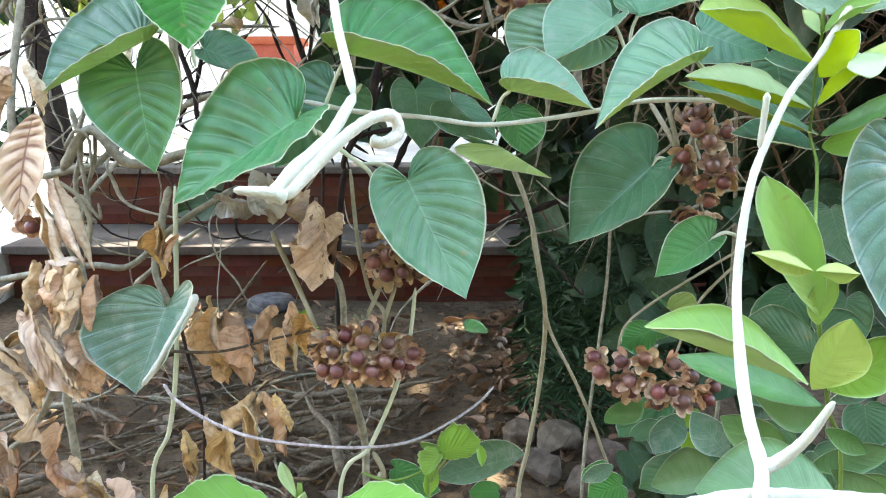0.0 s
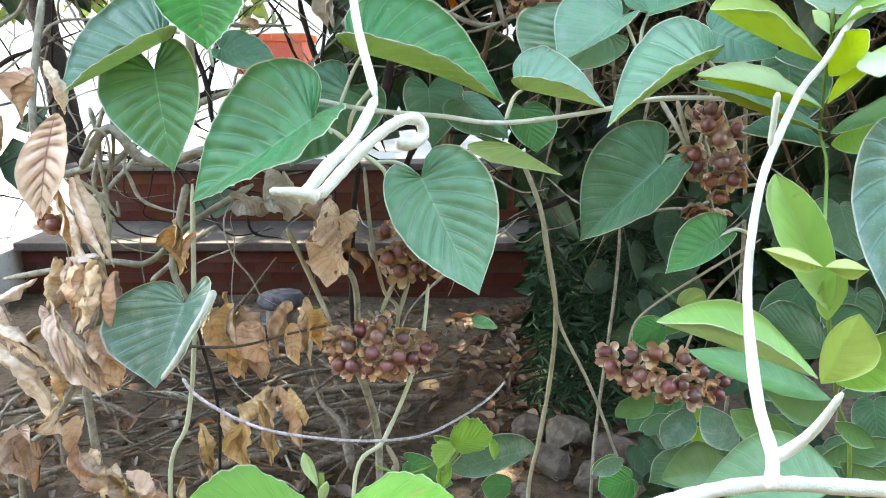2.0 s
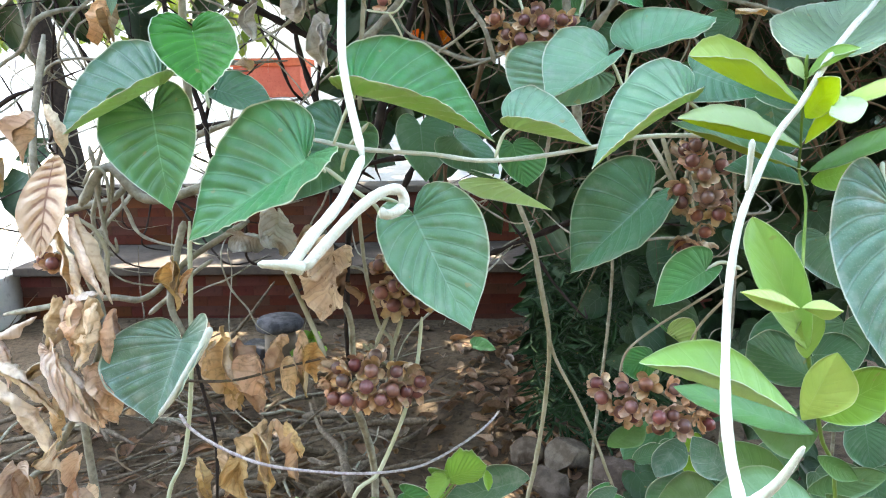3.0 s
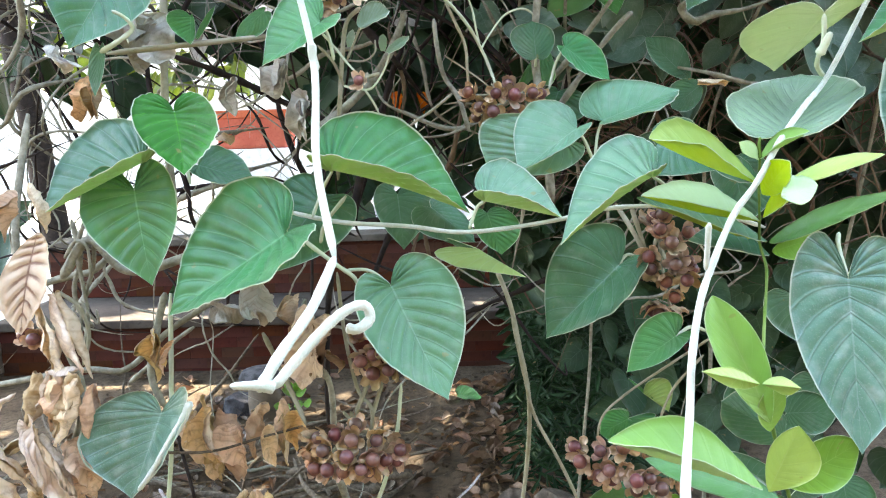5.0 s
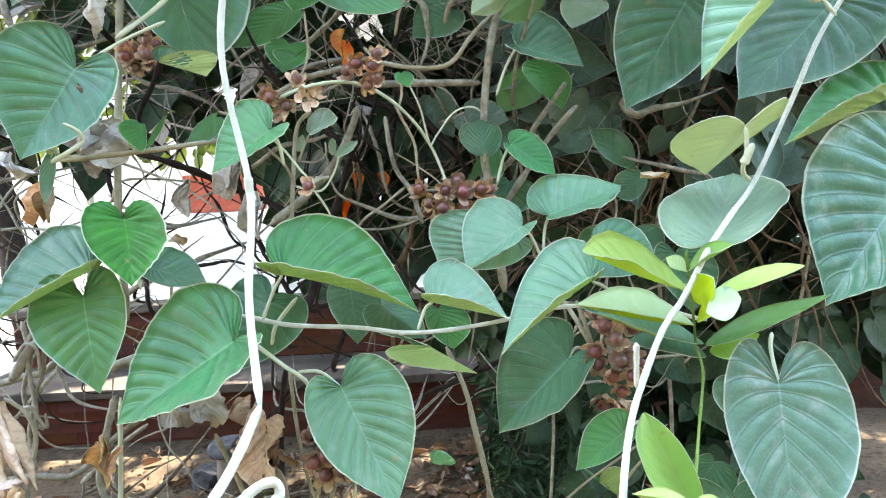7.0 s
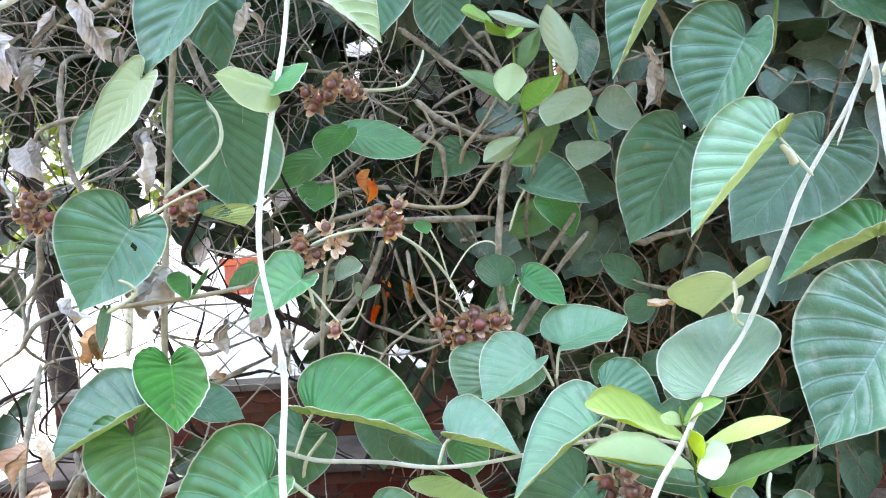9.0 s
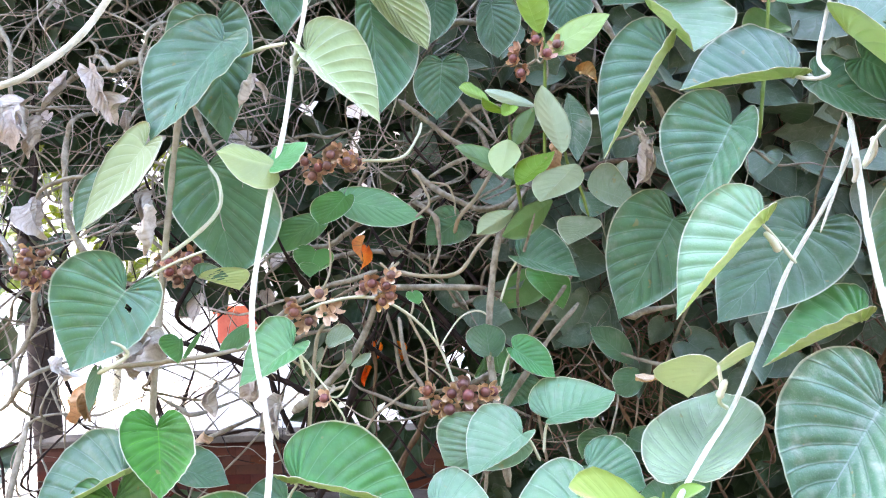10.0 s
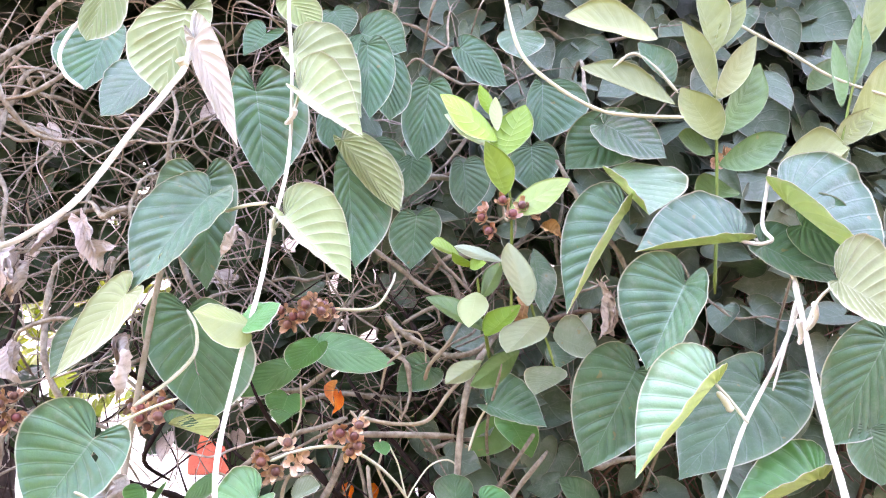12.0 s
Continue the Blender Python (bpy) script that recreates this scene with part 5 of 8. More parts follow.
tube("stem", [(0.140, 1.200, 0.744), (0.164, 1.220, 0.621), (0.185, 1.250, 0.538), (0.234, 1.250, 0.440), (0.280, 1.250, 0.327), (0.312, 1.250, 0.198), (0.322, 1.250, -0.181), (0.332, 1.250, -0.580)], 0.0034, 0.003, STALK_DULL, runner)
tube("stem", [(-0.041, 1.020, 0.691), (-0.049, 1.000, 0.621), (-0.071, 1.000, 0.543), (-0.110, 1.000, 0.452), (-0.160, 1.000, 0.357), (-0.150, 1.000, -0.102), (-0.140, 1.000, -0.580)], 0.003, 0.0036, STALK, runner)
tube("stem", [(-0.070, 1.030, 0.692), (-0.085, 1.000, 0.646)], 0.0035, 0.0035, STALK_DULL, runner)
tube("stem", [(-0.086, 1.030, 0.704), (-0.107, 0.990, 0.658)], 0.0035, 0.0035, STALK_DULL, runner)
tube("stem", [(-0.251, 1.050, 0.767), (-0.220, 1.040, 0.701), (-0.182, 1.000, 0.638)], 0.004, 0.0035, STALK_DULL, runner)
tube("stem", [(-0.160, 1.000, 0.586), (-0.145, 1.050, 0.519), (-0.133, 1.100, 0.406), (-0.132, 1.100, 0.292), (-0.122, 1.100, -0.134), (-0.112, 1.100, -0.580)], 0.006, 0.007, BARK, runner)
tube("stem", [(-0.106, 1.000, 0.442), (-0.091, 1.000, 0.405), (-0.099, 1.000, 0.357), (-0.089, 1.000, -0.101), (-0.079, 1.000, -0.580)], 0.004, 0.004, STALK_DULL, runner)
tube("stem", [(0.420, 1.000, 0.762), (0.347, 1.000, 0.714), (0.288, 1.000, 0.673), (0.252, 0.990, 0.643), (0.243, 0.990, 0.596)], 0.0020, 0.0018, STALK_DULL, runner)
tube("stem", [(0.400, 1.000, 0.730), (0.358, 1.000, 0.681), (0.338, 1.000, 0.631), (0.319, 0.990, 0.575)], 0.0022, 0.0018, STALK_DULL, runner)
tube("stem", [(0.292, 1.000, 0.951), (0.311, 1.000, 0.892), (0.323, 1.000, 0.840)], 0.0035, 0.003, STALK_DULL, runner)
tube("stem", [(0.278, 1.030, 0.950), (0.303, 1.000, 0.900), (0.313, 1.000, 0.870)], 0.0035, 0.003, STALK_DULL, runner)

left_vine = thing("creeper_vine", (-0.4, 1.0, -0.55), "elephant creeper with bright young leaf and older dusty leaves", "creeper vine", "creeper vines of the hedge")
blade = leaf(left_vine, (-0.328, 0.975, 1.097), (-0.287, 0.880, 1.016), (-0.381, 0.960, 1.093), (-0.258, 0.930, 1.090), YOUNG, shape="deep", sag=-0.03, pucker=1.9)
tube("petiole", [(-0.328, 0.975, 1.097), (-0.330, 1.000, 1.050), (-0.320, 0.990, 0.998)], 0.0022, 0.0026, STALK, blade)
blade = leaf(left_vine, (-0.393, 1.010, 1.306), (-0.469, 0.990, 1.184), (-0.487, 0.985, 1.344), (-0.340, 0.985, 1.253), BLUE, shape="deep", hole=(1, 0.504, 1))
tube("petiole", [(-0.393, 1.010, 1.306), (-0.329, 1.020, 1.344), (-0.265, 1.010, 1.366)], 0.0022, 0.0026, STALK, blade)
leaf(left_vine, (-0.324, 1.205, 1.542), (-0.276, 1.200, 1.328), (-0.407, 1.200, 1.495), (-0.189, 1.190, 1.460), TEAL, pucker=0.7)
tube("petiole", [(-0.354, 1.060, 1.357), (-0.302, 1.090, 1.406), (-0.278, 1.120, 1.450), (-0.292, 1.160, 1.502), (-0.324, 1.200, 1.542)], 0.0040, 0.003, STALK, left_vine)
leaf(left_vine, (-0.254, 1.070, 1.727), (-0.366, 1.040, 1.550), (-0.369, 1.090, 1.742), (-0.217, 0.980, 1.644), BLUE, sag=0.03, hole=(1, 0.8, 1))
leaf(left_vine, (-0.289, 1.140, 1.782), (-0.270, 1.140, 1.567), (-0.381, 1.140, 1.758), (-0.221, 1.140, 1.759), BLUE)
leaf(left_vine, (-0.418, 1.050, 1.495), (-0.495, 1.054, 1.406), (-0.487, 1.060, 1.497), (-0.418, 1.030, 1.448), BLUE, pucker=0.6)
leaf(left_vine, (-0.371, 1.030, 1.541), (-0.480, 1.040, 1.409), (-0.428, 1.050, 1.553), (-0.359, 1.000, 1.485), [LEAF_DOWNY, LEAF_DOWNY, RIM], pucker=0.5, label='pale folded leaf seen from below')
blade = leaf(left_vine, (-0.129, 1.000, 1.211), (-0.207, 0.980, 1.154), (-0.179, 1.030, 1.253), (-0.116, 0.970, 1.196), pucker=1.35)
tube("petiole", [(-0.129, 1.000, 1.211), (-0.123, 1.025, 1.195), (-0.118, 1.030, 1.163)], 0.0022, 0.0026, STALK, blade)
leaf(left_vine, (-0.224, 1.080, 1.240), (-0.269, 1.080, 1.204), (-0.249, 1.080, 1.234), (-0.227, 1.080, 1.211), pucker=1.35)
leaf(left_vine, (-0.311, 1.020, 1.227), (-0.314, 1.020, 1.189), (-0.345, 1.020, 1.225), (-0.306, 1.020, 1.208), pucker=1.35)
leaf(left_vine, (-0.303, 1.020, 1.200), (-0.276, 1.020, 1.240), (-0.288, 1.020, 1.215), (-0.296, 1.020, 1.219), pucker=1.35)
leaf(left_vine, (-0.432, 1.000, 1.184), (-0.445, 1.000, 1.121), (-0.449, 1.000, 1.166), (-0.427, 1.000, 1.165), BLUE)
tube("petiole", [(-0.431, 1.000, 1.180), (-0.400, 0.990, 1.193), (-0.380, 0.990, 1.208), (-0.385, 0.980, 1.221), (-0.397, 0.970, 1.229)], 0.004, 0.002, STALK, left_vine)
leaf(left_vine, (-0.308, 1.100, 1.327), (-0.239, 1.100, 1.304), (-0.232, 1.100, 1.341), (-0.289, 1.100, 1.351), BLUE)
leaf(left_vine, (-0.111, 1.150, 1.339), (-0.130, 1.150, 1.323), (-0.146, 1.150, 1.349), (-0.089, 1.150, 1.351), pucker=1.35)
leaf(left_vine, (0.057, 1.050, 1.289), (0.066, 1.050, 1.269), (0.046, 1.050, 1.282), (0.073, 1.050, 1.285), pucker=1.35)
tube("stem", [(-0.446, 1.050, 1.184), (-0.301, 1.050, 1.195), (-0.216, 1.100, 1.209)], 0.004, 0.004, STALK_DULL, left_vine)
tube("stem", [(-0.372, 1.200, 1.698), (-0.396, 1.200, 1.479), (-0.397, 1.150, 1.256), (-0.389, 1.100, 1.087), (-0.388, 1.100, 0.937)], 0.006, 0.006, STALK_DULL, left_vine)
tube("stem", [(-0.127, 1.070, 1.263), (-0.089, 1.070, 1.277), (-0.041, 1.080, 1.285), (-0.001, 1.100, 1.280), (0.039, 1.120, 1.257), (0.073, 1.150, 1.224), (0.096, 1.180, 1.189), (0.109, 1.180, 1.158), (0.121, 1.170, 1.121)], 0.003, 0.0024, STALK, left_vine, label="pale arching vine stem")
tube("stem", [(0.096, 1.185, 1.190), (0.109, 1.190, 1.211), (0.135, 1.200, 1.243), (0.163, 1.210, 1.254), (0.183, 1.220, 1.247), (0.190, 1.220, 1.229)], 0.0016, 0.0018, STALK, left_vine)
tube("stem", [(0.040, 1.140, 1.257), (0.053, 1.140, 1.229), (0.069, 1.150, 1.193), (0.072, 1.150, 1.155), (0.074, 1.160, 1.120)], 0.0026, 0.0024, STALK_DULL, left_vine)
tube("stem", [(0.052, 1.120, 1.294), (0.053, 1.130, 1.270), (0.047, 1.130, 1.247)], 0.0024, 0.002, STALK_DULL, left_vine)
tube("stem", [(0.066, 1.140, 1.284), (0.081, 1.160, 1.250), (0.088, 1.170, 1.218), (0.095, 1.180, 1.188)], 0.0016, 0.0018, STALK, left_vine)
tube("stem", [(0.020, 1.240, 1.247), (0.025, 1.240, 1.197), (0.035, 1.250, 1.154), (0.059, 1.250, 1.116), (0.076, 1.250, 1.059)], 0.0042, 0.0045, BARK, left_vine)
tube("stem", [(0.048, 1.240, 1.124), (0.012, 1.230, 1.096), (-0.025, 1.220, 1.071), (-0.050, 1.220, 1.036)], 0.0026, 0.0022, STALK_DULL, left_vine)
tube("stem", [(0.036, 1.180, 1.181), (0.063, 1.190, 1.164), (0.099, 1.180, 1.137), (0.121, 1.170, 1.112)], 0.0014, 0.0016, STALK_DULL, left_vine)
tube("stem", [(-0.088, 1.120, 1.249), (-0.111, 1.120, 1.224), (-0.121, 1.120, 1.156), (-0.128, 1.120, 1.087), (-0.138, 1.140, 0.989)], 0.0034, 0.0036, STALK_DULL, left_vine)
tube("stem", [(-0.071, 1.090, 1.244), (-0.090, 1.090, 1.207), (-0.109, 1.100, 1.170)], 0.0018, 0.002, STALK_DULL, left_vine)
tube("stem", [(-0.137, 1.050, 1.204), (-0.118, 1.060, 1.181), (-0.100, 1.050, 1.158), (-0.080, 1.030, 1.138)], 0.002, 0.0016, STALK, left_vine)
tube("stem", [(-0.145, 1.060, 1.188), (-0.127, 1.080, 1.166), (-0.117, 1.110, 1.134)], 0.0022, 0.0022, STALK_DULL, left_vine)
tube("stem", [(-0.117, 1.110, 1.133), (-0.095, 1.080, 1.127), (-0.070, 1.060, 1.125), (-0.051, 1.060, 1.150), (-0.040, 1.060, 1.178), (-0.027, 1.050, 1.189)], 0.0018, 0.0014, STALK, left_vine)
tube("stem", [(-0.079, 1.050, 1.123), (-0.068, 1.060, 1.104), (-0.061, 1.070, 1.084), (-0.059, 1.080, 1.043)], 0.0018, 0.0016, STALK, left_vine)
tube("stem", [(-0.066, 1.100, 1.198), (-0.067, 1.100, 1.180), (-0.085, 1.110, 1.169), (-0.114, 1.120, 1.172)], 0.0014, 0.0016, STALK_DULL, left_vine)
tube("stem", [(-0.198, 1.300, 1.068), (-0.134, 1.300, 1.116), (-0.078, 1.300, 1.174), (-0.047, 1.300, 1.228), (-0.030, 1.300, 1.271)], 0.0085, 0.006, BARK, left_vine)
tube("stem", [(-0.222, 1.200, 1.237), (-0.162, 1.190, 1.280), (-0.105, 1.180, 1.307), (-0.059, 1.180, 1.318), (-0.015, 1.200, 1.334)], 0.005, 0.0045, BARK, left_vine)
tube("stem", [(-0.221, 1.080, 1.249), (-0.186, 1.090, 1.240), (-0.145, 1.100, 1.268), (-0.114, 1.120, 1.285), (-0.090, 1.130, 1.334), (-0.091, 1.130, 1.401)], 0.0022, 0.002, STALK_DULL, left_vine)
leaf(left_vine, (-0.042, 1.050, 1.174), (-0.012, 1.040, 1.194), (-0.033, 1.050, 1.189), (-0.021, 1.030, 1.179), SAGE, pucker=0.4)
leaf(left_vine, (-0.051, 1.060, 1.178), (-0.050, 1.060, 1.201), (-0.057, 1.060, 1.190), (-0.045, 1.060, 1.189), SAGE, pucker=0.4)
leaf(left_vine, (-0.079, 1.040, 1.207), (-0.037, 1.030, 1.227), (-0.067, 1.040, 1.241), (-0.050, 1.020, 1.214), SAGE, pucker=0.5)
leaf(left_vine, (-0.098, 1.050, 1.184), (-0.092, 1.050, 1.207), (-0.101, 1.050, 1.196), (-0.090, 1.050, 1.195), SAGE, pucker=0.3)

front_shoot = thing("creeper_shoot", (-0.08, 0.8, 2.2), "long white downy creeper shoot hanging free with a hooked tip", "creeper shoot", "free hanging shoots")
tube("stem", [(-0.1, 1.45, 2.5), (-0.09, 1.1, 2.35), (-0.085, 0.90, 2.05), (-0.07, 0.87, 1.85), (-0.066, 0.84, 1.70), (-0.081, 0.819, 1.593), (-0.083, 0.77, 1.50), (-0.094, 0.72, 1.387), (-0.106, 0.69, 1.26), (-0.08, 0.658, 1.128), (-0.068, 0.58, 1.04), (-0.042, 0.486, 0.974)], 0.0028, 0.0034, FUZZ, front_shoot, label="white downy stem")
tube("stem", [(-0.042, 0.486, 0.974), (-0.046, 0.42, 0.955), (-0.052, 0.36, 0.945), (-0.056, 0.329, 0.936)], 0.0033, 0.0032, FUZZ, front_shoot)
tube("bud", [(-0.049, 0.330, 0.937), (-0.055, 0.325, 0.940), (-0.067, 0.320, 0.942)], 0.0036, 0.0016, FUZZ, front_shoot, label="pale downy bud")
tube("tendril", [(-0.049, 0.330, 0.937), (-0.038, 0.340, 0.949), (-0.026, 0.350, 0.961), (-0.015, 0.360, 0.968), (-0.007, 0.365, 0.968), (-0.005, 0.365, 0.961), (-0.011, 0.360, 0.957), (-0.017, 0.360, 0.958)], 0.0027, 0.0029, FUZZ, front_shoot, label="hooked downy tip")
tube("node", [(-0.080, 0.656, 1.140), (-0.080, 0.656, 1.128), (-0.077, 0.656, 1.116)], 0.0044, 0.0036, FUZZ, front_shoot)
tube("node", [(-0.081, 0.817, 1.605), (-0.081, 0.817, 1.593), (-0.078, 0.817, 1.581)], 0.0044, 0.0036, FUZZ, front_shoot)
blade = leaf(front_shoot, (-0.066, 0.830, 1.613), (0.032, 0.830, 1.513), (-0.005, 0.860, 1.659), (-0.045, 0.785, 1.571), DOWNY, label='pale lime young leaf seen from below')
tube("petiole", [(-0.066, 0.830, 1.613), (-0.074, 0.835, 1.608), (-0.082, 0.820, 1.588)], 0.0022, 0.0026, STALK, blade)
blade = leaf(front_shoot, (-0.090, 0.728, 1.440), (-0.146, 0.696, 1.452), (-0.126, 0.740, 1.464), (-0.104, 0.710, 1.408), [LEAF_OLIVE, LEAF_OLIVE, RIM], pucker=0.25, curl=0.12)
tube("petiole", [(-0.091, 0.740, 1.436), (-0.093, 0.745, 1.421), (-0.095, 0.730, 1.390)], 0.0022, 0.0026, STALK_LIME, blade)
leaf(front_shoot, (-0.090, 0.730, 1.440), (-0.047, 0.730, 1.467), (-0.059, 0.690, 1.430), (-0.097, 0.780, 1.473), pucker=0.5)
blade = leaf(front_shoot, (-0.056, 0.860, 1.827), (0.045, 0.860, 1.745), (-0.010, 0.890, 1.901), (-0.035, 0.820, 1.784), DOWNY)
tube("petiole", [(-0.056, 0.860, 1.827), (-0.061, 0.860, 1.803), (-0.066, 0.840, 1.762)], 0.0022, 0.0026, STALK, blade)
leaf(front_shoot, (-0.085, 0.950, 1.944), (0.033, 0.950, 1.820), (-0.007, 0.980, 2.004), (-0.064, 0.920, 1.879), DOWNY)
tube("bud", [(-0.070, 0.830, 1.757), (-0.057, 0.825, 1.769), (-0.054, 0.820, 1.778)], 0.0036, 0.0044, FUZZ, front_shoot, label="pale round bud")

right_shoot = thing("creeper_shoot", (0.7, 0.95, 1.7), "white downy creeper shoot with large dusty leaves", "creeper shoot", "free hanging shoots")
tube("stem", [(0.706, 1.020, 1.618), (0.747, 1.000, 1.560), (0.748, 0.985, 1.498), (0.697, 0.965, 1.413), (0.618, 0.947, 1.304), (0.565, 0.915, 1.222), (0.500, 0.885, 1.116), (0.430, 0.800, 1.075), (0.378, 0.737, 1.042), (0.343, 0.710, 1.000), (0.313, 0.690, 0.970), (0.281, 0.655, 0.928), (0.262, 0.630, 0.898), (0.246, 0.600, 0.857), (0.235, 0.570, 0.820), (0.189, 0.440, 0.820), (0.173, 0.385, 0.812), (0.164, 0.345, 0.807), (0.158, 0.330, 0.798)], 0.0034, 0.0034, FUZZ, right_shoot, label="white downy stem")
tube("stem", [(0.745, 0.980, 1.506), (0.707, 0.965, 1.425), (0.670, 0.950, 1.355)], 0.0034, 0.0018, FUZZ, right_shoot)
tube("stem", [(0.714, 0.970, 1.600), (0.697, 0.980, 1.597), (0.675, 1.000, 1.607)], 0.0032, 0.0032, FUZZ, right_shoot)
tube("stem", [(0.749, 0.990, 1.535), (0.739, 0.960, 1.458), (0.722, 0.920, 1.360), (0.709, 0.880, 1.277), (0.697, 0.840, 1.210), (0.681, 0.800, 1.134)], 0.0046, 0.0050, FUZZ, right_shoot, label="thick white downy stem")
tube("bud", [(0.164, 0.345, 0.806), (0.173, 0.345, 0.811), (0.181, 0.340, 0.825), (0.188, 0.335, 0.845)], 0.0036, 0.0018, FUZZ, right_shoot, label="pale downy bud")
tube("bud", [(0.272, 0.645, 0.926), (0.271, 0.640, 0.946), (0.270, 0.635, 0.971)], 0.0024, 0.0028, FUZZ, right_shoot, label="pale downy bud")
tube("stem", [(0.086, 0.320, 0.787), (0.111, 0.330, 0.791), (0.138, 0.335, 0.795), (0.163, 0.340, 0.795), (0.191, 0.340, 0.794), (0.218, 0.330, 0.798)], 0.0034, 0.004, FUZZ, right_shoot, label="thick white downy stem")
tube("stem", [(0.714, 0.970, 1.600), (0.714, 1.000, 1.635), (0.738, 1.020, 1.699), (0.741, 1.000, 1.738)], 0.0036, 0.0032, FUZZ, right_shoot)
blade = leaf(right_shoot, (0.450, 0.730, 0.896), (0.441, 0.670, 0.730), (0.391, 0.730, 0.872), (0.525, 0.710, 0.860), DUSTY, pucker=0.8, shape="deep")
tube("petiole", [(0.450, 0.730, 0.896), (0.471, 0.790, 0.920), (0.492, 0.830, 0.929)], 0.0022, 0.0026, STALK, blade)
leaf(right_shoot, (0.686, 0.860, 1.112), (0.547, 0.810, 0.963), (0.568, 0.860, 1.159), (0.681, 0.760, 1.056), DUSTY, shape="deep")
leaf(right_shoot, (0.746, 1.000, 1.220), (0.578, 0.967, 1.159), (0.719, 1.054, 1.275), (0.684, 0.940, 1.228), pucker=1.35)
blade = leaf(right_shoot, (0.464, 0.835, 1.177), (0.453, 0.930, 1.122), (0.403, 0.900, 1.177), (0.507, 0.840, 1.201), [LEAF_CUP, LEAF_CUP, RIM], label='pale lime cupped leaf seen from below', pucker=0.35, curl=0.15)
tube("petiole", [(0.464, 0.835, 1.177), (0.470, 0.845, 1.150), (0.474, 0.865, 1.125), (0.492, 0.885, 1.112)], 0.0026, 0.0030, STALK, blade)

tube("bud", [(0.473, 0.835, 1.157), (0.469, 0.840, 1.144), (0.466, 0.845, 1.133)], 0.0035, 0.0058, STALK, right_shoot)
leaf(right_shoot, (0.408, 0.800, 1.043), (0.520, 1.000, 1.123), (0.531, 0.860, 1.097), (0.372, 0.870, 1.092), [LEAF_SAGE, LEAF_UNDER, RIM], sag=-0.03, pucker=0.4)
blade = leaf(right_shoot, (0.554, 0.880, 1.364), (0.421, 0.860, 1.237), (0.485, 0.920, 1.405), (0.500, 0.820, 1.348), SILVER)
tube("petiole", [(0.554, 0.880, 1.364), (0.571, 0.880, 1.343), (0.587, 0.860, 1.307)], 0.0022, 0.0026, STALK, blade)
tube("bud", [(0.552, 0.870, 1.351), (0.558, 0.860, 1.338), (0.565, 0.860, 1.323)], 0.004, 0.006, STALK, right_shoot)
leaf(right_shoot, (0.696, 1.050, 1.370), (0.522, 0.986, 1.224), (0.600, 1.070, 1.383), (0.746, 1.020, 1.300), BLUE, shape="deep")
leaf(right_shoot, (0.513, 1.140, 1.403), (0.406, 1.130, 1.231), (0.412, 1.140, 1.416), (0.552, 1.130, 1.329), BLUE)
leaf(right_shoot, (0.565, 0.990, 1.531), (0.482, 0.970, 1.392), (0.463, 0.990, 1.553), (0.561, 0.920, 1.475), BLUE, shape="deep")
leaf(right_shoot, (0.678, 1.020, 1.613), (0.491, 1.000, 1.593), (0.634, 1.080, 1.723), (0.623, 0.970, 1.612), BLUE)
leaf(right_shoot, (0.499, 1.070, 1.680), (0.377, 1.050, 1.496), (0.410, 1.090, 1.709), (0.453, 1.020, 1.644), BLUE)
leaf(right_shoot, (0.485, 1.100, 1.766), (0.541, 1.061, 1.675), (0.499, 1.030, 1.725), (0.639, 1.130, 1.776), SILVER, shape="deep", pucker=0.7)
leaf(right_shoot, (0.753, 0.980, 1.667), (0.881, 0.950, 1.522), (0.757, 0.900, 1.645), (0.905, 1.040, 1.762), BLUE, shape="deep", pucker=0.7)
blade = leaf(right_shoot, (0.747, 0.860, 1.508), (0.842, 0.860, 1.445), (0.828, 0.880, 1.579), (0.757, 0.840, 1.452), DOWNY)
tube("petiole", [(0.747, 0.860, 1.508), (0.717, 0.870, 1.480), (0.687, 0.860, 1.436)], 0.0022, 0.0026, STALK, blade)
tube("bud", [(0.712, 0.900, 1.441), (0.717, 0.880, 1.459), (0.711, 0.870, 1.479)], 0.0032, 0.0048, FUZZ, right_shoot)
tube("bud", [(0.696, 0.900, 1.420), (0.696, 0.890, 1.435), (0.689, 0.880, 1.455)], 0.0032, 0.0048, FUZZ, right_shoot)
leaf(right_shoot, (0.711, 1.000, 1.598), (0.832, 1.000, 1.530), (0.715, 0.980, 1.556), (0.771, 1.020, 1.640), BLUE)
leaf(right_shoot, (0.895, 1.000, 1.437), (0.774, 1.000, 1.269), (0.798, 1.000, 1.420), (0.903, 1.000, 1.327), BLUE)
leaf(right_shoot, (0.842, 1.000, 1.293), (0.845, 1.000, 1.207), (0.800, 1.000, 1.260), (0.908, 1.000, 1.257), BLUE)
leaf(right_shoot, (0.304, 0.920, 1.034), (0.380, 0.900, 1.003), (0.285, 0.900, 1.002), (0.352, 0.950, 1.067), BLUE)
leaf(right_shoot, (0.783, 1.000, 1.633), (0.907, 1.000, 1.561), (0.793, 1.000, 1.573), (0.849, 1.000, 1.683), BLUE)
leaf(right_shoot, (0.472, 1.100, 1.001), (0.497, 1.100, 0.905), (0.438, 1.100, 0.985), (0.539, 1.100, 0.977), BLUE)

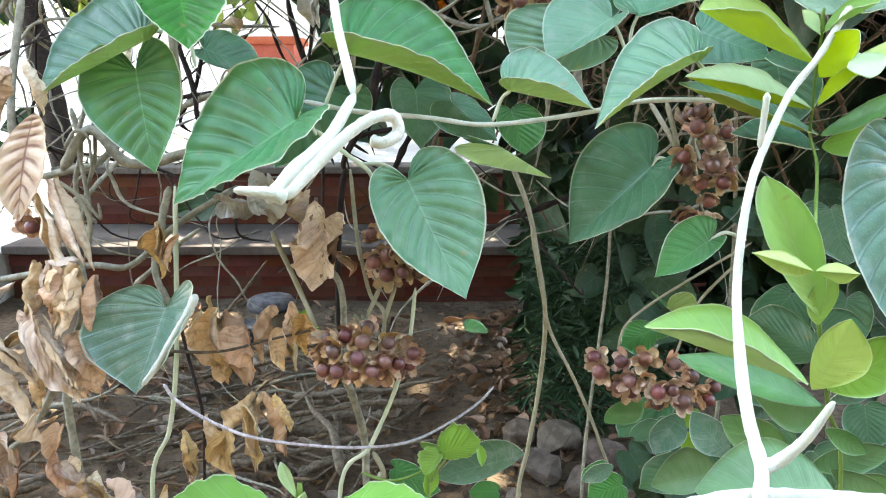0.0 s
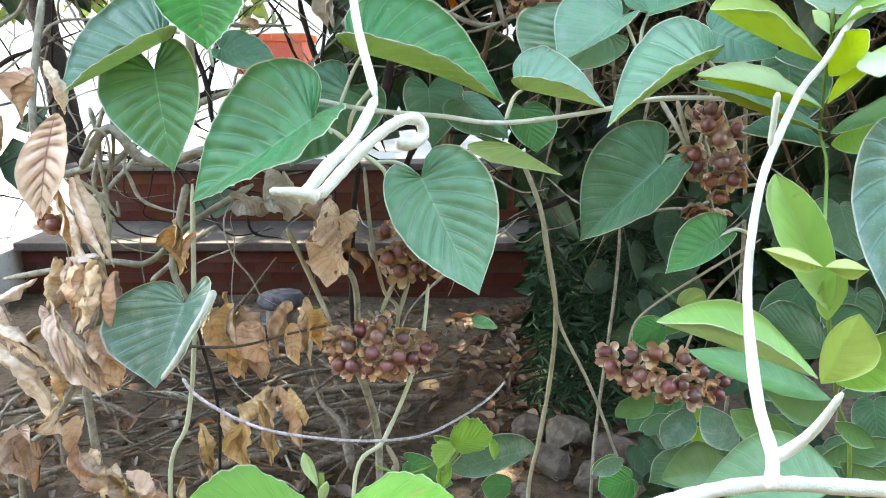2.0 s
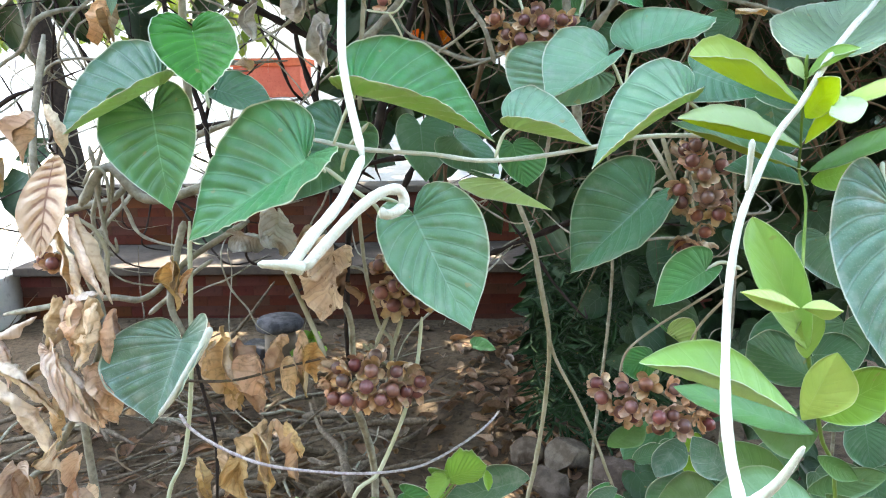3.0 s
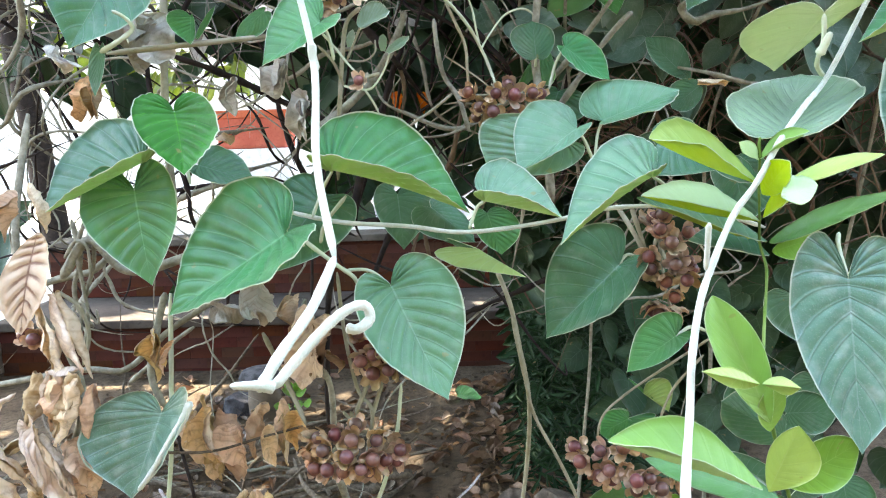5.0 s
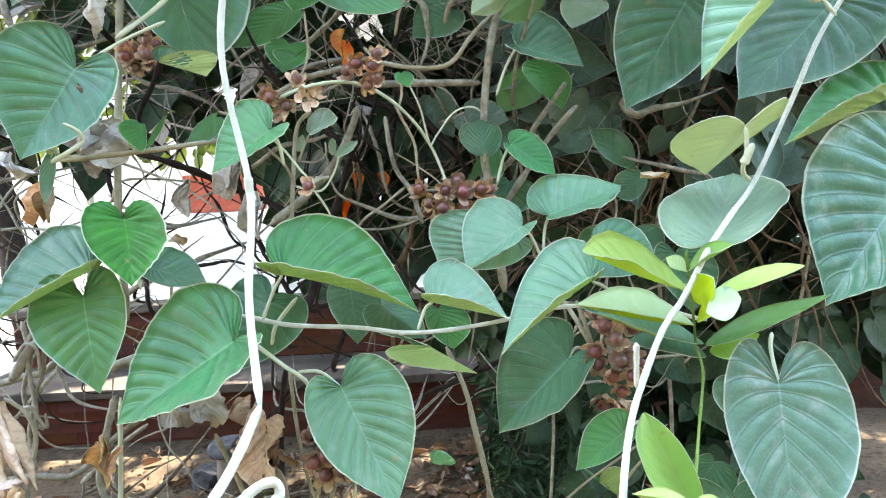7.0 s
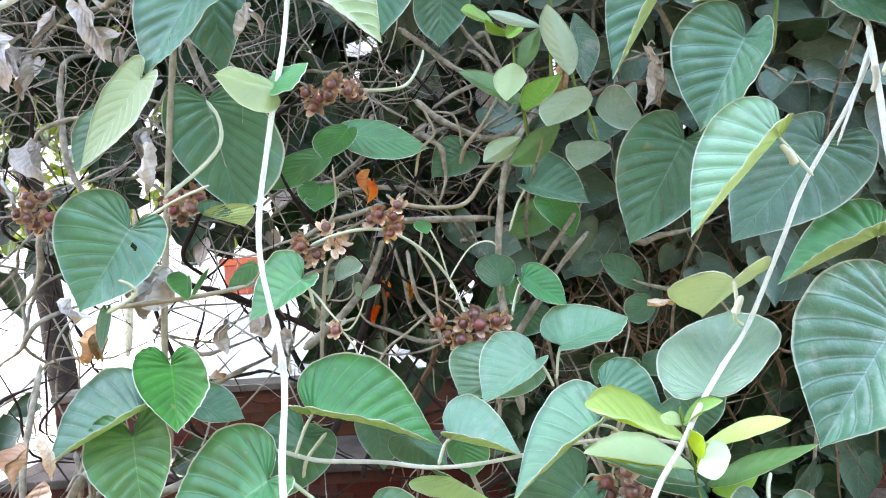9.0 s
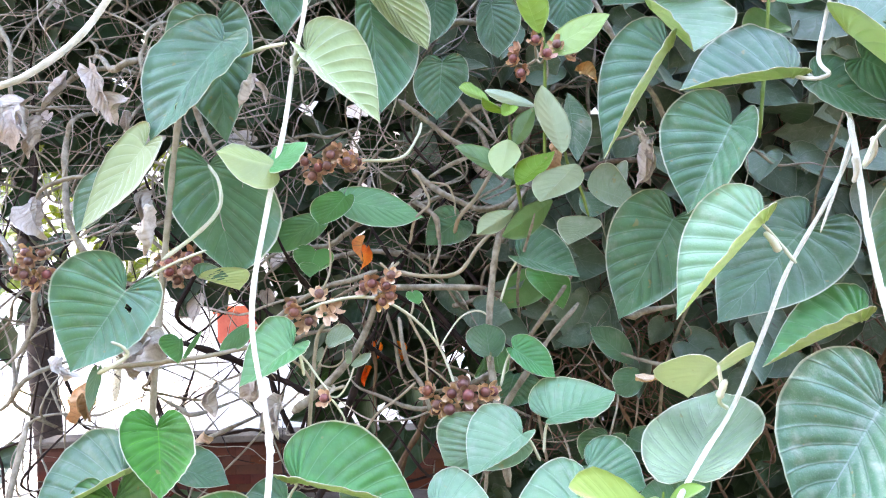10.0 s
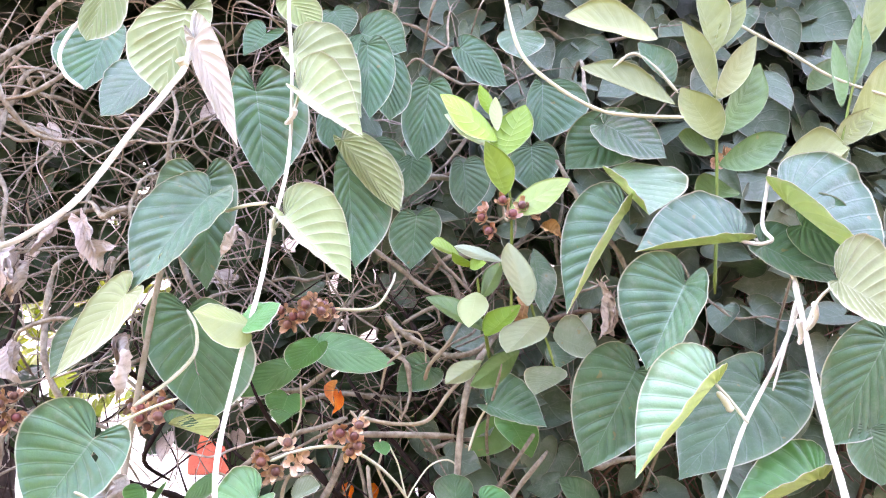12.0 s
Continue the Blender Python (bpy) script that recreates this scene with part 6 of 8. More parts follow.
hedge_vine = thing("creeper_vine", (0.4, 1.2, -0.55), "dense elephant creeper with dusty grey-green heart-shaped leaves", "creeper vine", "creeper vines of the hedge")
leaf(hedge_vine, (0.008, 0.970, 1.741), (0.023, 0.950, 1.560), (-0.015, 0.970, 1.703), (0.083, 0.970, 1.680), BLUE)
leaf(hedge_vine, (0.001, 0.950, 1.781), (0.097, 0.930, 1.647), (0.079, 0.950, 1.747), (0.022, 0.950, 1.721), DOWNY)
leaf(hedge_vine, (0.118, 1.260, 1.741), (0.104, 1.260, 1.627), (0.060, 1.260, 1.708), (0.170, 1.260, 1.714), BLUE)
leaf(hedge_vine, (-0.074, 1.220, 1.476), (-0.122, 1.220, 1.423), (-0.134, 1.220, 1.470), (-0.066, 1.220, 1.451), pucker=0.5)
leaf(hedge_vine, (-0.072, 1.250, 1.472), (0.073, 1.250, 1.436), (-0.030, 1.230, 1.421), (-0.029, 1.280, 1.502), pucker=0.5)
leaf(hedge_vine, (-0.134, 1.270, 1.437), (-0.238, 1.270, 1.379), (-0.206, 1.270, 1.439), (-0.153, 1.270, 1.395), pucker=0.5)
leaf(hedge_vine, (-0.140, 1.270, 1.379), (-0.156, 1.270, 1.333), (-0.184, 1.270, 1.381), (-0.105, 1.270, 1.362), pucker=0.5)
leaf(hedge_vine, (0.138, 1.270, 1.428), (0.073, 1.270, 1.383), (0.098, 1.270, 1.455), (0.155, 1.270, 1.394), BLUE)
blade = leaf(hedge_vine, (0.248, 1.200, 1.350), (0.353, 1.180, 1.309), (0.263, 1.170, 1.328), (0.303, 1.240, 1.409), BLUE)
tube("petiole", [(0.248, 1.200, 1.350), (0.228, 1.210, 1.318), (0.209, 1.200, 1.270)], 0.0022, 0.0026, STALK, blade)
leaf(hedge_vine, (0.288, 1.280, 1.339), (0.335, 1.280, 1.251), (0.267, 1.280, 1.312), (0.348, 1.280, 1.310), shape="oval")
leaf(hedge_vine, (0.287, 1.320, 1.335), (0.221, 1.320, 1.253), (0.235, 1.320, 1.314), (0.302, 1.320, 1.278), SHRUB, shape="oval", pucker=0.4)
blade = leaf(hedge_vine, (0.185, 1.190, 1.174), (0.179, 1.190, 1.231), (0.215, 1.190, 1.205), (0.143, 1.190, 1.205), BLUE)
tube("petiole", [(0.185, 1.190, 1.174), (0.186, 1.210, 1.163), (0.187, 1.210, 1.137)], 0.0022, 0.0026, STALK, blade)
blade = leaf(hedge_vine, (0.226, 1.160, 1.186), (0.298, 1.160, 1.133), (0.240, 1.140, 1.153), (0.271, 1.180, 1.200), pucker=1.35)
tube("petiole", [(0.226, 1.160, 1.186), (0.213, 1.170, 1.162), (0.201, 1.160, 1.122)], 0.0022, 0.0026, STALK, blade)
blade = leaf(hedge_vine, (0.278, 1.120, 1.070), (0.388, 1.100, 1.112), (0.335, 1.045, 1.082), (0.278, 1.170, 1.130), SILVER, pucker=0.7)
tube("petiole", [(0.278, 1.120, 1.070), (0.272, 1.130, 1.049), (0.266, 1.120, 1.013)], 0.0022, 0.0026, STALK, blade)
leaf(hedge_vine, (0.470, 1.300, 1.138), (0.390, 1.300, 1.213), (0.451, 1.300, 1.201), (0.411, 1.300, 1.164), BLUE, shape="oval")
leaf(hedge_vine, (0.468, 1.250, 1.124), (0.423, 1.250, 1.089), (0.425, 1.250, 1.131), (0.460, 1.250, 1.088), BLUE)
leaf(hedge_vine, (0.204, 1.250, 1.196), (0.186, 1.250, 1.144), (0.159, 1.250, 1.134), (0.223, 1.250, 1.142), pucker=1.35)
leaf(hedge_vine, (0.237, 1.300, 1.126), (0.213, 1.300, 1.062), (0.192, 1.300, 1.106), (0.291, 1.300, 1.092), BLUE)
leaf(hedge_vine, (-0.449, 1.030, 2.044), (-0.467, 1.010, 1.910), (-0.536, 1.030, 2.007), (-0.411, 1.030, 1.999), BLUE, curl=0.2)
tube("curled_margin", [(-0.477, 1.000, 2.047), (-0.497, 1.000, 2.026), (-0.514, 1.000, 1.978), (-0.500, 1.000, 1.936), (-0.465, 1.000, 1.907)], 0.0045, 0.003, FUZZ, hedge_vine, label="white rolled leaf margin")
leaf(hedge_vine, (-0.349, 0.980, 1.928), (-0.415, 0.970, 1.840), (-0.427, 1.010, 1.956), (-0.340, 0.950, 1.859), BLUE)
leaf(hedge_vine, (-0.186, 1.100, 1.949), (-0.154, 1.100, 1.742), (-0.235, 1.100, 1.917), (-0.083, 1.100, 1.914), BLUE, shape="deep")
leaf(hedge_vine, (0.033, 1.050, 2.017), (0.038, 1.050, 1.864), (0.012, 1.050, 1.958), (0.086, 1.050, 1.969), BLUE)
leaf(hedge_vine, (0.061, 1.100, 2.027), (0.072, 1.100, 1.883), (0.028, 1.100, 1.972), (0.114, 1.100, 1.959), BLUE)
leaf(hedge_vine, (0.150, 1.200, 2.010), (0.121, 1.200, 1.840), (0.092, 1.200, 1.953), (0.198, 1.200, 1.945), BLUE)
leaf(hedge_vine, (0.217, 1.200, 2.095), (0.313, 1.200, 2.005), (0.233, 1.200, 2.028), (0.272, 1.200, 2.107), BLUE)
leaf(hedge_vine, (0.396, 1.250, 2.032), (0.386, 1.250, 1.900), (0.356, 1.250, 1.979), (0.491, 1.250, 1.977), BLUE, curl=0.2)
leaf(hedge_vine, (0.543, 1.150, 1.886), (0.412, 1.150, 1.798), (0.454, 1.150, 1.912), (0.560, 1.150, 1.825), BLUE)
leaf(hedge_vine, (0.490, 1.120, 1.879), (0.605, 1.120, 1.807), (0.488, 1.090, 1.814), (0.568, 1.150, 1.916), BLUE)
leaf(hedge_vine, (0.110, 1.300, 1.886), (0.097, 1.300, 1.795), (0.067, 1.300, 1.847), (0.153, 1.300, 1.859), BLUE)
leaf(hedge_vine, (0.218, 1.250, 1.852), (0.227, 1.250, 1.742), (0.187, 1.250, 1.802), (0.275, 1.250, 1.826), BLUE)
leaf(hedge_vine, (0.364, 1.250, 1.888), (0.364, 1.250, 1.786), (0.314, 1.250, 1.850), (0.422, 1.250, 1.855), BLUE)
leaf(hedge_vine, (0.024, 1.300, 1.927), (0.036, 1.300, 1.822), (-0.001, 1.300, 1.888), (0.098, 1.300, 1.886), BLUE)
leaf(hedge_vine, (-0.051, 1.200, 1.974), (-0.055, 1.200, 1.868), (-0.085, 1.200, 1.924), (-0.004, 1.200, 1.948), BLUE)
leaf(hedge_vine, (0.001, 0.980, 1.792), (0.099, 0.970, 1.667), (0.078, 0.980, 1.770), (0.040, 0.980, 1.710), DOWNY)
leaf(hedge_vine, (0.319, 1.100, 2.067), (0.333, 1.100, 2.011), (0.285, 1.100, 2.049), (0.380, 1.100, 2.054), DUSTY, pucker=0.4)
leaf(hedge_vine, (0.569, 1.000, 1.994), (0.401, 1.000, 2.043), (0.492, 1.020, 2.078), (0.485, 0.980, 1.981), OLIVE, shape="oval", pucker=0.4)
leaf(hedge_vine, (0.625, 1.100, 1.910), (0.447, 1.100, 1.991), (0.545, 1.120, 2.003), (0.517, 1.080, 1.931), OLIVE, shape="oval", pucker=0.4)
leaf(hedge_vine, (0.624, 1.100, 1.952), (0.565, 1.100, 2.045), (0.630, 1.100, 2.013), (0.573, 1.100, 2.001), BLUE, shape="oval")
leaf(hedge_vine, (0.805, 1.100, 1.773), (0.950, 1.100, 1.814), (0.862, 1.080, 1.753), (0.899, 1.120, 1.855), OLIVE, shape="oval", pucker=0.4)
leaf(hedge_vine, (0.834, 1.120, 1.780), (0.953, 1.100, 1.814), (0.891, 1.120, 1.840), (0.898, 1.100, 1.766), OLIVE, pucker=0.3)
leaf(hedge_vine, (-0.197, 1.200, 2.134), (-0.242, 1.200, 2.081), (-0.234, 1.200, 2.161), (-0.161, 1.200, 2.133), BLUE)
leaf(hedge_vine, (-0.109, 1.000, 2.082), (-0.050, 1.000, 2.017), (-0.057, 1.000, 2.081), (-0.118, 1.000, 2.047), DOWNY)
leaf(hedge_vine, (0.017, 1.100, 2.071), (0.106, 1.100, 2.032), (0.017, 1.100, 2.021), (0.073, 1.100, 2.121), BLUE)
leaf(hedge_vine, (-0.054, 1.200, 2.186), (-0.017, 1.200, 2.131), (-0.078, 1.200, 2.159), (-0.005, 1.200, 2.186), BLUE)
leaf(hedge_vine, (-0.210, 0.780, 1.919), (-0.233, 0.760, 1.773), (-0.175, 0.780, 1.895), (-0.295, 0.780, 1.882), DOWNY)
leaf(hedge_vine, (-0.185, 0.750, 1.854), (-0.111, 0.730, 1.680), (-0.151, 0.750, 1.849), (-0.182, 0.750, 1.805), WHITE, label='very pale downy underside of a leaf')
leaf(hedge_vine, (-0.360, 0.850, 2.027), (-0.391, 0.850, 1.912), (-0.333, 0.850, 1.955), (-0.404, 0.850, 1.976), DOWNY)
tube("stem", [(-0.385, 0.660, 1.523), (-0.346, 0.670, 1.543), (-0.294, 0.690, 1.599), (-0.241, 0.710, 1.702), (-0.208, 0.730, 1.769), (-0.195, 0.750, 1.818), (-0.195, 0.770, 1.912)], 0.0042, 0.0044, FUZZ, hedge_vine, label="thick white downy stem")
tube("bud", [(-0.194, 0.750, 1.809), (-0.199, 0.745, 1.814), (-0.201, 0.740, 1.817)], 0.006, 0.007, STALK, hedge_vine)
tube("stem", [(0.295, 1.050, 2.135), (0.321, 1.050, 2.001), (0.381, 1.050, 1.930), (0.462, 1.050, 1.877), (0.535, 1.050, 1.864), (0.623, 1.060, 1.864)], 0.0038, 0.0035, STALK, hedge_vine)
tube("stem", [(0.812, 1.200, 2.148), (0.924, 1.200, 2.072), (1.012, 1.200, 2.011), (1.148, 1.200, 1.957)], 0.0035, 0.0035, STALK, hedge_vine)
tube("petiole", [(0.510, 1.100, 1.990), (0.552, 1.100, 2.020), (0.594, 1.100, 1.989), (0.633, 1.100, 1.934)], 0.003, 0.003, STALK, hedge_vine)
tube("stem", [(0.284, 1.300, 1.506), (0.255, 1.260, 1.465), (0.223, 1.230, 1.417), (0.201, 1.220, 1.337), (0.186, 1.220, 1.198), (0.196, 1.200, 1.078), (0.211, 1.200, 0.938)], 0.0055, 0.0075, BARK, hedge_vine, label="grey-brown climbing stem")
tube("stem", [(-0.030, 1.250, 1.304), (0.079, 1.240, 1.301), (0.185, 1.230, 1.296)], 0.006, 0.006, BARK, hedge_vine)
tube("stem", [(0.008, 1.200, 1.334), (0.070, 1.200, 1.321), (0.133, 1.200, 1.325), (0.177, 1.220, 1.377), (0.246, 1.250, 1.442)], 0.004, 0.004, STALK_DULL, hedge_vine)
tube("stem", [(-0.039, 1.150, 1.529), (0.037, 1.150, 1.531), (0.067, 1.200, 1.581), (0.075, 1.220, 1.612)], 0.003, 0.0025, STALK, hedge_vine)
tube("stem", [(-0.217, 1.050, 1.691), (-0.166, 1.000, 1.686), (-0.119, 0.950, 1.673)], 0.0035, 0.003, STALK, hedge_vine)

shrub = thing("shrub", (0.42, 0.72, -0.55), "fresh lime-green shrub with glossy oval paired leaves", "shrub")
tube("stem", [(0.312, 0.620, 0.865), (0.326, 0.640, 0.821), (0.350, 0.660, 0.752), (0.387, 0.700, 0.665), (0.423, 0.720, 0.539), (0.433, 0.720, -0.010), (0.443, 0.720, -0.580)], 0.0018, 0.0024, STALK_LIME, shrub)
tube("stem", [(0.323, 0.635, 0.837), (0.352, 0.700, 0.862), (0.392, 0.790, 0.895), (0.394, 0.815, 0.922), (0.387, 0.802, 0.952), (0.372, 0.772, 0.993), (0.359, 0.742, 1.020), (0.355, 0.736, 1.036)], 0.0017, 0.0014, STALK_LIME, shrub)
leaf(shrub, (0.326, 0.620, 0.787), (0.277, 0.640, 0.903), (0.314, 0.620, 0.865), (0.266, 0.620, 0.855), LIME, shape="oval", sag=0.05, pucker=0.4)
leaf(shrub, (0.326, 0.620, 0.779), (0.330, 0.620, 0.829), (0.338, 0.620, 0.807), (0.312, 0.620, 0.802), LIME, shape="oval", pucker=0.4)
leaf(shrub, (0.306, 0.600, 0.832), (0.248, 0.580, 0.852), (0.280, 0.600, 0.846), (0.284, 0.600, 0.832), [LEAF_TENDER, LEAF_LIME_PALE, LEAF_LIME_PALE], shape="oval", pucker=0.4)
leaf(shrub, (0.308, 0.600, 0.832), (0.332, 0.580, 0.835), (0.329, 0.600, 0.825), (0.323, 0.600, 0.837), [LEAF_TENDER, LEAF_LIME_PALE, LEAF_LIME_PALE], shape="oval", pucker=0.4)
leaf(shrub, (0.308, 0.590, 0.739), (0.169, 0.580, 0.792), (0.244, 0.620, 0.789), (0.215, 0.530, 0.789), [LEAF_LIME, LEAF_LIME_PALE, LEAF_LIME_PALE], shape="oval", pucker=0.4)
leaf(shrub, (0.327, 0.620, 0.720), (0.347, 0.610, 0.788), (0.369, 0.620, 0.744), (0.326, 0.620, 0.764), [LEAF_TENDER, LEAF_TENDER, LEAF_LIME_PALE], shape="oval", pucker=0.4)
leaf(shrub, (0.373, 0.680, 0.693), (0.444, 0.680, 0.739), (0.424, 0.680, 0.692), (0.396, 0.680, 0.744), LIME, shape="oval", pucker=0.4)
leaf(shrub, (0.370, 0.680, 0.676), (0.229, 0.680, 0.727), (0.307, 0.700, 0.712), (0.283, 0.660, 0.696), SHRUB, shape="oval", pucker=0.4)
leaf(shrub, (0.395, 0.720, 0.656), (0.322, 0.720, 0.668), (0.353, 0.720, 0.674), (0.363, 0.720, 0.630), SHRUB, shape="oval", pucker=0.4)
leaf(shrub, (0.365, 0.660, 0.662), (0.407, 0.660, 0.637), (0.383, 0.660, 0.639), (0.389, 0.660, 0.659), SHRUB, shape="oval", pucker=0.4)
leaf(shrub, (0.409, 0.720, 0.585), (0.471, 0.720, 0.560), (0.436, 0.720, 0.553), (0.445, 0.720, 0.579), SHRUB, shape="oval", pucker=0.4)
leaf(shrub, (0.371, 0.770, 0.994), (0.250, 0.760, 1.046), (0.298, 0.775, 1.063), (0.289, 0.705, 1.030), FOLDED, shape="oval", pucker=0.4, sag=-0.03, curl=0.15, teeth=0.02)
leaf(shrub, (0.386, 0.800, 0.950), (0.248, 0.781, 0.984), (0.323, 0.825, 0.995), (0.316, 0.765, 0.974), [LEAF_LIME_PALE, LEAF_GOLD, LEAF_LIME_PALE], shape="oval", pucker=0.4, sag=-0.03, curl=0.1, teeth=0.02)
leaf(shrub, (0.358, 0.742, 1.020), (0.324, 0.710, 1.040), (0.333, 0.715, 1.030), (0.349, 0.730, 1.038), LIME_PALE, shape="oval", pucker=0.4)
leaf(shrub, (0.358, 0.740, 1.022), (0.401, 0.728, 1.049), (0.371, 0.710, 1.036), (0.378, 0.740, 1.049), LIME, shape="oval", pucker=0.4)
leaf(shrub, (0.377, 0.775, 0.982), (0.361, 0.682, 1.021), (0.366, 0.695, 0.993), (0.361, 0.735, 1.017), GOLD, shape="oval", pucker=0.4, curl=0.1)
leaf(shrub, (0.388, 0.795, 0.954), (0.387, 0.700, 0.997), (0.378, 0.720, 0.976), (0.389, 0.760, 0.992), GOLD, shape="oval", pucker=0.4, curl=0.1)
# Added pale blade for a neighbour's curled tip; its bright lighting is in the colour.
leaf(shrub, (0.348, 0.668, 0.990), (0.391, 0.686, 0.998), (0.367, 0.660, 0.985), (0.391, 0.730, 1.010), LIME_PALE, shape="oval", pucker=0.4, curl=-0.1)
leaf(shrub, (0.384, 0.770, 0.985), (0.473, 0.720, 1.024), (0.429, 0.728, 1.002), (0.441, 0.758, 1.016), FOLDED, shape="oval", pucker=0.4)
leaf(shrub, (0.407, 0.820, 0.922), (0.515, 0.745, 0.988), (0.446, 0.775, 0.938), (0.454, 0.800, 0.959), [LEAF_SHRUB, LEAF_GOLD, LEAF_LIME_PALE], shape="oval", pucker=0.4)
leaf(shrub, (0.405, 0.820, 0.923), (0.256, 0.830, 0.977), (0.335, 0.860, 0.969), (0.311, 0.775, 0.950), FOLDED_GREY, shape="oval", pucker=0.4, sag=-0.03)
leaf(shrub, (0.408, 0.820, 0.907), (0.327, 0.860, 0.921), (0.379, 0.880, 0.929), (0.362, 0.820, 0.910), BLUE, shape="oval", pucker=0.4)
leaf(shrub, (0.418, 0.880, 0.991), (0.365, 0.880, 1.004), (0.398, 0.900, 1.015), (0.384, 0.860, 0.986), BLUE, shape="oval", pucker=0.4)
leaf(shrub, (0.420, 0.840, 0.907), (0.482, 0.840, 0.926), (0.455, 0.840, 0.898), (0.445, 0.840, 0.929), LIME, shape="oval", pucker=0.4)
leaf(shrub, (0.374, 0.700, 0.672), (0.299, 0.700, 0.697), (0.337, 0.710, 0.698), (0.328, 0.690, 0.679), DUSTY, shape="oval", pucker=0.2)
leaf(shrub, (0.387, 0.700, 0.670), (0.435, 0.700, 0.687), (0.415, 0.700, 0.671), (0.407, 0.700, 0.688), DUSTY, shape="oval", pucker=0.2)
leaf(shrub, (0.400, 0.780, 0.555), (0.314, 0.780, 0.614), (0.370, 0.780, 0.607), (0.340, 0.780, 0.571), SHRUB, shape="oval", pucker=0.4)
leaf(shrub, (0.357, 0.620, 0.624), (0.227, 0.600, 0.634), (0.298, 0.650, 0.651), (0.281, 0.590, 0.611), SHRUB, shape="oval", sag=0.04, pucker=0.4)
leaf(shrub, (0.430, 0.800, 0.540), (0.525, 0.800, 0.561), (0.483, 0.800, 0.533), (0.472, 0.800, 0.573), SHRUB, shape="oval", pucker=0.4)
leaf(shrub, (0.438, 0.760, 0.532), (0.511, 0.760, 0.543), (0.477, 0.760, 0.521), (0.465, 0.760, 0.560), SHRUB, shape="oval", pucker=0.4)
leaf(shrub, (0.376, 0.900, 0.496), (0.324, 0.900, 0.560), (0.365, 0.900, 0.542), (0.330, 0.900, 0.512), DUSTY, shape="oval", pucker=0.3)
leaf(shrub, (0.367, 0.900, 0.470), (0.278, 0.900, 0.452), (0.319, 0.910, 0.507), (0.324, 0.890, 0.446), SHRUB, shape="oval", pucker=0.4)
leaf(shrub, (0.325, 0.950, 0.532), (0.293, 0.950, 0.471), (0.287, 0.950, 0.514), (0.333, 0.950, 0.493), DUSTY, shape="oval", pucker=0.3)
leaf(shrub, (0.234, 1.000, 0.492), (0.286, 1.000, 0.527), (0.280, 1.000, 0.497), (0.245, 1.000, 0.524), SHRUB, shape="oval", pucker=0.4)
leaf(shrub, (0.277, 1.000, 0.470), (0.313, 1.000, 0.497), (0.308, 1.000, 0.470), (0.284, 1.000, 0.493), BLUE)
leaf(shrub, (0.255, 1.020, 0.411), (0.208, 1.020, 0.384), (0.224, 1.020, 0.413), (0.239, 1.020, 0.386), DUSTY, shape="oval", pucker=0.3)
leaf(shrub, (0.292, 1.000, 0.635), (0.251, 1.000, 0.613), (0.263, 1.000, 0.648), (0.286, 1.000, 0.600), pucker=1.35)
leaf(shrub, (0.545, 1.050, 0.581), (0.447, 1.050, 0.639), (0.508, 1.050, 0.648), (0.482, 1.070, 0.572), BLUE, pucker=0.4)
leaf(shrub, (0.549, 1.050, 0.617), (0.626, 1.050, 0.617), (0.590, 1.050, 0.581), (0.574, 1.050, 0.652), BLUE, pucker=0.4)
tube("bud", [(0.358, 0.740, 1.022), (0.355, 0.736, 1.036), (0.355, 0.734, 1.044)], 0.0024, 0.0012, STALK_LIME, shrub)

upper_sapling = thing("shrub", (0.27, 1.15, -0.55), "fresh lime-green shrub with glossy oval paired leaves", "shrub")
tube("stem", [(0.27, 1.13, 1.42), (0.25, 1.30, 1.28), (0.30, 1.50, 1.05), (0.36, 1.62, 0.6), (0.33, 1.66, 0.0), (0.35, 1.64, -0.58)], 0.0026, 0.005, BARK, upper_sapling)
tube("stem", [(0.291, 1.130, 1.507), (0.298, 1.120, 1.676), (0.296, 1.120, 1.755), (0.277, 1.110, 1.831)], 0.003, 0.0025, STALK_LIME, upper_sapling)
tube("stem", [(0.256, 1.200, 1.425), (0.236, 1.150, 1.543), (0.233, 1.150, 1.585)], 0.0035, 0.003, STALK_LIME, upper_sapling)
leaf(upper_sapling, (0.281, 1.100, 1.804), (0.334, 1.100, 1.913), (0.265, 1.110, 1.871), (0.337, 1.080, 1.850), SPROUT, shape="oval", pucker=0.4)
leaf(upper_sapling, (0.276, 1.100, 1.839), (0.168, 1.060, 1.917), (0.212, 1.060, 1.848), (0.236, 1.100, 1.919), SPROUT, shape="oval", pucker=0.4)
leaf(upper_sapling, (0.288, 1.100, 1.731), (0.251, 1.080, 1.831), (0.254, 1.090, 1.772), (0.302, 1.080, 1.783), LIME, shape="oval", pucker=0.4)
leaf(upper_sapling, (0.291, 1.100, 1.694), (0.407, 1.080, 1.752), (0.342, 1.100, 1.756), (0.352, 1.070, 1.695), LIME, shape="oval", pucker=0.4)
leaf(upper_sapling, (0.267, 1.100, 1.891), (0.246, 1.100, 1.957), (0.245, 1.100, 1.921), (0.271, 1.100, 1.927), SPROUT, shape="oval", pucker=0.4)
leaf(upper_sapling, (0.269, 1.120, 1.833), (0.177, 1.120, 1.904), (0.215, 1.110, 1.856), (0.235, 1.130, 1.902), LIME_PALE, shape="oval", pucker=0.4)
leaf(upper_sapling, (0.276, 1.090, 1.855), (0.275, 1.090, 1.926), (0.262, 1.090, 1.893), (0.288, 1.090, 1.892), LIME_PALE, shape="oval", pucker=0.4)
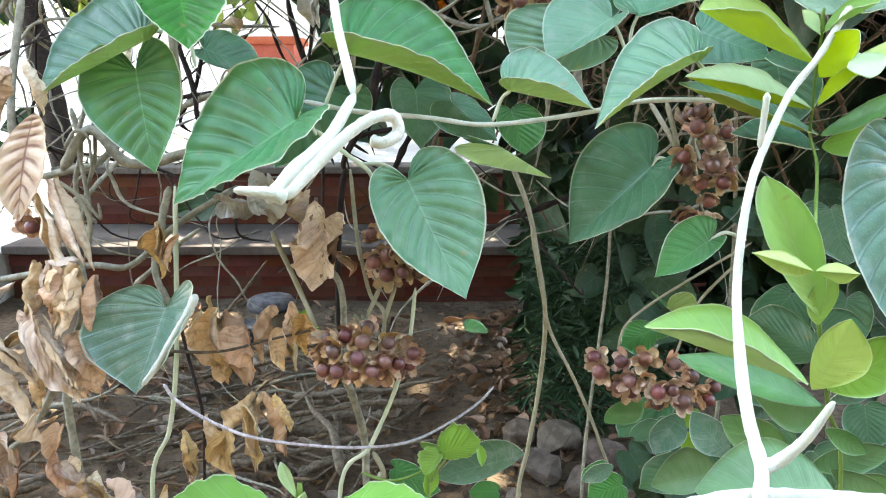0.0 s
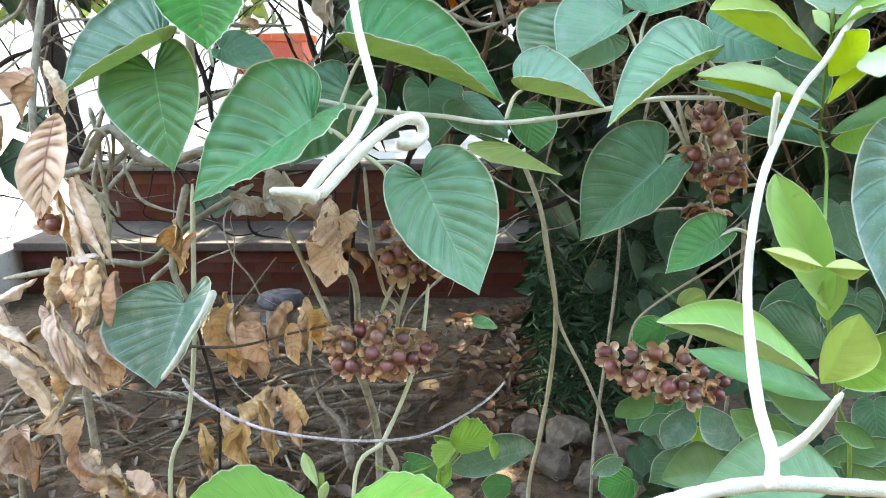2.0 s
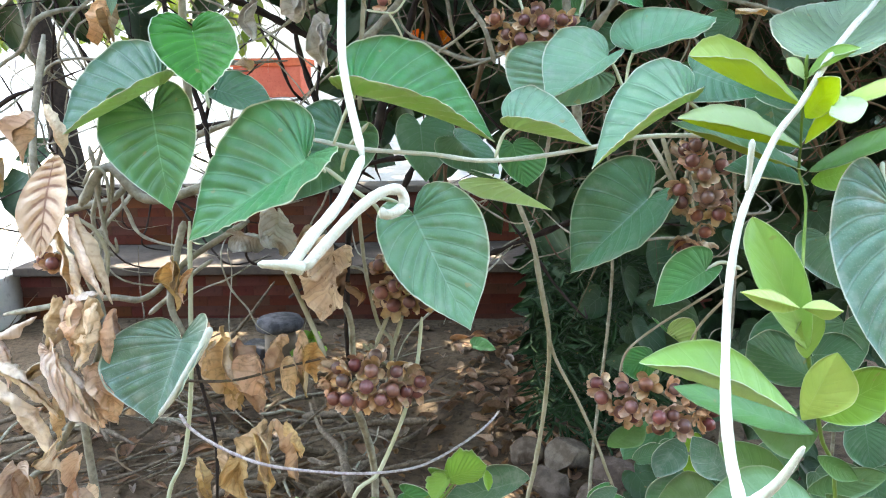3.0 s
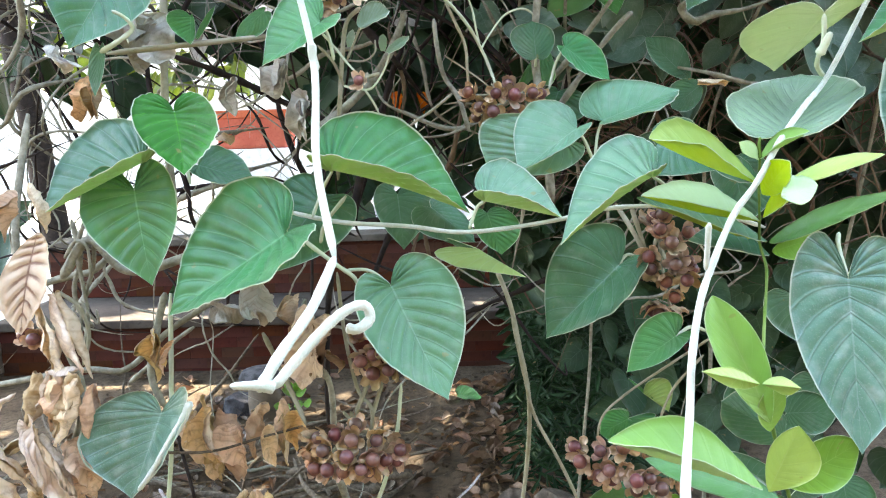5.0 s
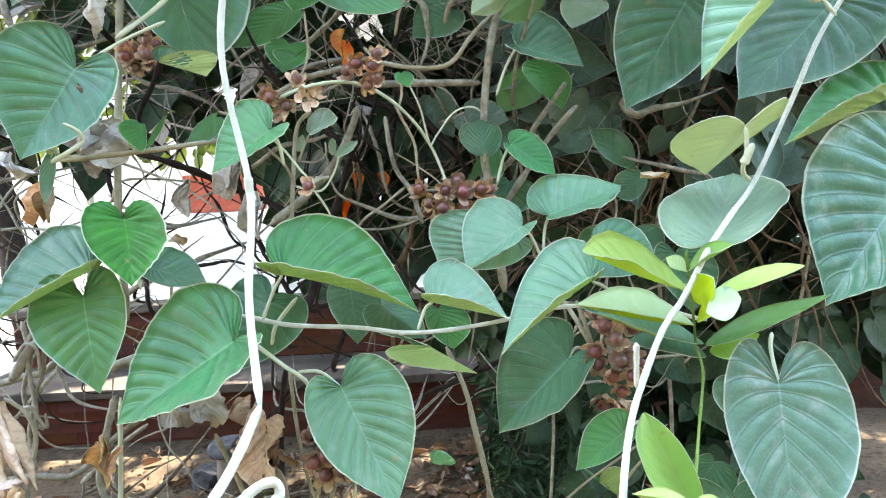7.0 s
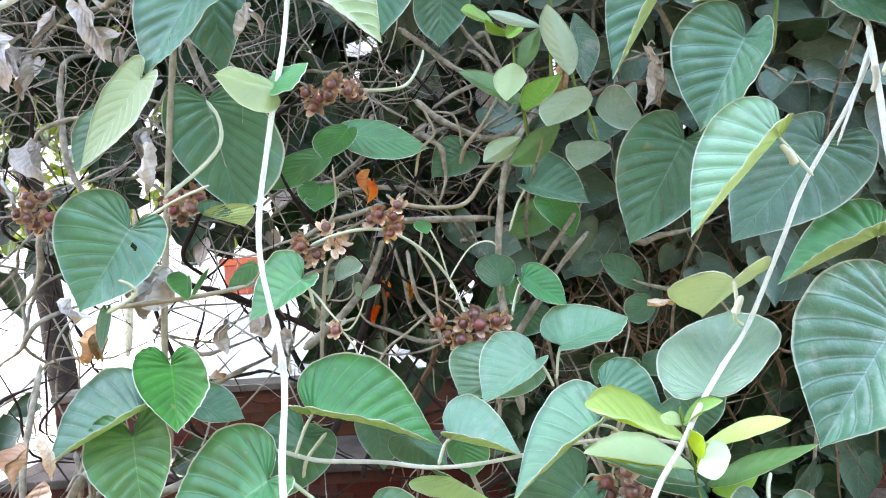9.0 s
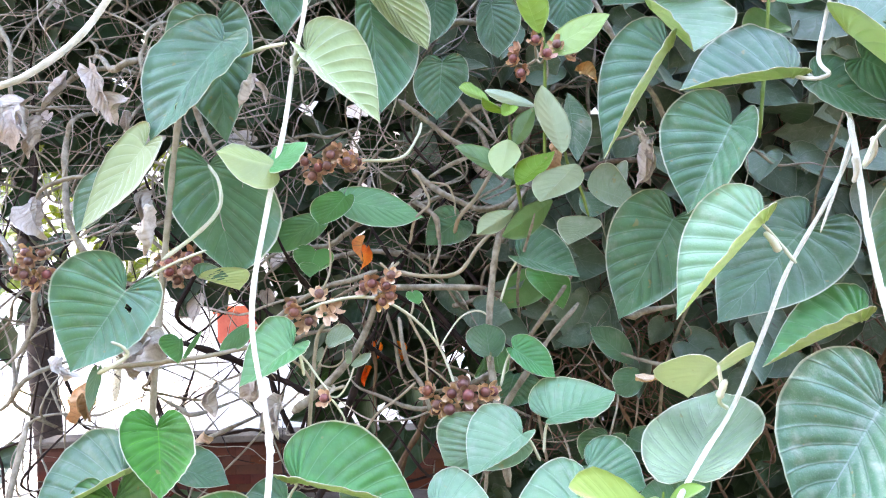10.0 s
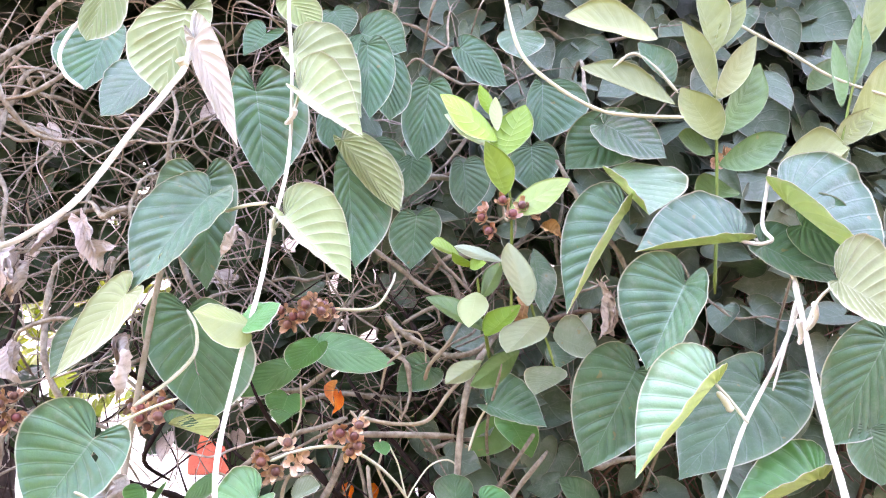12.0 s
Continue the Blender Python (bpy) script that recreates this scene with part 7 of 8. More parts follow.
leaf(upper_sapling, (0.198, 1.120, 1.620), (0.145, 1.100, 1.640), (0.166, 1.108, 1.626), (0.172, 1.132, 1.663), LIME, shape="oval", pucker=0.4)
leaf(upper_sapling, (0.232, 1.130, 1.600), (0.185, 1.110, 1.625), (0.193, 1.118, 1.604), (0.217, 1.142, 1.620), SPROUT, shape="oval", pucker=0.4)
leaf(upper_sapling, (0.277, 1.110, 1.605), (0.188, 1.090, 1.630), (0.223, 1.098, 1.610), (0.234, 1.122, 1.642), PALE_SAPLING, shape="oval", pucker=0.4)
leaf(upper_sapling, (0.218, 1.110, 1.593), (0.246, 1.090, 1.600), (0.232, 1.098, 1.588), (0.226, 1.122, 1.612), SPROUT, shape="oval", pucker=0.4)
leaf(upper_sapling, (0.240, 1.150, 1.546), (0.279, 1.130, 1.610), (0.271, 1.138, 1.566), (0.251, 1.162, 1.594), SHRUB, shape="oval", pucker=0.4)
leaf(upper_sapling, (0.319, 1.110, 1.521), (0.287, 1.090, 1.636), (0.276, 1.098, 1.589), (0.343, 1.122, 1.580), PALE_SAPLING, shape="oval", pucker=0.4)
leaf(upper_sapling, (0.343, 1.160, 1.642), (0.351, 1.140, 1.512), (0.331, 1.148, 1.570), (0.380, 1.172, 1.584), DUSTY, shape="oval", pucker=0.4)
leaf(upper_sapling, (0.347, 1.130, 1.506), (0.278, 1.110, 1.438), (0.271, 1.118, 1.480), (0.349, 1.142, 1.472), PALE_SAPLING, shape="oval", pucker=0.4)
leaf(upper_sapling, (0.253, 1.150, 1.480), (0.135, 1.130, 1.544), (0.187, 1.138, 1.504), (0.203, 1.162, 1.548), SHRUB, shape="oval", pucker=0.4)
leaf(upper_sapling, (0.228, 1.120, 1.551), (0.211, 1.100, 1.483), (0.191, 1.108, 1.522), (0.245, 1.132, 1.525), LIME_PALE, shape="oval", pucker=0.4)
leaf(upper_sapling, (0.243, 1.130, 1.471), (0.307, 1.110, 1.525), (0.287, 1.118, 1.490), (0.250, 1.142, 1.510), BASAL, shape="oval", pucker=0.4)
leaf(upper_sapling, (0.376, 1.190, 1.478), (0.461, 1.170, 1.434), (0.407, 1.178, 1.437), (0.420, 1.202, 1.512), SAGE, shape="oval", pucker=0.4)
leaf(upper_sapling, (0.419, 1.210, 1.501), (0.447, 1.190, 1.475), (0.423, 1.198, 1.482), (0.456, 1.222, 1.518), SAGE, shape="oval", pucker=0.4)
leaf(upper_sapling, (0.374, 1.220, 1.470), (0.386, 1.200, 1.418), (0.363, 1.208, 1.438), (0.433, 1.232, 1.451), DUSTY, shape="oval", pucker=0.4)
leaf(upper_sapling, (0.372, 1.180, 1.418), (0.331, 1.160, 1.366), (0.314, 1.168, 1.408), (0.390, 1.192, 1.400), SAGE, shape="oval", pucker=0.4)
leaf(upper_sapling, (0.236, 1.150, 1.429), (0.168, 1.130, 1.387), (0.182, 1.138, 1.422), (0.209, 1.162, 1.400), PALE_SAPLING, shape="oval", pucker=0.4)
leaf(upper_sapling, (0.309, 1.170, 1.448), (0.213, 1.150, 1.384), (0.253, 1.158, 1.436), (0.265, 1.182, 1.391), SHRUB, shape="oval", pucker=0.4)
tube("stem", [(0.027, 1.300, 1.681), (0.080, 1.300, 1.639), (0.127, 1.300, 1.599), (0.175, 1.300, 1.571), (0.213, 1.330, 1.548)], 0.0055, 0.0045, BARK, hedge_vine)
tube("stem", [(0.134, 1.330, 1.712), (0.167, 1.330, 1.660), (0.198, 1.330, 1.627), (0.230, 1.330, 1.591)], 0.0045, 0.0035, STICK_PALE, hedge_vine)
tube("stem", [(0.198, 1.340, 1.676), (0.211, 1.340, 1.638), (0.226, 1.340, 1.594)], 0.0035, 0.003, STICK_PALE, hedge_vine)
tube("stem", [(0.211, 1.240, 1.528), (0.178, 1.240, 1.474), (0.141, 1.240, 1.432), (0.130, 1.260, 1.404)], 0.0038, 0.0042, STALK_DULL, hedge_vine)
tube("stem", [(0.051, 1.290, 1.536), (0.093, 1.290, 1.498), (0.135, 1.290, 1.473), (0.183, 1.290, 1.453), (0.233, 1.290, 1.461), (0.275, 1.290, 1.491), (0.306, 1.330, 1.507)], 0.0065, 0.0055, BARK, hedge_vine)
tube("stem", [(0.083, 1.320, 1.524), (0.133, 1.320, 1.552), (0.183, 1.320, 1.569)], 0.004, 0.004, STICK_PALE, hedge_vine)
tube("stem", [(0.087, 1.220, 1.498), (0.120, 1.220, 1.490), (0.131, 1.220, 1.463), (0.133, 1.220, 1.434)], 0.0022, 0.0018, STALK_DULL, hedge_vine)
tube("stem", [(0.058, 1.250, 1.525), (0.073, 1.250, 1.496), (0.084, 1.250, 1.461), (0.056, 1.250, 1.433), (0.044, 1.250, 1.385)], 0.0028, 0.003, STALK_DULL, hedge_vine)
tube("stem", [(0.192, 1.270, 1.468), (0.225, 1.270, 1.481), (0.260, 1.270, 1.495), (0.292, 1.270, 1.486)], 0.0022, 0.002, BARK, hedge_vine)
tube("stem", [(0.374, 1.270, 1.515), (0.434, 1.270, 1.533), (0.480, 1.270, 1.536), (0.529, 1.300, 1.535)], 0.0055, 0.005, STICK, hedge_vine)
tube("stem", [(0.443, 1.260, 1.573), (0.478, 1.260, 1.583), (0.511, 1.260, 1.598)], 0.003, 0.002, STICK_PALE, hedge_vine)
tube("stem", [(0.471, 1.280, 1.600), (0.505, 1.280, 1.587), (0.548, 1.280, 1.592)], 0.0026, 0.002, BARK, hedge_vine)
tube("stem", [(0.481, 1.200, 1.556), (0.478, 1.200, 1.579), (0.486, 1.200, 1.594), (0.493, 1.200, 1.586)], 0.0015, 0.0013, STALK, hedge_vine)
tube("stem", [(0.333, 1.160, 1.536), (0.339, 1.160, 1.506), (0.358, 1.160, 1.465), (0.370, 1.160, 1.415)], 0.0028, 0.0026, STALK_LIME, upper_sapling)

top_sapling = thing("shrub", (0.6, 1.15, -0.55), "fresh lime-green shrub with glossy oval paired leaves", "shrub")
tube("stem", [(0.60, 1.15, 1.45), (0.62, 1.34, 1.30), (0.58, 1.52, 1.02), (0.64, 1.62, 0.5), (0.62, 1.64, -0.58)], 0.0026, 0.005, BARK, top_sapling)
tube("stem", [(0.679, 1.150, 1.545), (0.705, 1.150, 1.735), (0.715, 1.140, 1.861), (0.724, 1.130, 2.029)], 0.0035, 0.0025, STALK_LIME, top_sapling)
leaf(top_sapling, (0.708, 1.120, 1.843), (0.648, 1.120, 1.956), (0.721, 1.120, 1.912), (0.643, 1.120, 1.883), OLIVE, shape="oval", pucker=0.4)
leaf(top_sapling, (0.713, 1.120, 1.936), (0.665, 1.120, 2.103), (0.719, 1.120, 2.036), (0.676, 1.120, 2.011), OLIVE, shape="oval", pucker=0.4)
leaf(top_sapling, (0.716, 1.120, 1.930), (0.815, 1.120, 2.070), (0.780, 1.120, 1.972), (0.745, 1.120, 2.010), OLIVE, shape="oval", pucker=0.4)
leaf(top_sapling, (0.727, 1.140, 1.861), (0.823, 1.140, 2.018), (0.816, 1.140, 1.920), (0.758, 1.140, 1.958), SHRUB, shape="oval", pucker=0.4)
leaf(top_sapling, (0.720, 1.120, 2.023), (0.706, 1.120, 2.178), (0.764, 1.120, 2.125), (0.699, 1.120, 2.113), OLIVE, shape="oval", pucker=0.4)
leaf(top_sapling, (0.725, 1.120, 2.036), (0.802, 1.120, 2.151), (0.783, 1.120, 2.086), (0.751, 1.120, 2.112), OLIVE, shape="oval", pucker=0.4)
leaf(top_sapling, (0.721, 1.160, 1.806), (0.866, 1.160, 1.867), (0.803, 1.160, 1.796), (0.795, 1.160, 1.868), SHRUB, shape="oval", pucker=0.4)
leaf(top_sapling, (0.713, 1.160, 1.833), (0.647, 1.160, 1.870), (0.676, 1.160, 1.882), (0.676, 1.160, 1.828), SHRUB, shape="oval", pucker=0.4)
leaf(top_sapling, (0.754, 1.200, 1.775), (0.682, 1.200, 1.752), (0.699, 1.200, 1.800), (0.763, 1.200, 1.751), SHRUB, shape="oval", pucker=0.4)

far_sapling = thing("shrub", (1.0, 1.2, -0.55), "fresh lime-green shrub with glossy oval paired leaves", "shrub")
tube("stem", [(0.86, 1.2, 1.6), (0.88, 1.38, 1.42), (0.94, 1.54, 1.05), (0.91, 1.64, 0.4), (0.95, 1.64, -0.58)], 0.0026, 0.005, BARK, far_sapling)
tube("stem", [(0.955, 1.200, 1.688), (1.002, 1.200, 1.870), (1.091, 1.200, 2.117)], 0.0035, 0.0025, STALK_LIME, far_sapling)
leaf(far_sapling, (1.016, 1.200, 1.882), (1.180, 1.200, 2.062), (1.129, 1.200, 1.918), (1.087, 1.200, 2.023), OLIVE, shape="oval", pucker=0.4)
leaf(far_sapling, (1.014, 1.200, 1.946), (1.021, 1.200, 2.104), (1.039, 1.200, 2.024), (1.000, 1.200, 2.011), SHRUB, shape="oval", pucker=0.4)
leaf(far_sapling, (1.046, 1.200, 1.997), (1.087, 1.200, 2.165), (1.096, 1.200, 2.076), (1.041, 1.200, 2.077), SHRUB, shape="oval", pucker=0.4)
leaf(far_sapling, (1.084, 1.200, 2.077), (1.131, 1.200, 2.242), (1.148, 1.200, 2.158), (1.092, 1.200, 2.158), OLIVE, shape="oval", pucker=0.4)
leaf(far_sapling, (0.982, 1.200, 1.857), (1.080, 1.200, 1.945), (1.051, 1.200, 1.881), (1.009, 1.200, 1.914), OLIVE, shape="oval", pucker=0.4)
leaf(far_sapling, (0.977, 1.250, 2.011), (1.066, 1.250, 2.092), (1.037, 1.250, 2.030), (0.998, 1.250, 2.065), SHRUB, shape="oval", pucker=0.4)

dry_spray = thing("dry_branch", (-0.45, 1.0, -0.55), "withered creeper branch with curled brown hanging leaves", "dry branch")
leaf(dry_spray, (-0.517, 0.950, 0.942), (-0.545, 0.930, 0.806), (-0.563, 0.930, 0.873), (-0.490, 0.930, 0.887), VEINED, shape="oval", sag=0.05, pucker=1.8, curl=0.12, name='dry_leaf', thick=0.001)
dead_leaf(dry_spray, (-0.545, 0.960, 0.999), (-0.573, 0.960, 0.928), 0.035, mats=PALE_DRY, fold=0.5)
rolled_leaf(dry_spray, (-0.525, 0.960, 1.006), (-0.512, 0.960, 0.941), 0.016, mats=PALE_DRY)
rolled_leaf(dry_spray, (-0.519, 0.930, 0.839), (-0.501, 0.930, 0.728), 0.018, mats=PALE_DRY)
rolled_leaf(dry_spray, (-0.501, 0.935, 0.858), (-0.473, 0.935, 0.749), 0.016, mats=PALE_DRY)
rolled_leaf(dry_spray, (-0.497, 0.940, 0.861), (-0.462, 0.940, 0.743), 0.016, mats=PALE_DRY)
rolled_leaf(dry_spray, (-0.513, 0.930, 0.754), (-0.556, 0.930, 0.672), 0.019, mats=PALE_DRY)
rolled_leaf(dry_spray, (-0.500, 0.920, 0.752), (-0.512, 0.920, 0.677), 0.023)
rolled_leaf(dry_spray, (-0.470, 0.915, 0.744), (-0.502, 0.915, 0.658), 0.024)
rolled_leaf(dry_spray, (-0.452, 0.920, 0.736), (-0.469, 0.920, 0.659), 0.017)
rolled_leaf(dry_spray, (-0.512, 0.930, 0.751), (-0.470, 0.930, 0.754), 0.013, mats=PALE_DRY)
dead_leaf(dry_spray, (-0.535, 0.920, 0.679), (-0.491, 0.920, 0.556), 0.043, mats=PALE_DRY, fold=0.8)
rolled_leaf(dry_spray, (-0.527, 0.920, 0.671), (-0.491, 0.920, 0.580), 0.018, mats=PALE_DRY)
rolled_leaf(dry_spray, (-0.542, 0.930, 0.625), (-0.554, 0.930, 0.545), 0.017)
rolled_leaf(dry_spray, (-0.506, 0.940, 0.648), (-0.491, 0.940, 0.556), 0.023)
rolled_leaf(dry_spray, (-0.489, 0.940, 0.645), (-0.475, 0.940, 0.560), 0.025)
rolled_leaf(dry_spray, (-0.625, 0.920, 0.693), (-0.561, 0.920, 0.730), 0.012, mats=PALE_DRY)
rolled_leaf(dry_spray, (-0.602, 0.930, 0.629), (-0.551, 0.930, 0.659), 0.014, mats=PALE_DRY)
rolled_leaf(dry_spray, (-0.626, 0.920, 0.672), (-0.548, 0.920, 0.581), 0.023, mats=PALE_DRY, bend=0.1)
rolled_leaf(dry_spray, (-0.631, 0.920, 0.639), (-0.564, 0.920, 0.524), 0.020, mats=PALE_DRY, bend=0.1)
rolled_leaf(dry_spray, (-0.619, 0.920, 0.711), (-0.607, 0.920, 0.629), 0.017, mats=PALE_DRY)
dead_leaf(dry_spray, (-0.580, 0.940, 0.506), (-0.539, 0.940, 0.531), 0.029)
dead_leaf(dry_spray, (-0.570, 0.940, 0.530), (-0.561, 0.940, 0.490), 0.024)
dead_leaf(dry_spray, (-0.629, 0.930, 0.497), (-0.621, 0.930, 0.425), 0.037, mats=PALE_DRY, fold=0.6)
dead_leaf(dry_spray, (-0.662, 0.930, 0.457), (-0.654, 0.930, 0.409), 0.029)
dead_leaf(dry_spray, (-0.541, 0.930, 0.476), (-0.510, 0.930, 0.406), 0.036, fold=0.6)
dead_leaf(dry_spray, (-0.500, 0.950, 0.435), (-0.467, 0.950, 0.389), 0.033)
rolled_leaf(dry_spray, (-0.530, 0.950, 0.462), (-0.533, 0.950, 0.397), 0.019)
dead_leaf(dry_spray, (-0.649, 0.930, 0.557), (-0.650, 0.930, 0.486), 0.021, mats=PALE_DRY)
rolled_leaf(dry_spray, (-0.609, 0.950, 0.475), (-0.628, 0.950, 0.391), 0.016)
dead_leaf(dry_spray, (-0.591, 0.950, 0.938), (-0.594, 0.950, 0.890), 0.025)
dead_leaf(dry_spray, (-0.194, 1.030, 0.832), (-0.192, 1.030, 0.775), 0.055)
dead_leaf(dry_spray, (-0.168, 1.030, 0.791), (-0.192, 1.030, 0.692), 0.075, mats=[DEAD_PALE, LITTER, DEAD_PALE], fold=0.5)
dead_leaf(dry_spray, (-0.311, 1.030, 0.816), (-0.252, 1.030, 0.804), 0.047, mats=GREY_DRY, fold=0.5)
dead_leaf(dry_spray, (-0.249, 1.030, 0.844), (-0.246, 1.030, 0.775), 0.064, mats=GREY_DRY, fold=0.4)
dead_leaf(dry_spray, (-0.395, 1.000, 0.795), (-0.386, 1.000, 0.729), 0.042, mats=PALE_DRY)
dead_leaf(dry_spray, (-0.366, 1.000, 0.770), (-0.385, 1.000, 0.721), 0.024)
rolled_leaf(dry_spray, (-0.363, 1.080, 0.656), (-0.341, 1.080, 0.519), 0.029)
rolled_leaf(dry_spray, (-0.334, 1.080, 0.637), (-0.310, 1.080, 0.517), 0.030)
rolled_leaf(dry_spray, (-0.266, 1.080, 0.644), (-0.292, 1.080, 0.551), 0.024)
rolled_leaf(dry_spray, (-0.232, 1.070, 0.649), (-0.243, 1.070, 0.568), 0.022)
rolled_leaf(dry_spray, (-0.279, 1.000, 0.538), (-0.329, 1.000, 0.449), 0.023)
rolled_leaf(dry_spray, (-0.270, 1.000, 0.538), (-0.287, 1.000, 0.416), 0.022)
rolled_leaf(dry_spray, (-0.262, 1.000, 0.536), (-0.241, 1.000, 0.437), 0.020)
rolled_leaf(dry_spray, (-0.249, 1.000, 0.535), (-0.227, 1.000, 0.479), 0.017)
rolled_leaf(dry_spray, (-0.349, 1.000, 0.503), (-0.351, 1.000, 0.408), 0.016)
dead_leaf(dry_spray, (-0.375, 1.080, 0.628), (-0.353, 1.080, 0.521), 0.054, fold=0.6)
dead_leaf(dry_spray, (-0.231, 1.080, 0.627), (-0.238, 1.080, 0.538), 0.039)
dead_leaf(dry_spray, (-0.380, 1.000, 0.454), (-0.381, 1.000, 0.382), 0.023)
dead_leaf(dry_spray, (-0.153, 1.050, 0.741), (-0.138, 1.050, 0.699), 0.036)
dead_leaf(dry_spray, (-0.417, 1.000, 0.383), (-0.417, 1.000, 0.344), 0.035)
dead_leaf(dry_spray, (-0.369, 1.000, 0.393), (-0.364, 1.000, 0.345), 0.026)
dead_leaf(dry_spray, (-0.536, 1.100, 1.196), (-0.535, 1.100, 1.162), 0.067, mats=GREY_DRY)
dead_leaf(dry_spray, (-0.398, 1.100, 1.240), (-0.400, 1.100, 1.170), 0.067, mats=GREY_DRY, fold=0.4)
dead_leaf(dry_spray, (-0.483, 1.100, 1.143), (-0.505, 1.100, 1.093), 0.063)
dead_leaf(dry_spray, (-0.211, 1.100, 1.163), (-0.218, 1.100, 1.121), 0.059, mats=GREY_DRY)
dead_leaf(dry_spray, (-0.284, 1.100, 1.153), (-0.288, 1.100, 1.094), 0.050, mats=GREY_DRY)
dead_leaf(dry_spray, (-0.172, 1.100, 1.115), (-0.180, 1.100, 1.060), 0.048, mats=GREY_DRY)
dead_leaf(dry_spray, (-0.303, 1.100, 1.069), (-0.292, 1.100, 1.047), 0.034, mats=PALE_DRY)
dead_leaf(dry_spray, (-0.539, 1.200, 1.725), (-0.522, 1.200, 1.642), 0.073, mats=GREY_DRY)
dead_leaf(dry_spray, (-0.666, 1.200, 1.663), (-0.669, 1.200, 1.571), 0.065, mats=GREY_DRY)
dead_leaf(dry_spray, (-0.469, 1.200, 1.641), (-0.474, 1.200, 1.592), 0.038, mats=GREY_DRY)
dead_leaf(dry_spray, (-0.635, 1.200, 1.485), (-0.649, 1.200, 1.433), 0.065, mats=GREY_DRY)
dead_leaf(dry_spray, (-0.430, 1.200, 1.489), (-0.435, 1.200, 1.426), 0.042, mats=GREY_DRY)
dead_leaf(dry_spray, (-0.254, 1.250, 1.732), (-0.232, 1.250, 1.669), 0.043, mats=GREY_DRY)
dead_leaf(dry_spray, (-0.452, 1.150, 1.658), (-0.476, 1.150, 1.612), 0.060, mats=GREY_DRY)
dead_leaf(dry_spray, (-0.612, 1.150, 1.623), (-0.628, 1.150, 1.557), 0.060, mats=GREY_DRY)
dead_leaf(dry_spray, (-0.504, 1.120, 1.703), (-0.467, 1.120, 1.607), 0.043, mats=GREY_DRY, fold=0.5)
dead_leaf(dry_spray, (-0.613, 1.100, 1.643), (-0.625, 1.100, 1.552), 0.059, mats=GREY_DRY, fold=0.4)
dead_leaf(dry_spray, (-0.608, 1.120, 1.468), (-0.578, 1.120, 1.396), 0.043, mats=GREY_DRY, fold=0.5)
rolled_leaf(dry_spray, (-0.396, 1.120, 1.459), (-0.405, 1.120, 1.371), 0.025, mats=GREY_DRY)
dead_leaf(dry_spray, (-0.641, 1.100, 1.414), (-0.631, 1.100, 1.346), 0.038, mats=GREY_DRY)
rolled_leaf(dry_spray, (-0.544, 1.120, 1.703), (-0.595, 1.120, 1.638), 0.019, mats=GREY_DRY)
rolled_leaf(dry_spray, (-0.213, 1.120, 1.685), (-0.240, 1.120, 1.627), 0.023, mats=GREY_DRY)
dead_leaf(dry_spray, (-0.213, 1.100, 1.168), (-0.219, 1.100, 1.113), 0.046, mats=GREY_DRY, fold=0.4)
dead_leaf(dry_spray, (-0.178, 1.100, 1.127), (-0.190, 1.100, 1.048), 0.038, mats=GREY_DRY, fold=0.5)
dead_leaf(dry_spray, (-0.408, 1.100, 1.245), (-0.425, 1.100, 1.158), 0.076, mats=GREY_DRY, fold=0.3)
rolled_leaf(dry_spray, (-0.498, 1.100, 1.158), (-0.516, 1.100, 1.091), 0.030)
rolled_leaf(dry_spray, (0.329, 1.200, 1.572), (0.309, 1.200, 1.484), 0.027)
dead_leaf(dry_spray, (0.475, 1.200, 1.573), (0.474, 1.200, 1.472), 0.060, mats=GREY_DRY, fold=1.2)
dead_leaf(dry_spray, (0.495, 1.200, 1.557), (0.496, 1.200, 1.476), 0.042, mats=GREY_DRY)
dead_leaf(dry_spray, (0.449, 1.180, 1.129), (0.491, 1.180, 1.132), 0.041)
dead_leaf(dry_spray, (0.369, 1.200, 1.702), (0.410, 1.200, 1.668), 0.042)
dead_leaf(dry_spray, (-0.347, 1.050, 0.646), (-0.329, 1.030, 0.565), 0.05, fold=0.6)
dead_leaf(dry_spray, (-0.311, 1.050, 0.623), (-0.287, 1.040, 0.553), 0.052, fold=0.5)
dead_leaf(dry_spray, (-0.253, 1.050, 0.618), (-0.247, 1.040, 0.555), 0.034, fold=0.6)
dead_leaf(dry_spray, (-0.216, 1.060, 0.636), (-0.212, 1.050, 0.571), 0.036, fold=0.6)
dead_leaf(dry_spray, (-0.370, 1.060, 0.636), (-0.365, 1.050, 0.578), 0.036, fold=0.8)
dead_leaf(dry_spray, (-0.395, 1.000, 0.786), (-0.399, 1.000, 0.709), 0.034, fold=0.9)
rolled_leaf(dry_spray, (-0.546, 0.930, 0.463), (-0.501, 0.930, 0.407), 0.032)
rolled_leaf(dry_spray, (-0.496, 0.920, 0.446), (-0.478, 0.920, 0.379), 0.03)
rolled_leaf(dry_spray, (-0.462, 0.910, 0.447), (-0.412, 0.910, 0.396), 0.028)
rolled_leaf(dry_spray, (-0.380, 0.990, 0.481), (-0.383, 0.990, 0.398), 0.02)
rolled_leaf(dry_spray, (-0.532, 0.930, 0.756), (-0.556, 0.930, 0.678), 0.024)
rolled_leaf(dry_spray, (-0.502, 0.930, 0.744), (-0.506, 0.930, 0.670), 0.034)
rolled_leaf(dry_spray, (-0.468, 0.920, 0.750), (-0.505, 0.920, 0.665), 0.03)
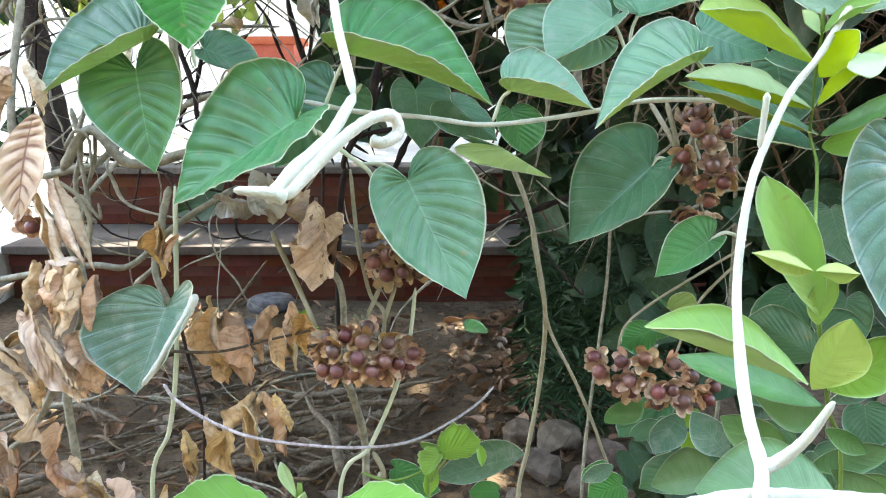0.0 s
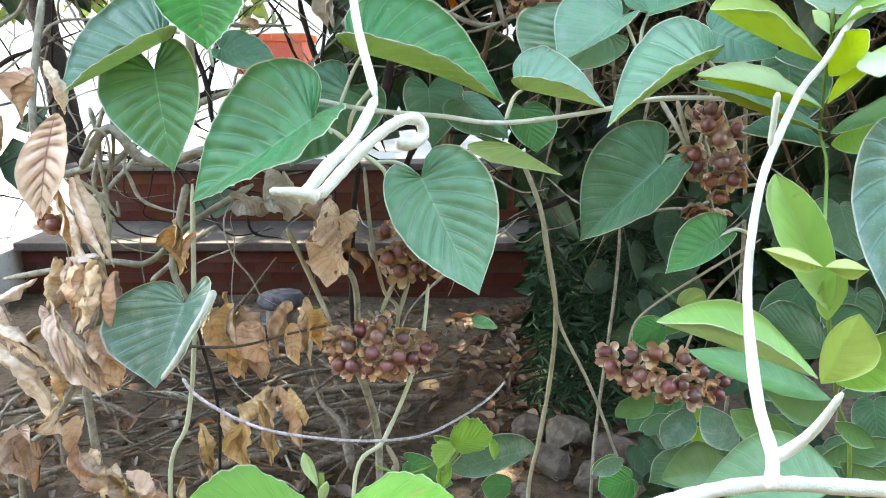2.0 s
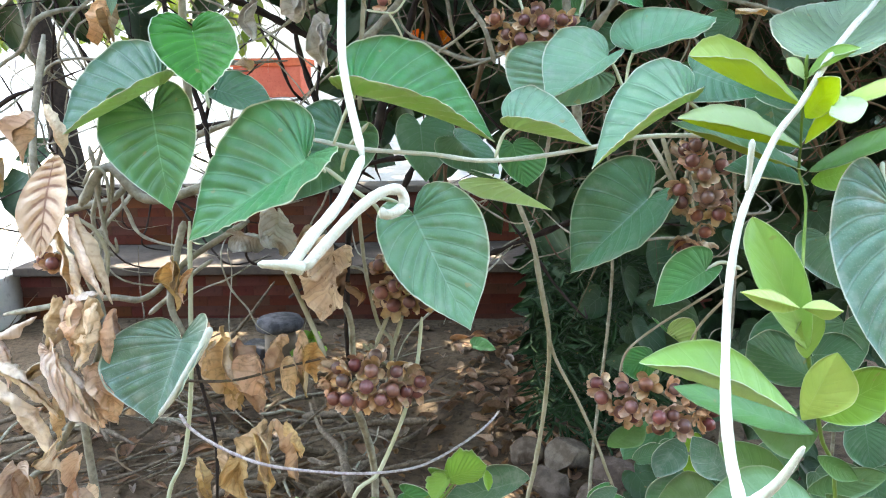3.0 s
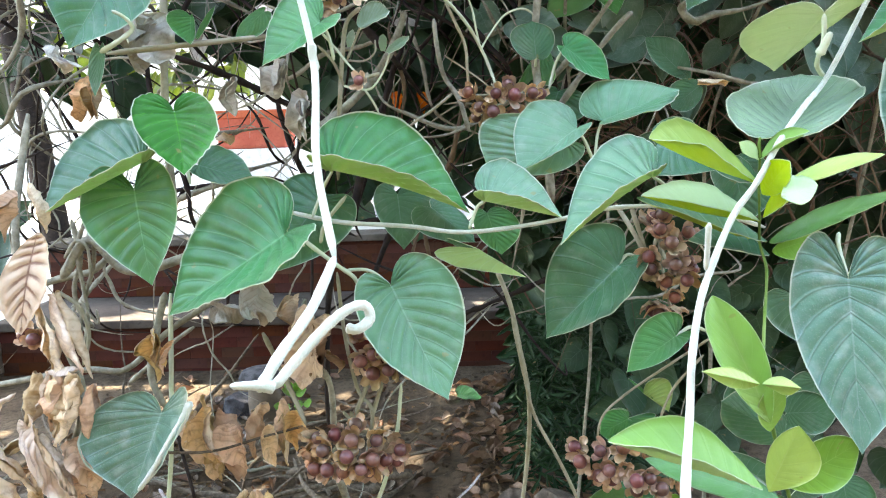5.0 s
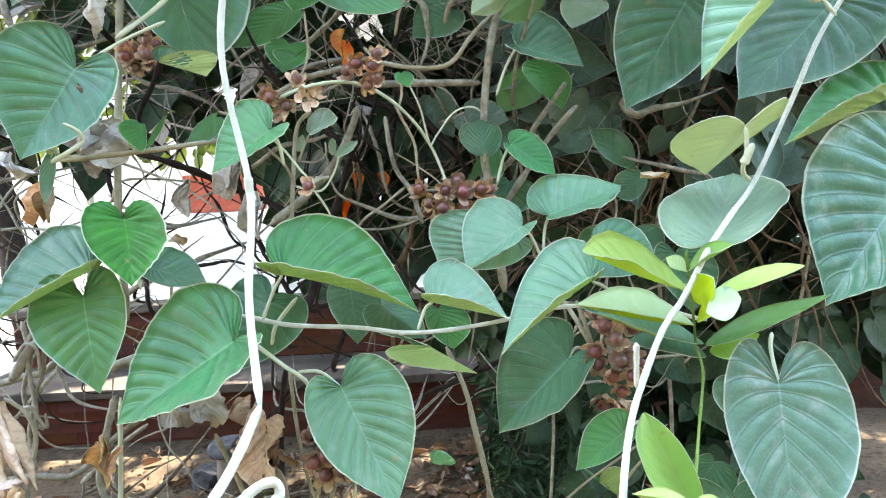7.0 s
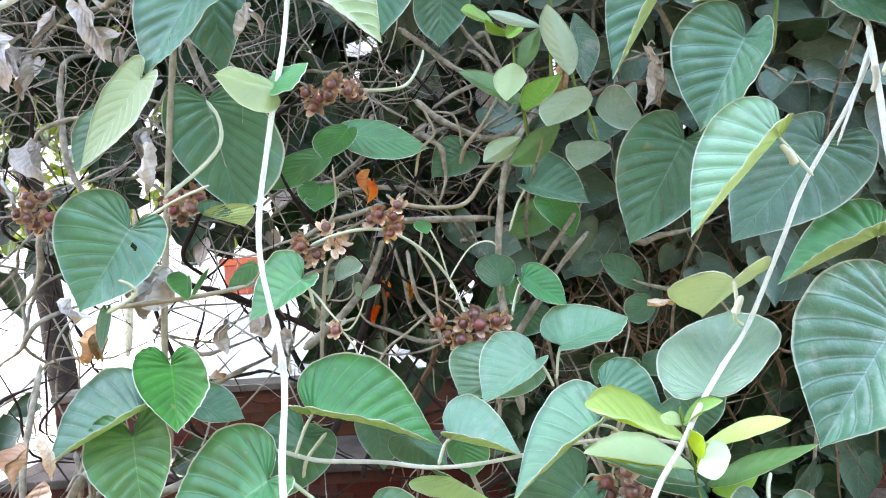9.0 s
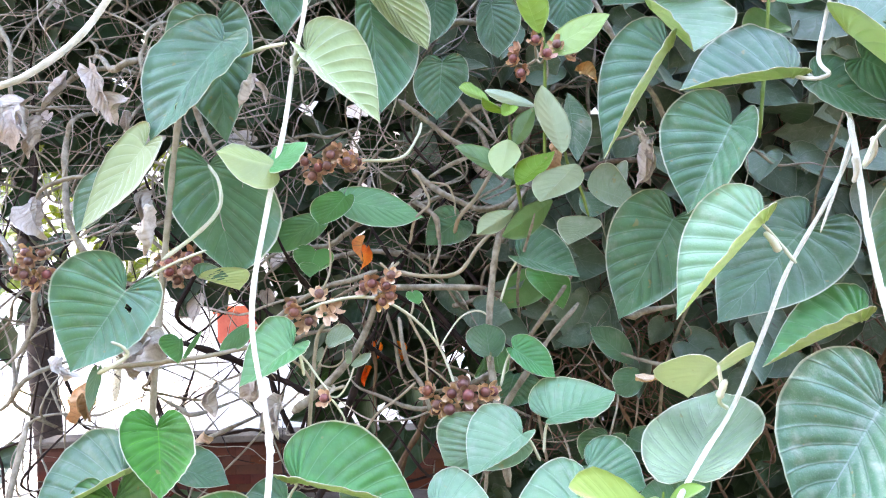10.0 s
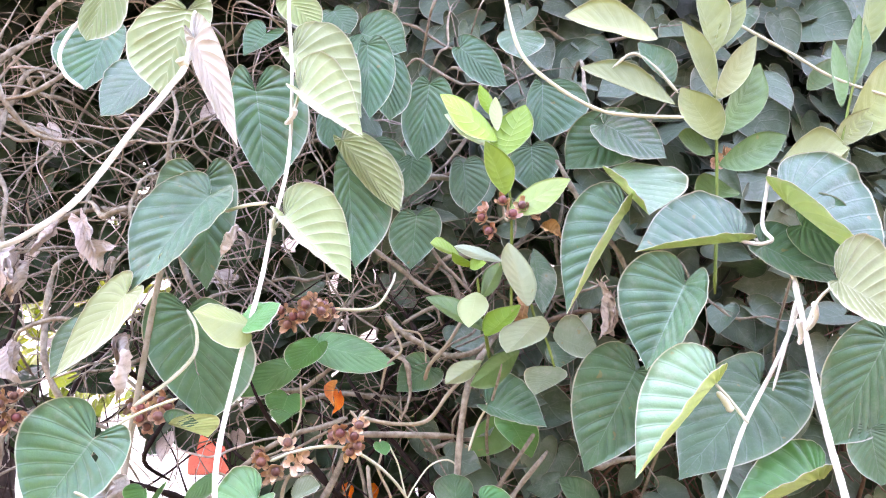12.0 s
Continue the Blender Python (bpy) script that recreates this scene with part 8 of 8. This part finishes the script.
dead_leaf(dry_spray, (-0.610, 0.920, 0.504), (-0.625, 0.920, 0.416), 0.05, fold=0.4, mats=PALE_DRY)
dead_leaf(dry_spray, (-0.549, 0.930, 0.541), (-0.560, 0.930, 0.491), 0.045, fold=0.9)
dead_leaf(dry_spray, (-0.485, 0.940, 0.654), (-0.485, 0.940, 0.561), 0.045, fold=0.5)
dead_leaf(dry_spray, (-0.327, 0.990, 0.480), (-0.312, 0.990, 0.405), 0.05, fold=0.7)
dead_leaf(dry_spray, (-0.285, 0.990, 0.509), (-0.279, 0.990, 0.413), 0.035, fold=0.8)
dead_leaf(dry_spray, (-0.540, 0.940, 0.510), (-0.554, 0.940, 0.457), 0.03, fold=0.8, mats=PALE_DRY)
tube("twig", [(-0.561, 1.120, 0.941), (-0.553, 1.120, 0.881), (-0.568, 1.120, 0.831), (-0.564, 1.120, 0.792), (-0.543, 1.120, 0.764)], 0.0042, 0.00336, BARK, dry_spray)
tube("twig", [(-0.527, 1.100, 0.946), (-0.546, 1.100, 0.894), (-0.543, 1.100, 0.835), (-0.541, 1.100, 0.787), (-0.554, 1.100, 0.725)], 0.0036, 0.00288, BARK, dry_spray)
tube("twig", [(-0.523, 1.110, 0.932), (-0.528, 1.110, 0.869), (-0.548, 1.110, 0.815), (-0.561, 1.110, 0.757), (-0.554, 1.110, 0.703)], 0.0034, 0.00272, BARK, dry_spray)
tube("twig", [(-0.631, 1.140, 0.834), (-0.583, 1.140, 0.846), (-0.546, 1.140, 0.853), (-0.511, 1.140, 0.880), (-0.468, 1.140, 0.899)], 0.0062, 0.00496, BARK, dry_spray)
tube("twig", [(-0.554, 1.080, 0.808), (-0.538, 1.080, 0.814), (-0.526, 1.080, 0.794), (-0.515, 1.080, 0.780), (-0.516, 1.080, 0.803)], 0.0026, 0.00208, BARK, dry_spray)
tube("twig", [(-0.562, 1.090, 0.883), (-0.543, 1.090, 0.909), (-0.525, 1.090, 0.899), (-0.524, 1.090, 0.855)], 0.003, 0.0024000000000000002, BARK, dry_spray)
tube("twig", [(-0.594, 1.100, 0.726), (-0.607, 1.100, 0.764), (-0.567, 1.100, 0.799)], 0.0022, 0.0017600000000000003, BARK, dry_spray)
tube("twig", [(-0.533, 1.200, 0.641), (-0.496, 1.200, 0.671), (-0.453, 1.200, 0.710), (-0.411, 1.200, 0.739)], 0.0045, 0.0036, BARK, dry_spray)
tube("twig", [(-0.569, 1.050, 1.103), (-0.578, 1.000, 0.940), (-0.550, 0.970, 0.845), (-0.501, 0.960, 0.771), (-0.482, 0.950, 0.703), (-0.518, 0.950, 0.605), (-0.580, 0.950, 0.502), (-0.645, 0.950, 0.394), (-0.635, 0.950, -0.083), (-0.625, 0.950, -0.580)], 0.005, 0.005, BARK, dry_spray)
tube("twig", [(-0.724, 1.100, 0.674), (-0.532, 1.050, 0.715), (-0.464, 1.050, 0.715), (-0.391, 1.050, 0.775), (-0.299, 1.060, 0.831)], 0.005, 0.005, BARK, dry_spray)
tube("twig", [(-0.575, 1.100, 0.851), (-0.525, 1.100, 0.910), (-0.471, 1.100, 0.860), (-0.384, 1.100, 0.876), (-0.321, 1.150, 0.906)], 0.008, 0.008, BARK, dry_spray)
tube("twig", [(-0.540, 1.020, 0.846), (-0.511, 1.020, 0.822), (-0.500, 1.020, 0.781), (-0.514, 1.020, 0.732)], 0.003, 0.003, STALK_DULL, dry_spray)
tube("twig", [(-0.394, 1.050, 0.833), (-0.408, 1.040, 0.777), (-0.414, 1.020, 0.715), (-0.398, 1.020, 0.664)], 0.006, 0.005, BARK, dry_spray)
tube("twig", [(-0.185, 1.060, 0.815), (-0.199, 1.050, 0.741), (-0.157, 1.060, 0.687), (-0.156, 1.080, 0.590)], 0.005, 0.005, BARK, dry_spray)
tube("twig", [(-0.418, 0.990, 0.606), (-0.330, 1.005, 0.598), (-0.258, 1.035, 0.606), (-0.188, 1.050, 0.618)], 0.0022, 0.0018, STICK, dry_spray)
tube("twig", [(-0.557, 1.000, 0.540), (-0.555, 1.000, 0.457), (-0.551, 1.000, 0.353), (-0.541, 1.000, -0.104), (-0.531, 1.000, -0.580)], 0.006, 0.006, BARK, dry_spray)
tube("twig", [(-0.465, 1.200, 0.615), (-0.454, 1.200, 0.523), (-0.435, 1.200, 0.394), (-0.444, 1.200, 0.223), (-0.434, 1.200, -0.168), (-0.424, 1.200, -0.580)], 0.003, 0.003, BARK_DARK, dry_spray)
tube("twig", [(-0.149, 1.100, 0.850), (-0.161, 1.100, 0.765), (-0.167, 1.100, 0.620), (-0.159, 1.100, 0.583)], 0.005, 0.005, BARK_DARK, dry_spray)

arched_twig = thing("twig", (0, 0.95, 0.45), "thin silvery violet bare twig bent in an arch", "twig")
tube("twig_stem", [(-0.356, 0.880, 0.604), (-0.342, 0.880, 0.582), (-0.304, 0.885, 0.551), (-0.248, 0.890, 0.524), (-0.173, 0.920, 0.496), (-0.107, 0.950, 0.478), (-0.047, 1.000, 0.461), (0.011, 1.050, 0.468), (0.055, 1.100, 0.477), (0.079, 1.150, 0.480)], 0.0023, 0.0019, TWIG_SILVER, arched_twig)

seed_cluster((-0.110, 0.970, 0.617), 0.150, 0.066, 24, "bunch of round brown seed capsules in open tan calyces", seed=3, bare=0.15)
seed_cluster((-0.061, 1.030, 0.746), 0.098, 0.086, 15, "bunch of round brown seed capsules half under a leaf", seed=4)
seed_cluster((0.296, 0.990, 0.570), 0.169, 0.058, 17, "bunch of round brown seed capsules in open tan calyces", seed=5, bare=0.3, slope=-0.22)
seed_cluster((0.341, 1.000, 0.870), 0.066, 0.159, 16, "tall bunch of round brown capsules in open tan calyces", seed=6, scale=0.92)
seed_cluster((0.127, 1.170, 1.106), 0.129, 0.055, 11, "bunch of round brown seed capsules in open tan calyces", seed=7)
seed_cluster((-0.108, 1.100, 1.259), 0.095, 0.065, 7, "dried bunch of brown seed capsules on bare twigs", scale=0.84, seed=8, bare=0.3)
seed_cluster((0.012, 1.100, 1.302), 0.074, 0.078, 6, "bunch of round brown seed capsules in open tan calyces", scale=0.84, seed=9)
seed_cluster((-0.073, 1.000, 1.133), 0.020, 0.020, 1, "single round brown seed capsule in a dry calyx", scale=0.72, seed=10, deep=0.01)
seed_cluster((-0.088, 1.140, 1.516), 0.099, 0.058, 11, "bunch of round brown seed capsules in open tan calyces", scale=0.84, seed=11)
seed_cluster((0.291, 1.130, 1.682), 0.118, 0.089, 9, "bunch of round brown seed capsules in open tan calyces", scale=0.84, seed=12, bare=0.25)
seed_cluster((-0.646, 1.200, 1.358), 0.081, 0.070, 8, "dark bunch of round brown seed capsules in open tan calyces", scale=0.84, seed=13)
seed_cluster((-0.348, 1.150, 1.345), 0.077, 0.048, 6, "dark bunch of round brown seed capsules in open tan calyces", scale=0.84, seed=14)
seed_cluster((-0.538, 0.950, 0.796), 0.029, 0.017, 2, "bunch of round brown seed capsules in open tan calyces", seed=15, deep=0.01)
seed_cluster((-0.405, 1.300, 1.362), 0.092, 0.051, 5, "dark bunch of round brown seed capsules in open tan calyces", scale=0.84, seed=16)
seed_cluster((0.760, 1.200, 1.824), 0.065, 0.032, 2, "dried empty tan calyces", seed=17, bare=1.0)


# ---- bricks, laid in courses on the two wall faces ----
BRICK_LONG, BRICK_HIGH = 0.2245, 0.0725
brick_me = block("brick", -BRICK_LONG / 2, BRICK_LONG / 2, -0.005, 0.005, -BRICK_HIGH / 2, BRICK_HIGH / 2, BRICK, 0.002)
brick_rng = random.Random(41)


def lay(wall, face, z0, courses, x0, x1):
    for c in range(courses):
        x = x0 + BRICK_LONG / 2 + (0.115 if c % 2 else 0.0)
        while x + BRICK_LONG / 2 < x1:
            ob = child("brick", brick_me, wall)
            ob.location = (x, face + brick_rng.uniform(-0.0012, 0.0012), z0 + c * (BRICK_HIGH + 0.0015) + BRICK_HIGH / 2)
            x += BRICK_LONG + 0.0015


lay(lower_wall, 4.9205, -0.62, 5, -3.2, 3.2)
lay(upper_wall, 5.6605, -0.165, 5, -3.2, 3.2)
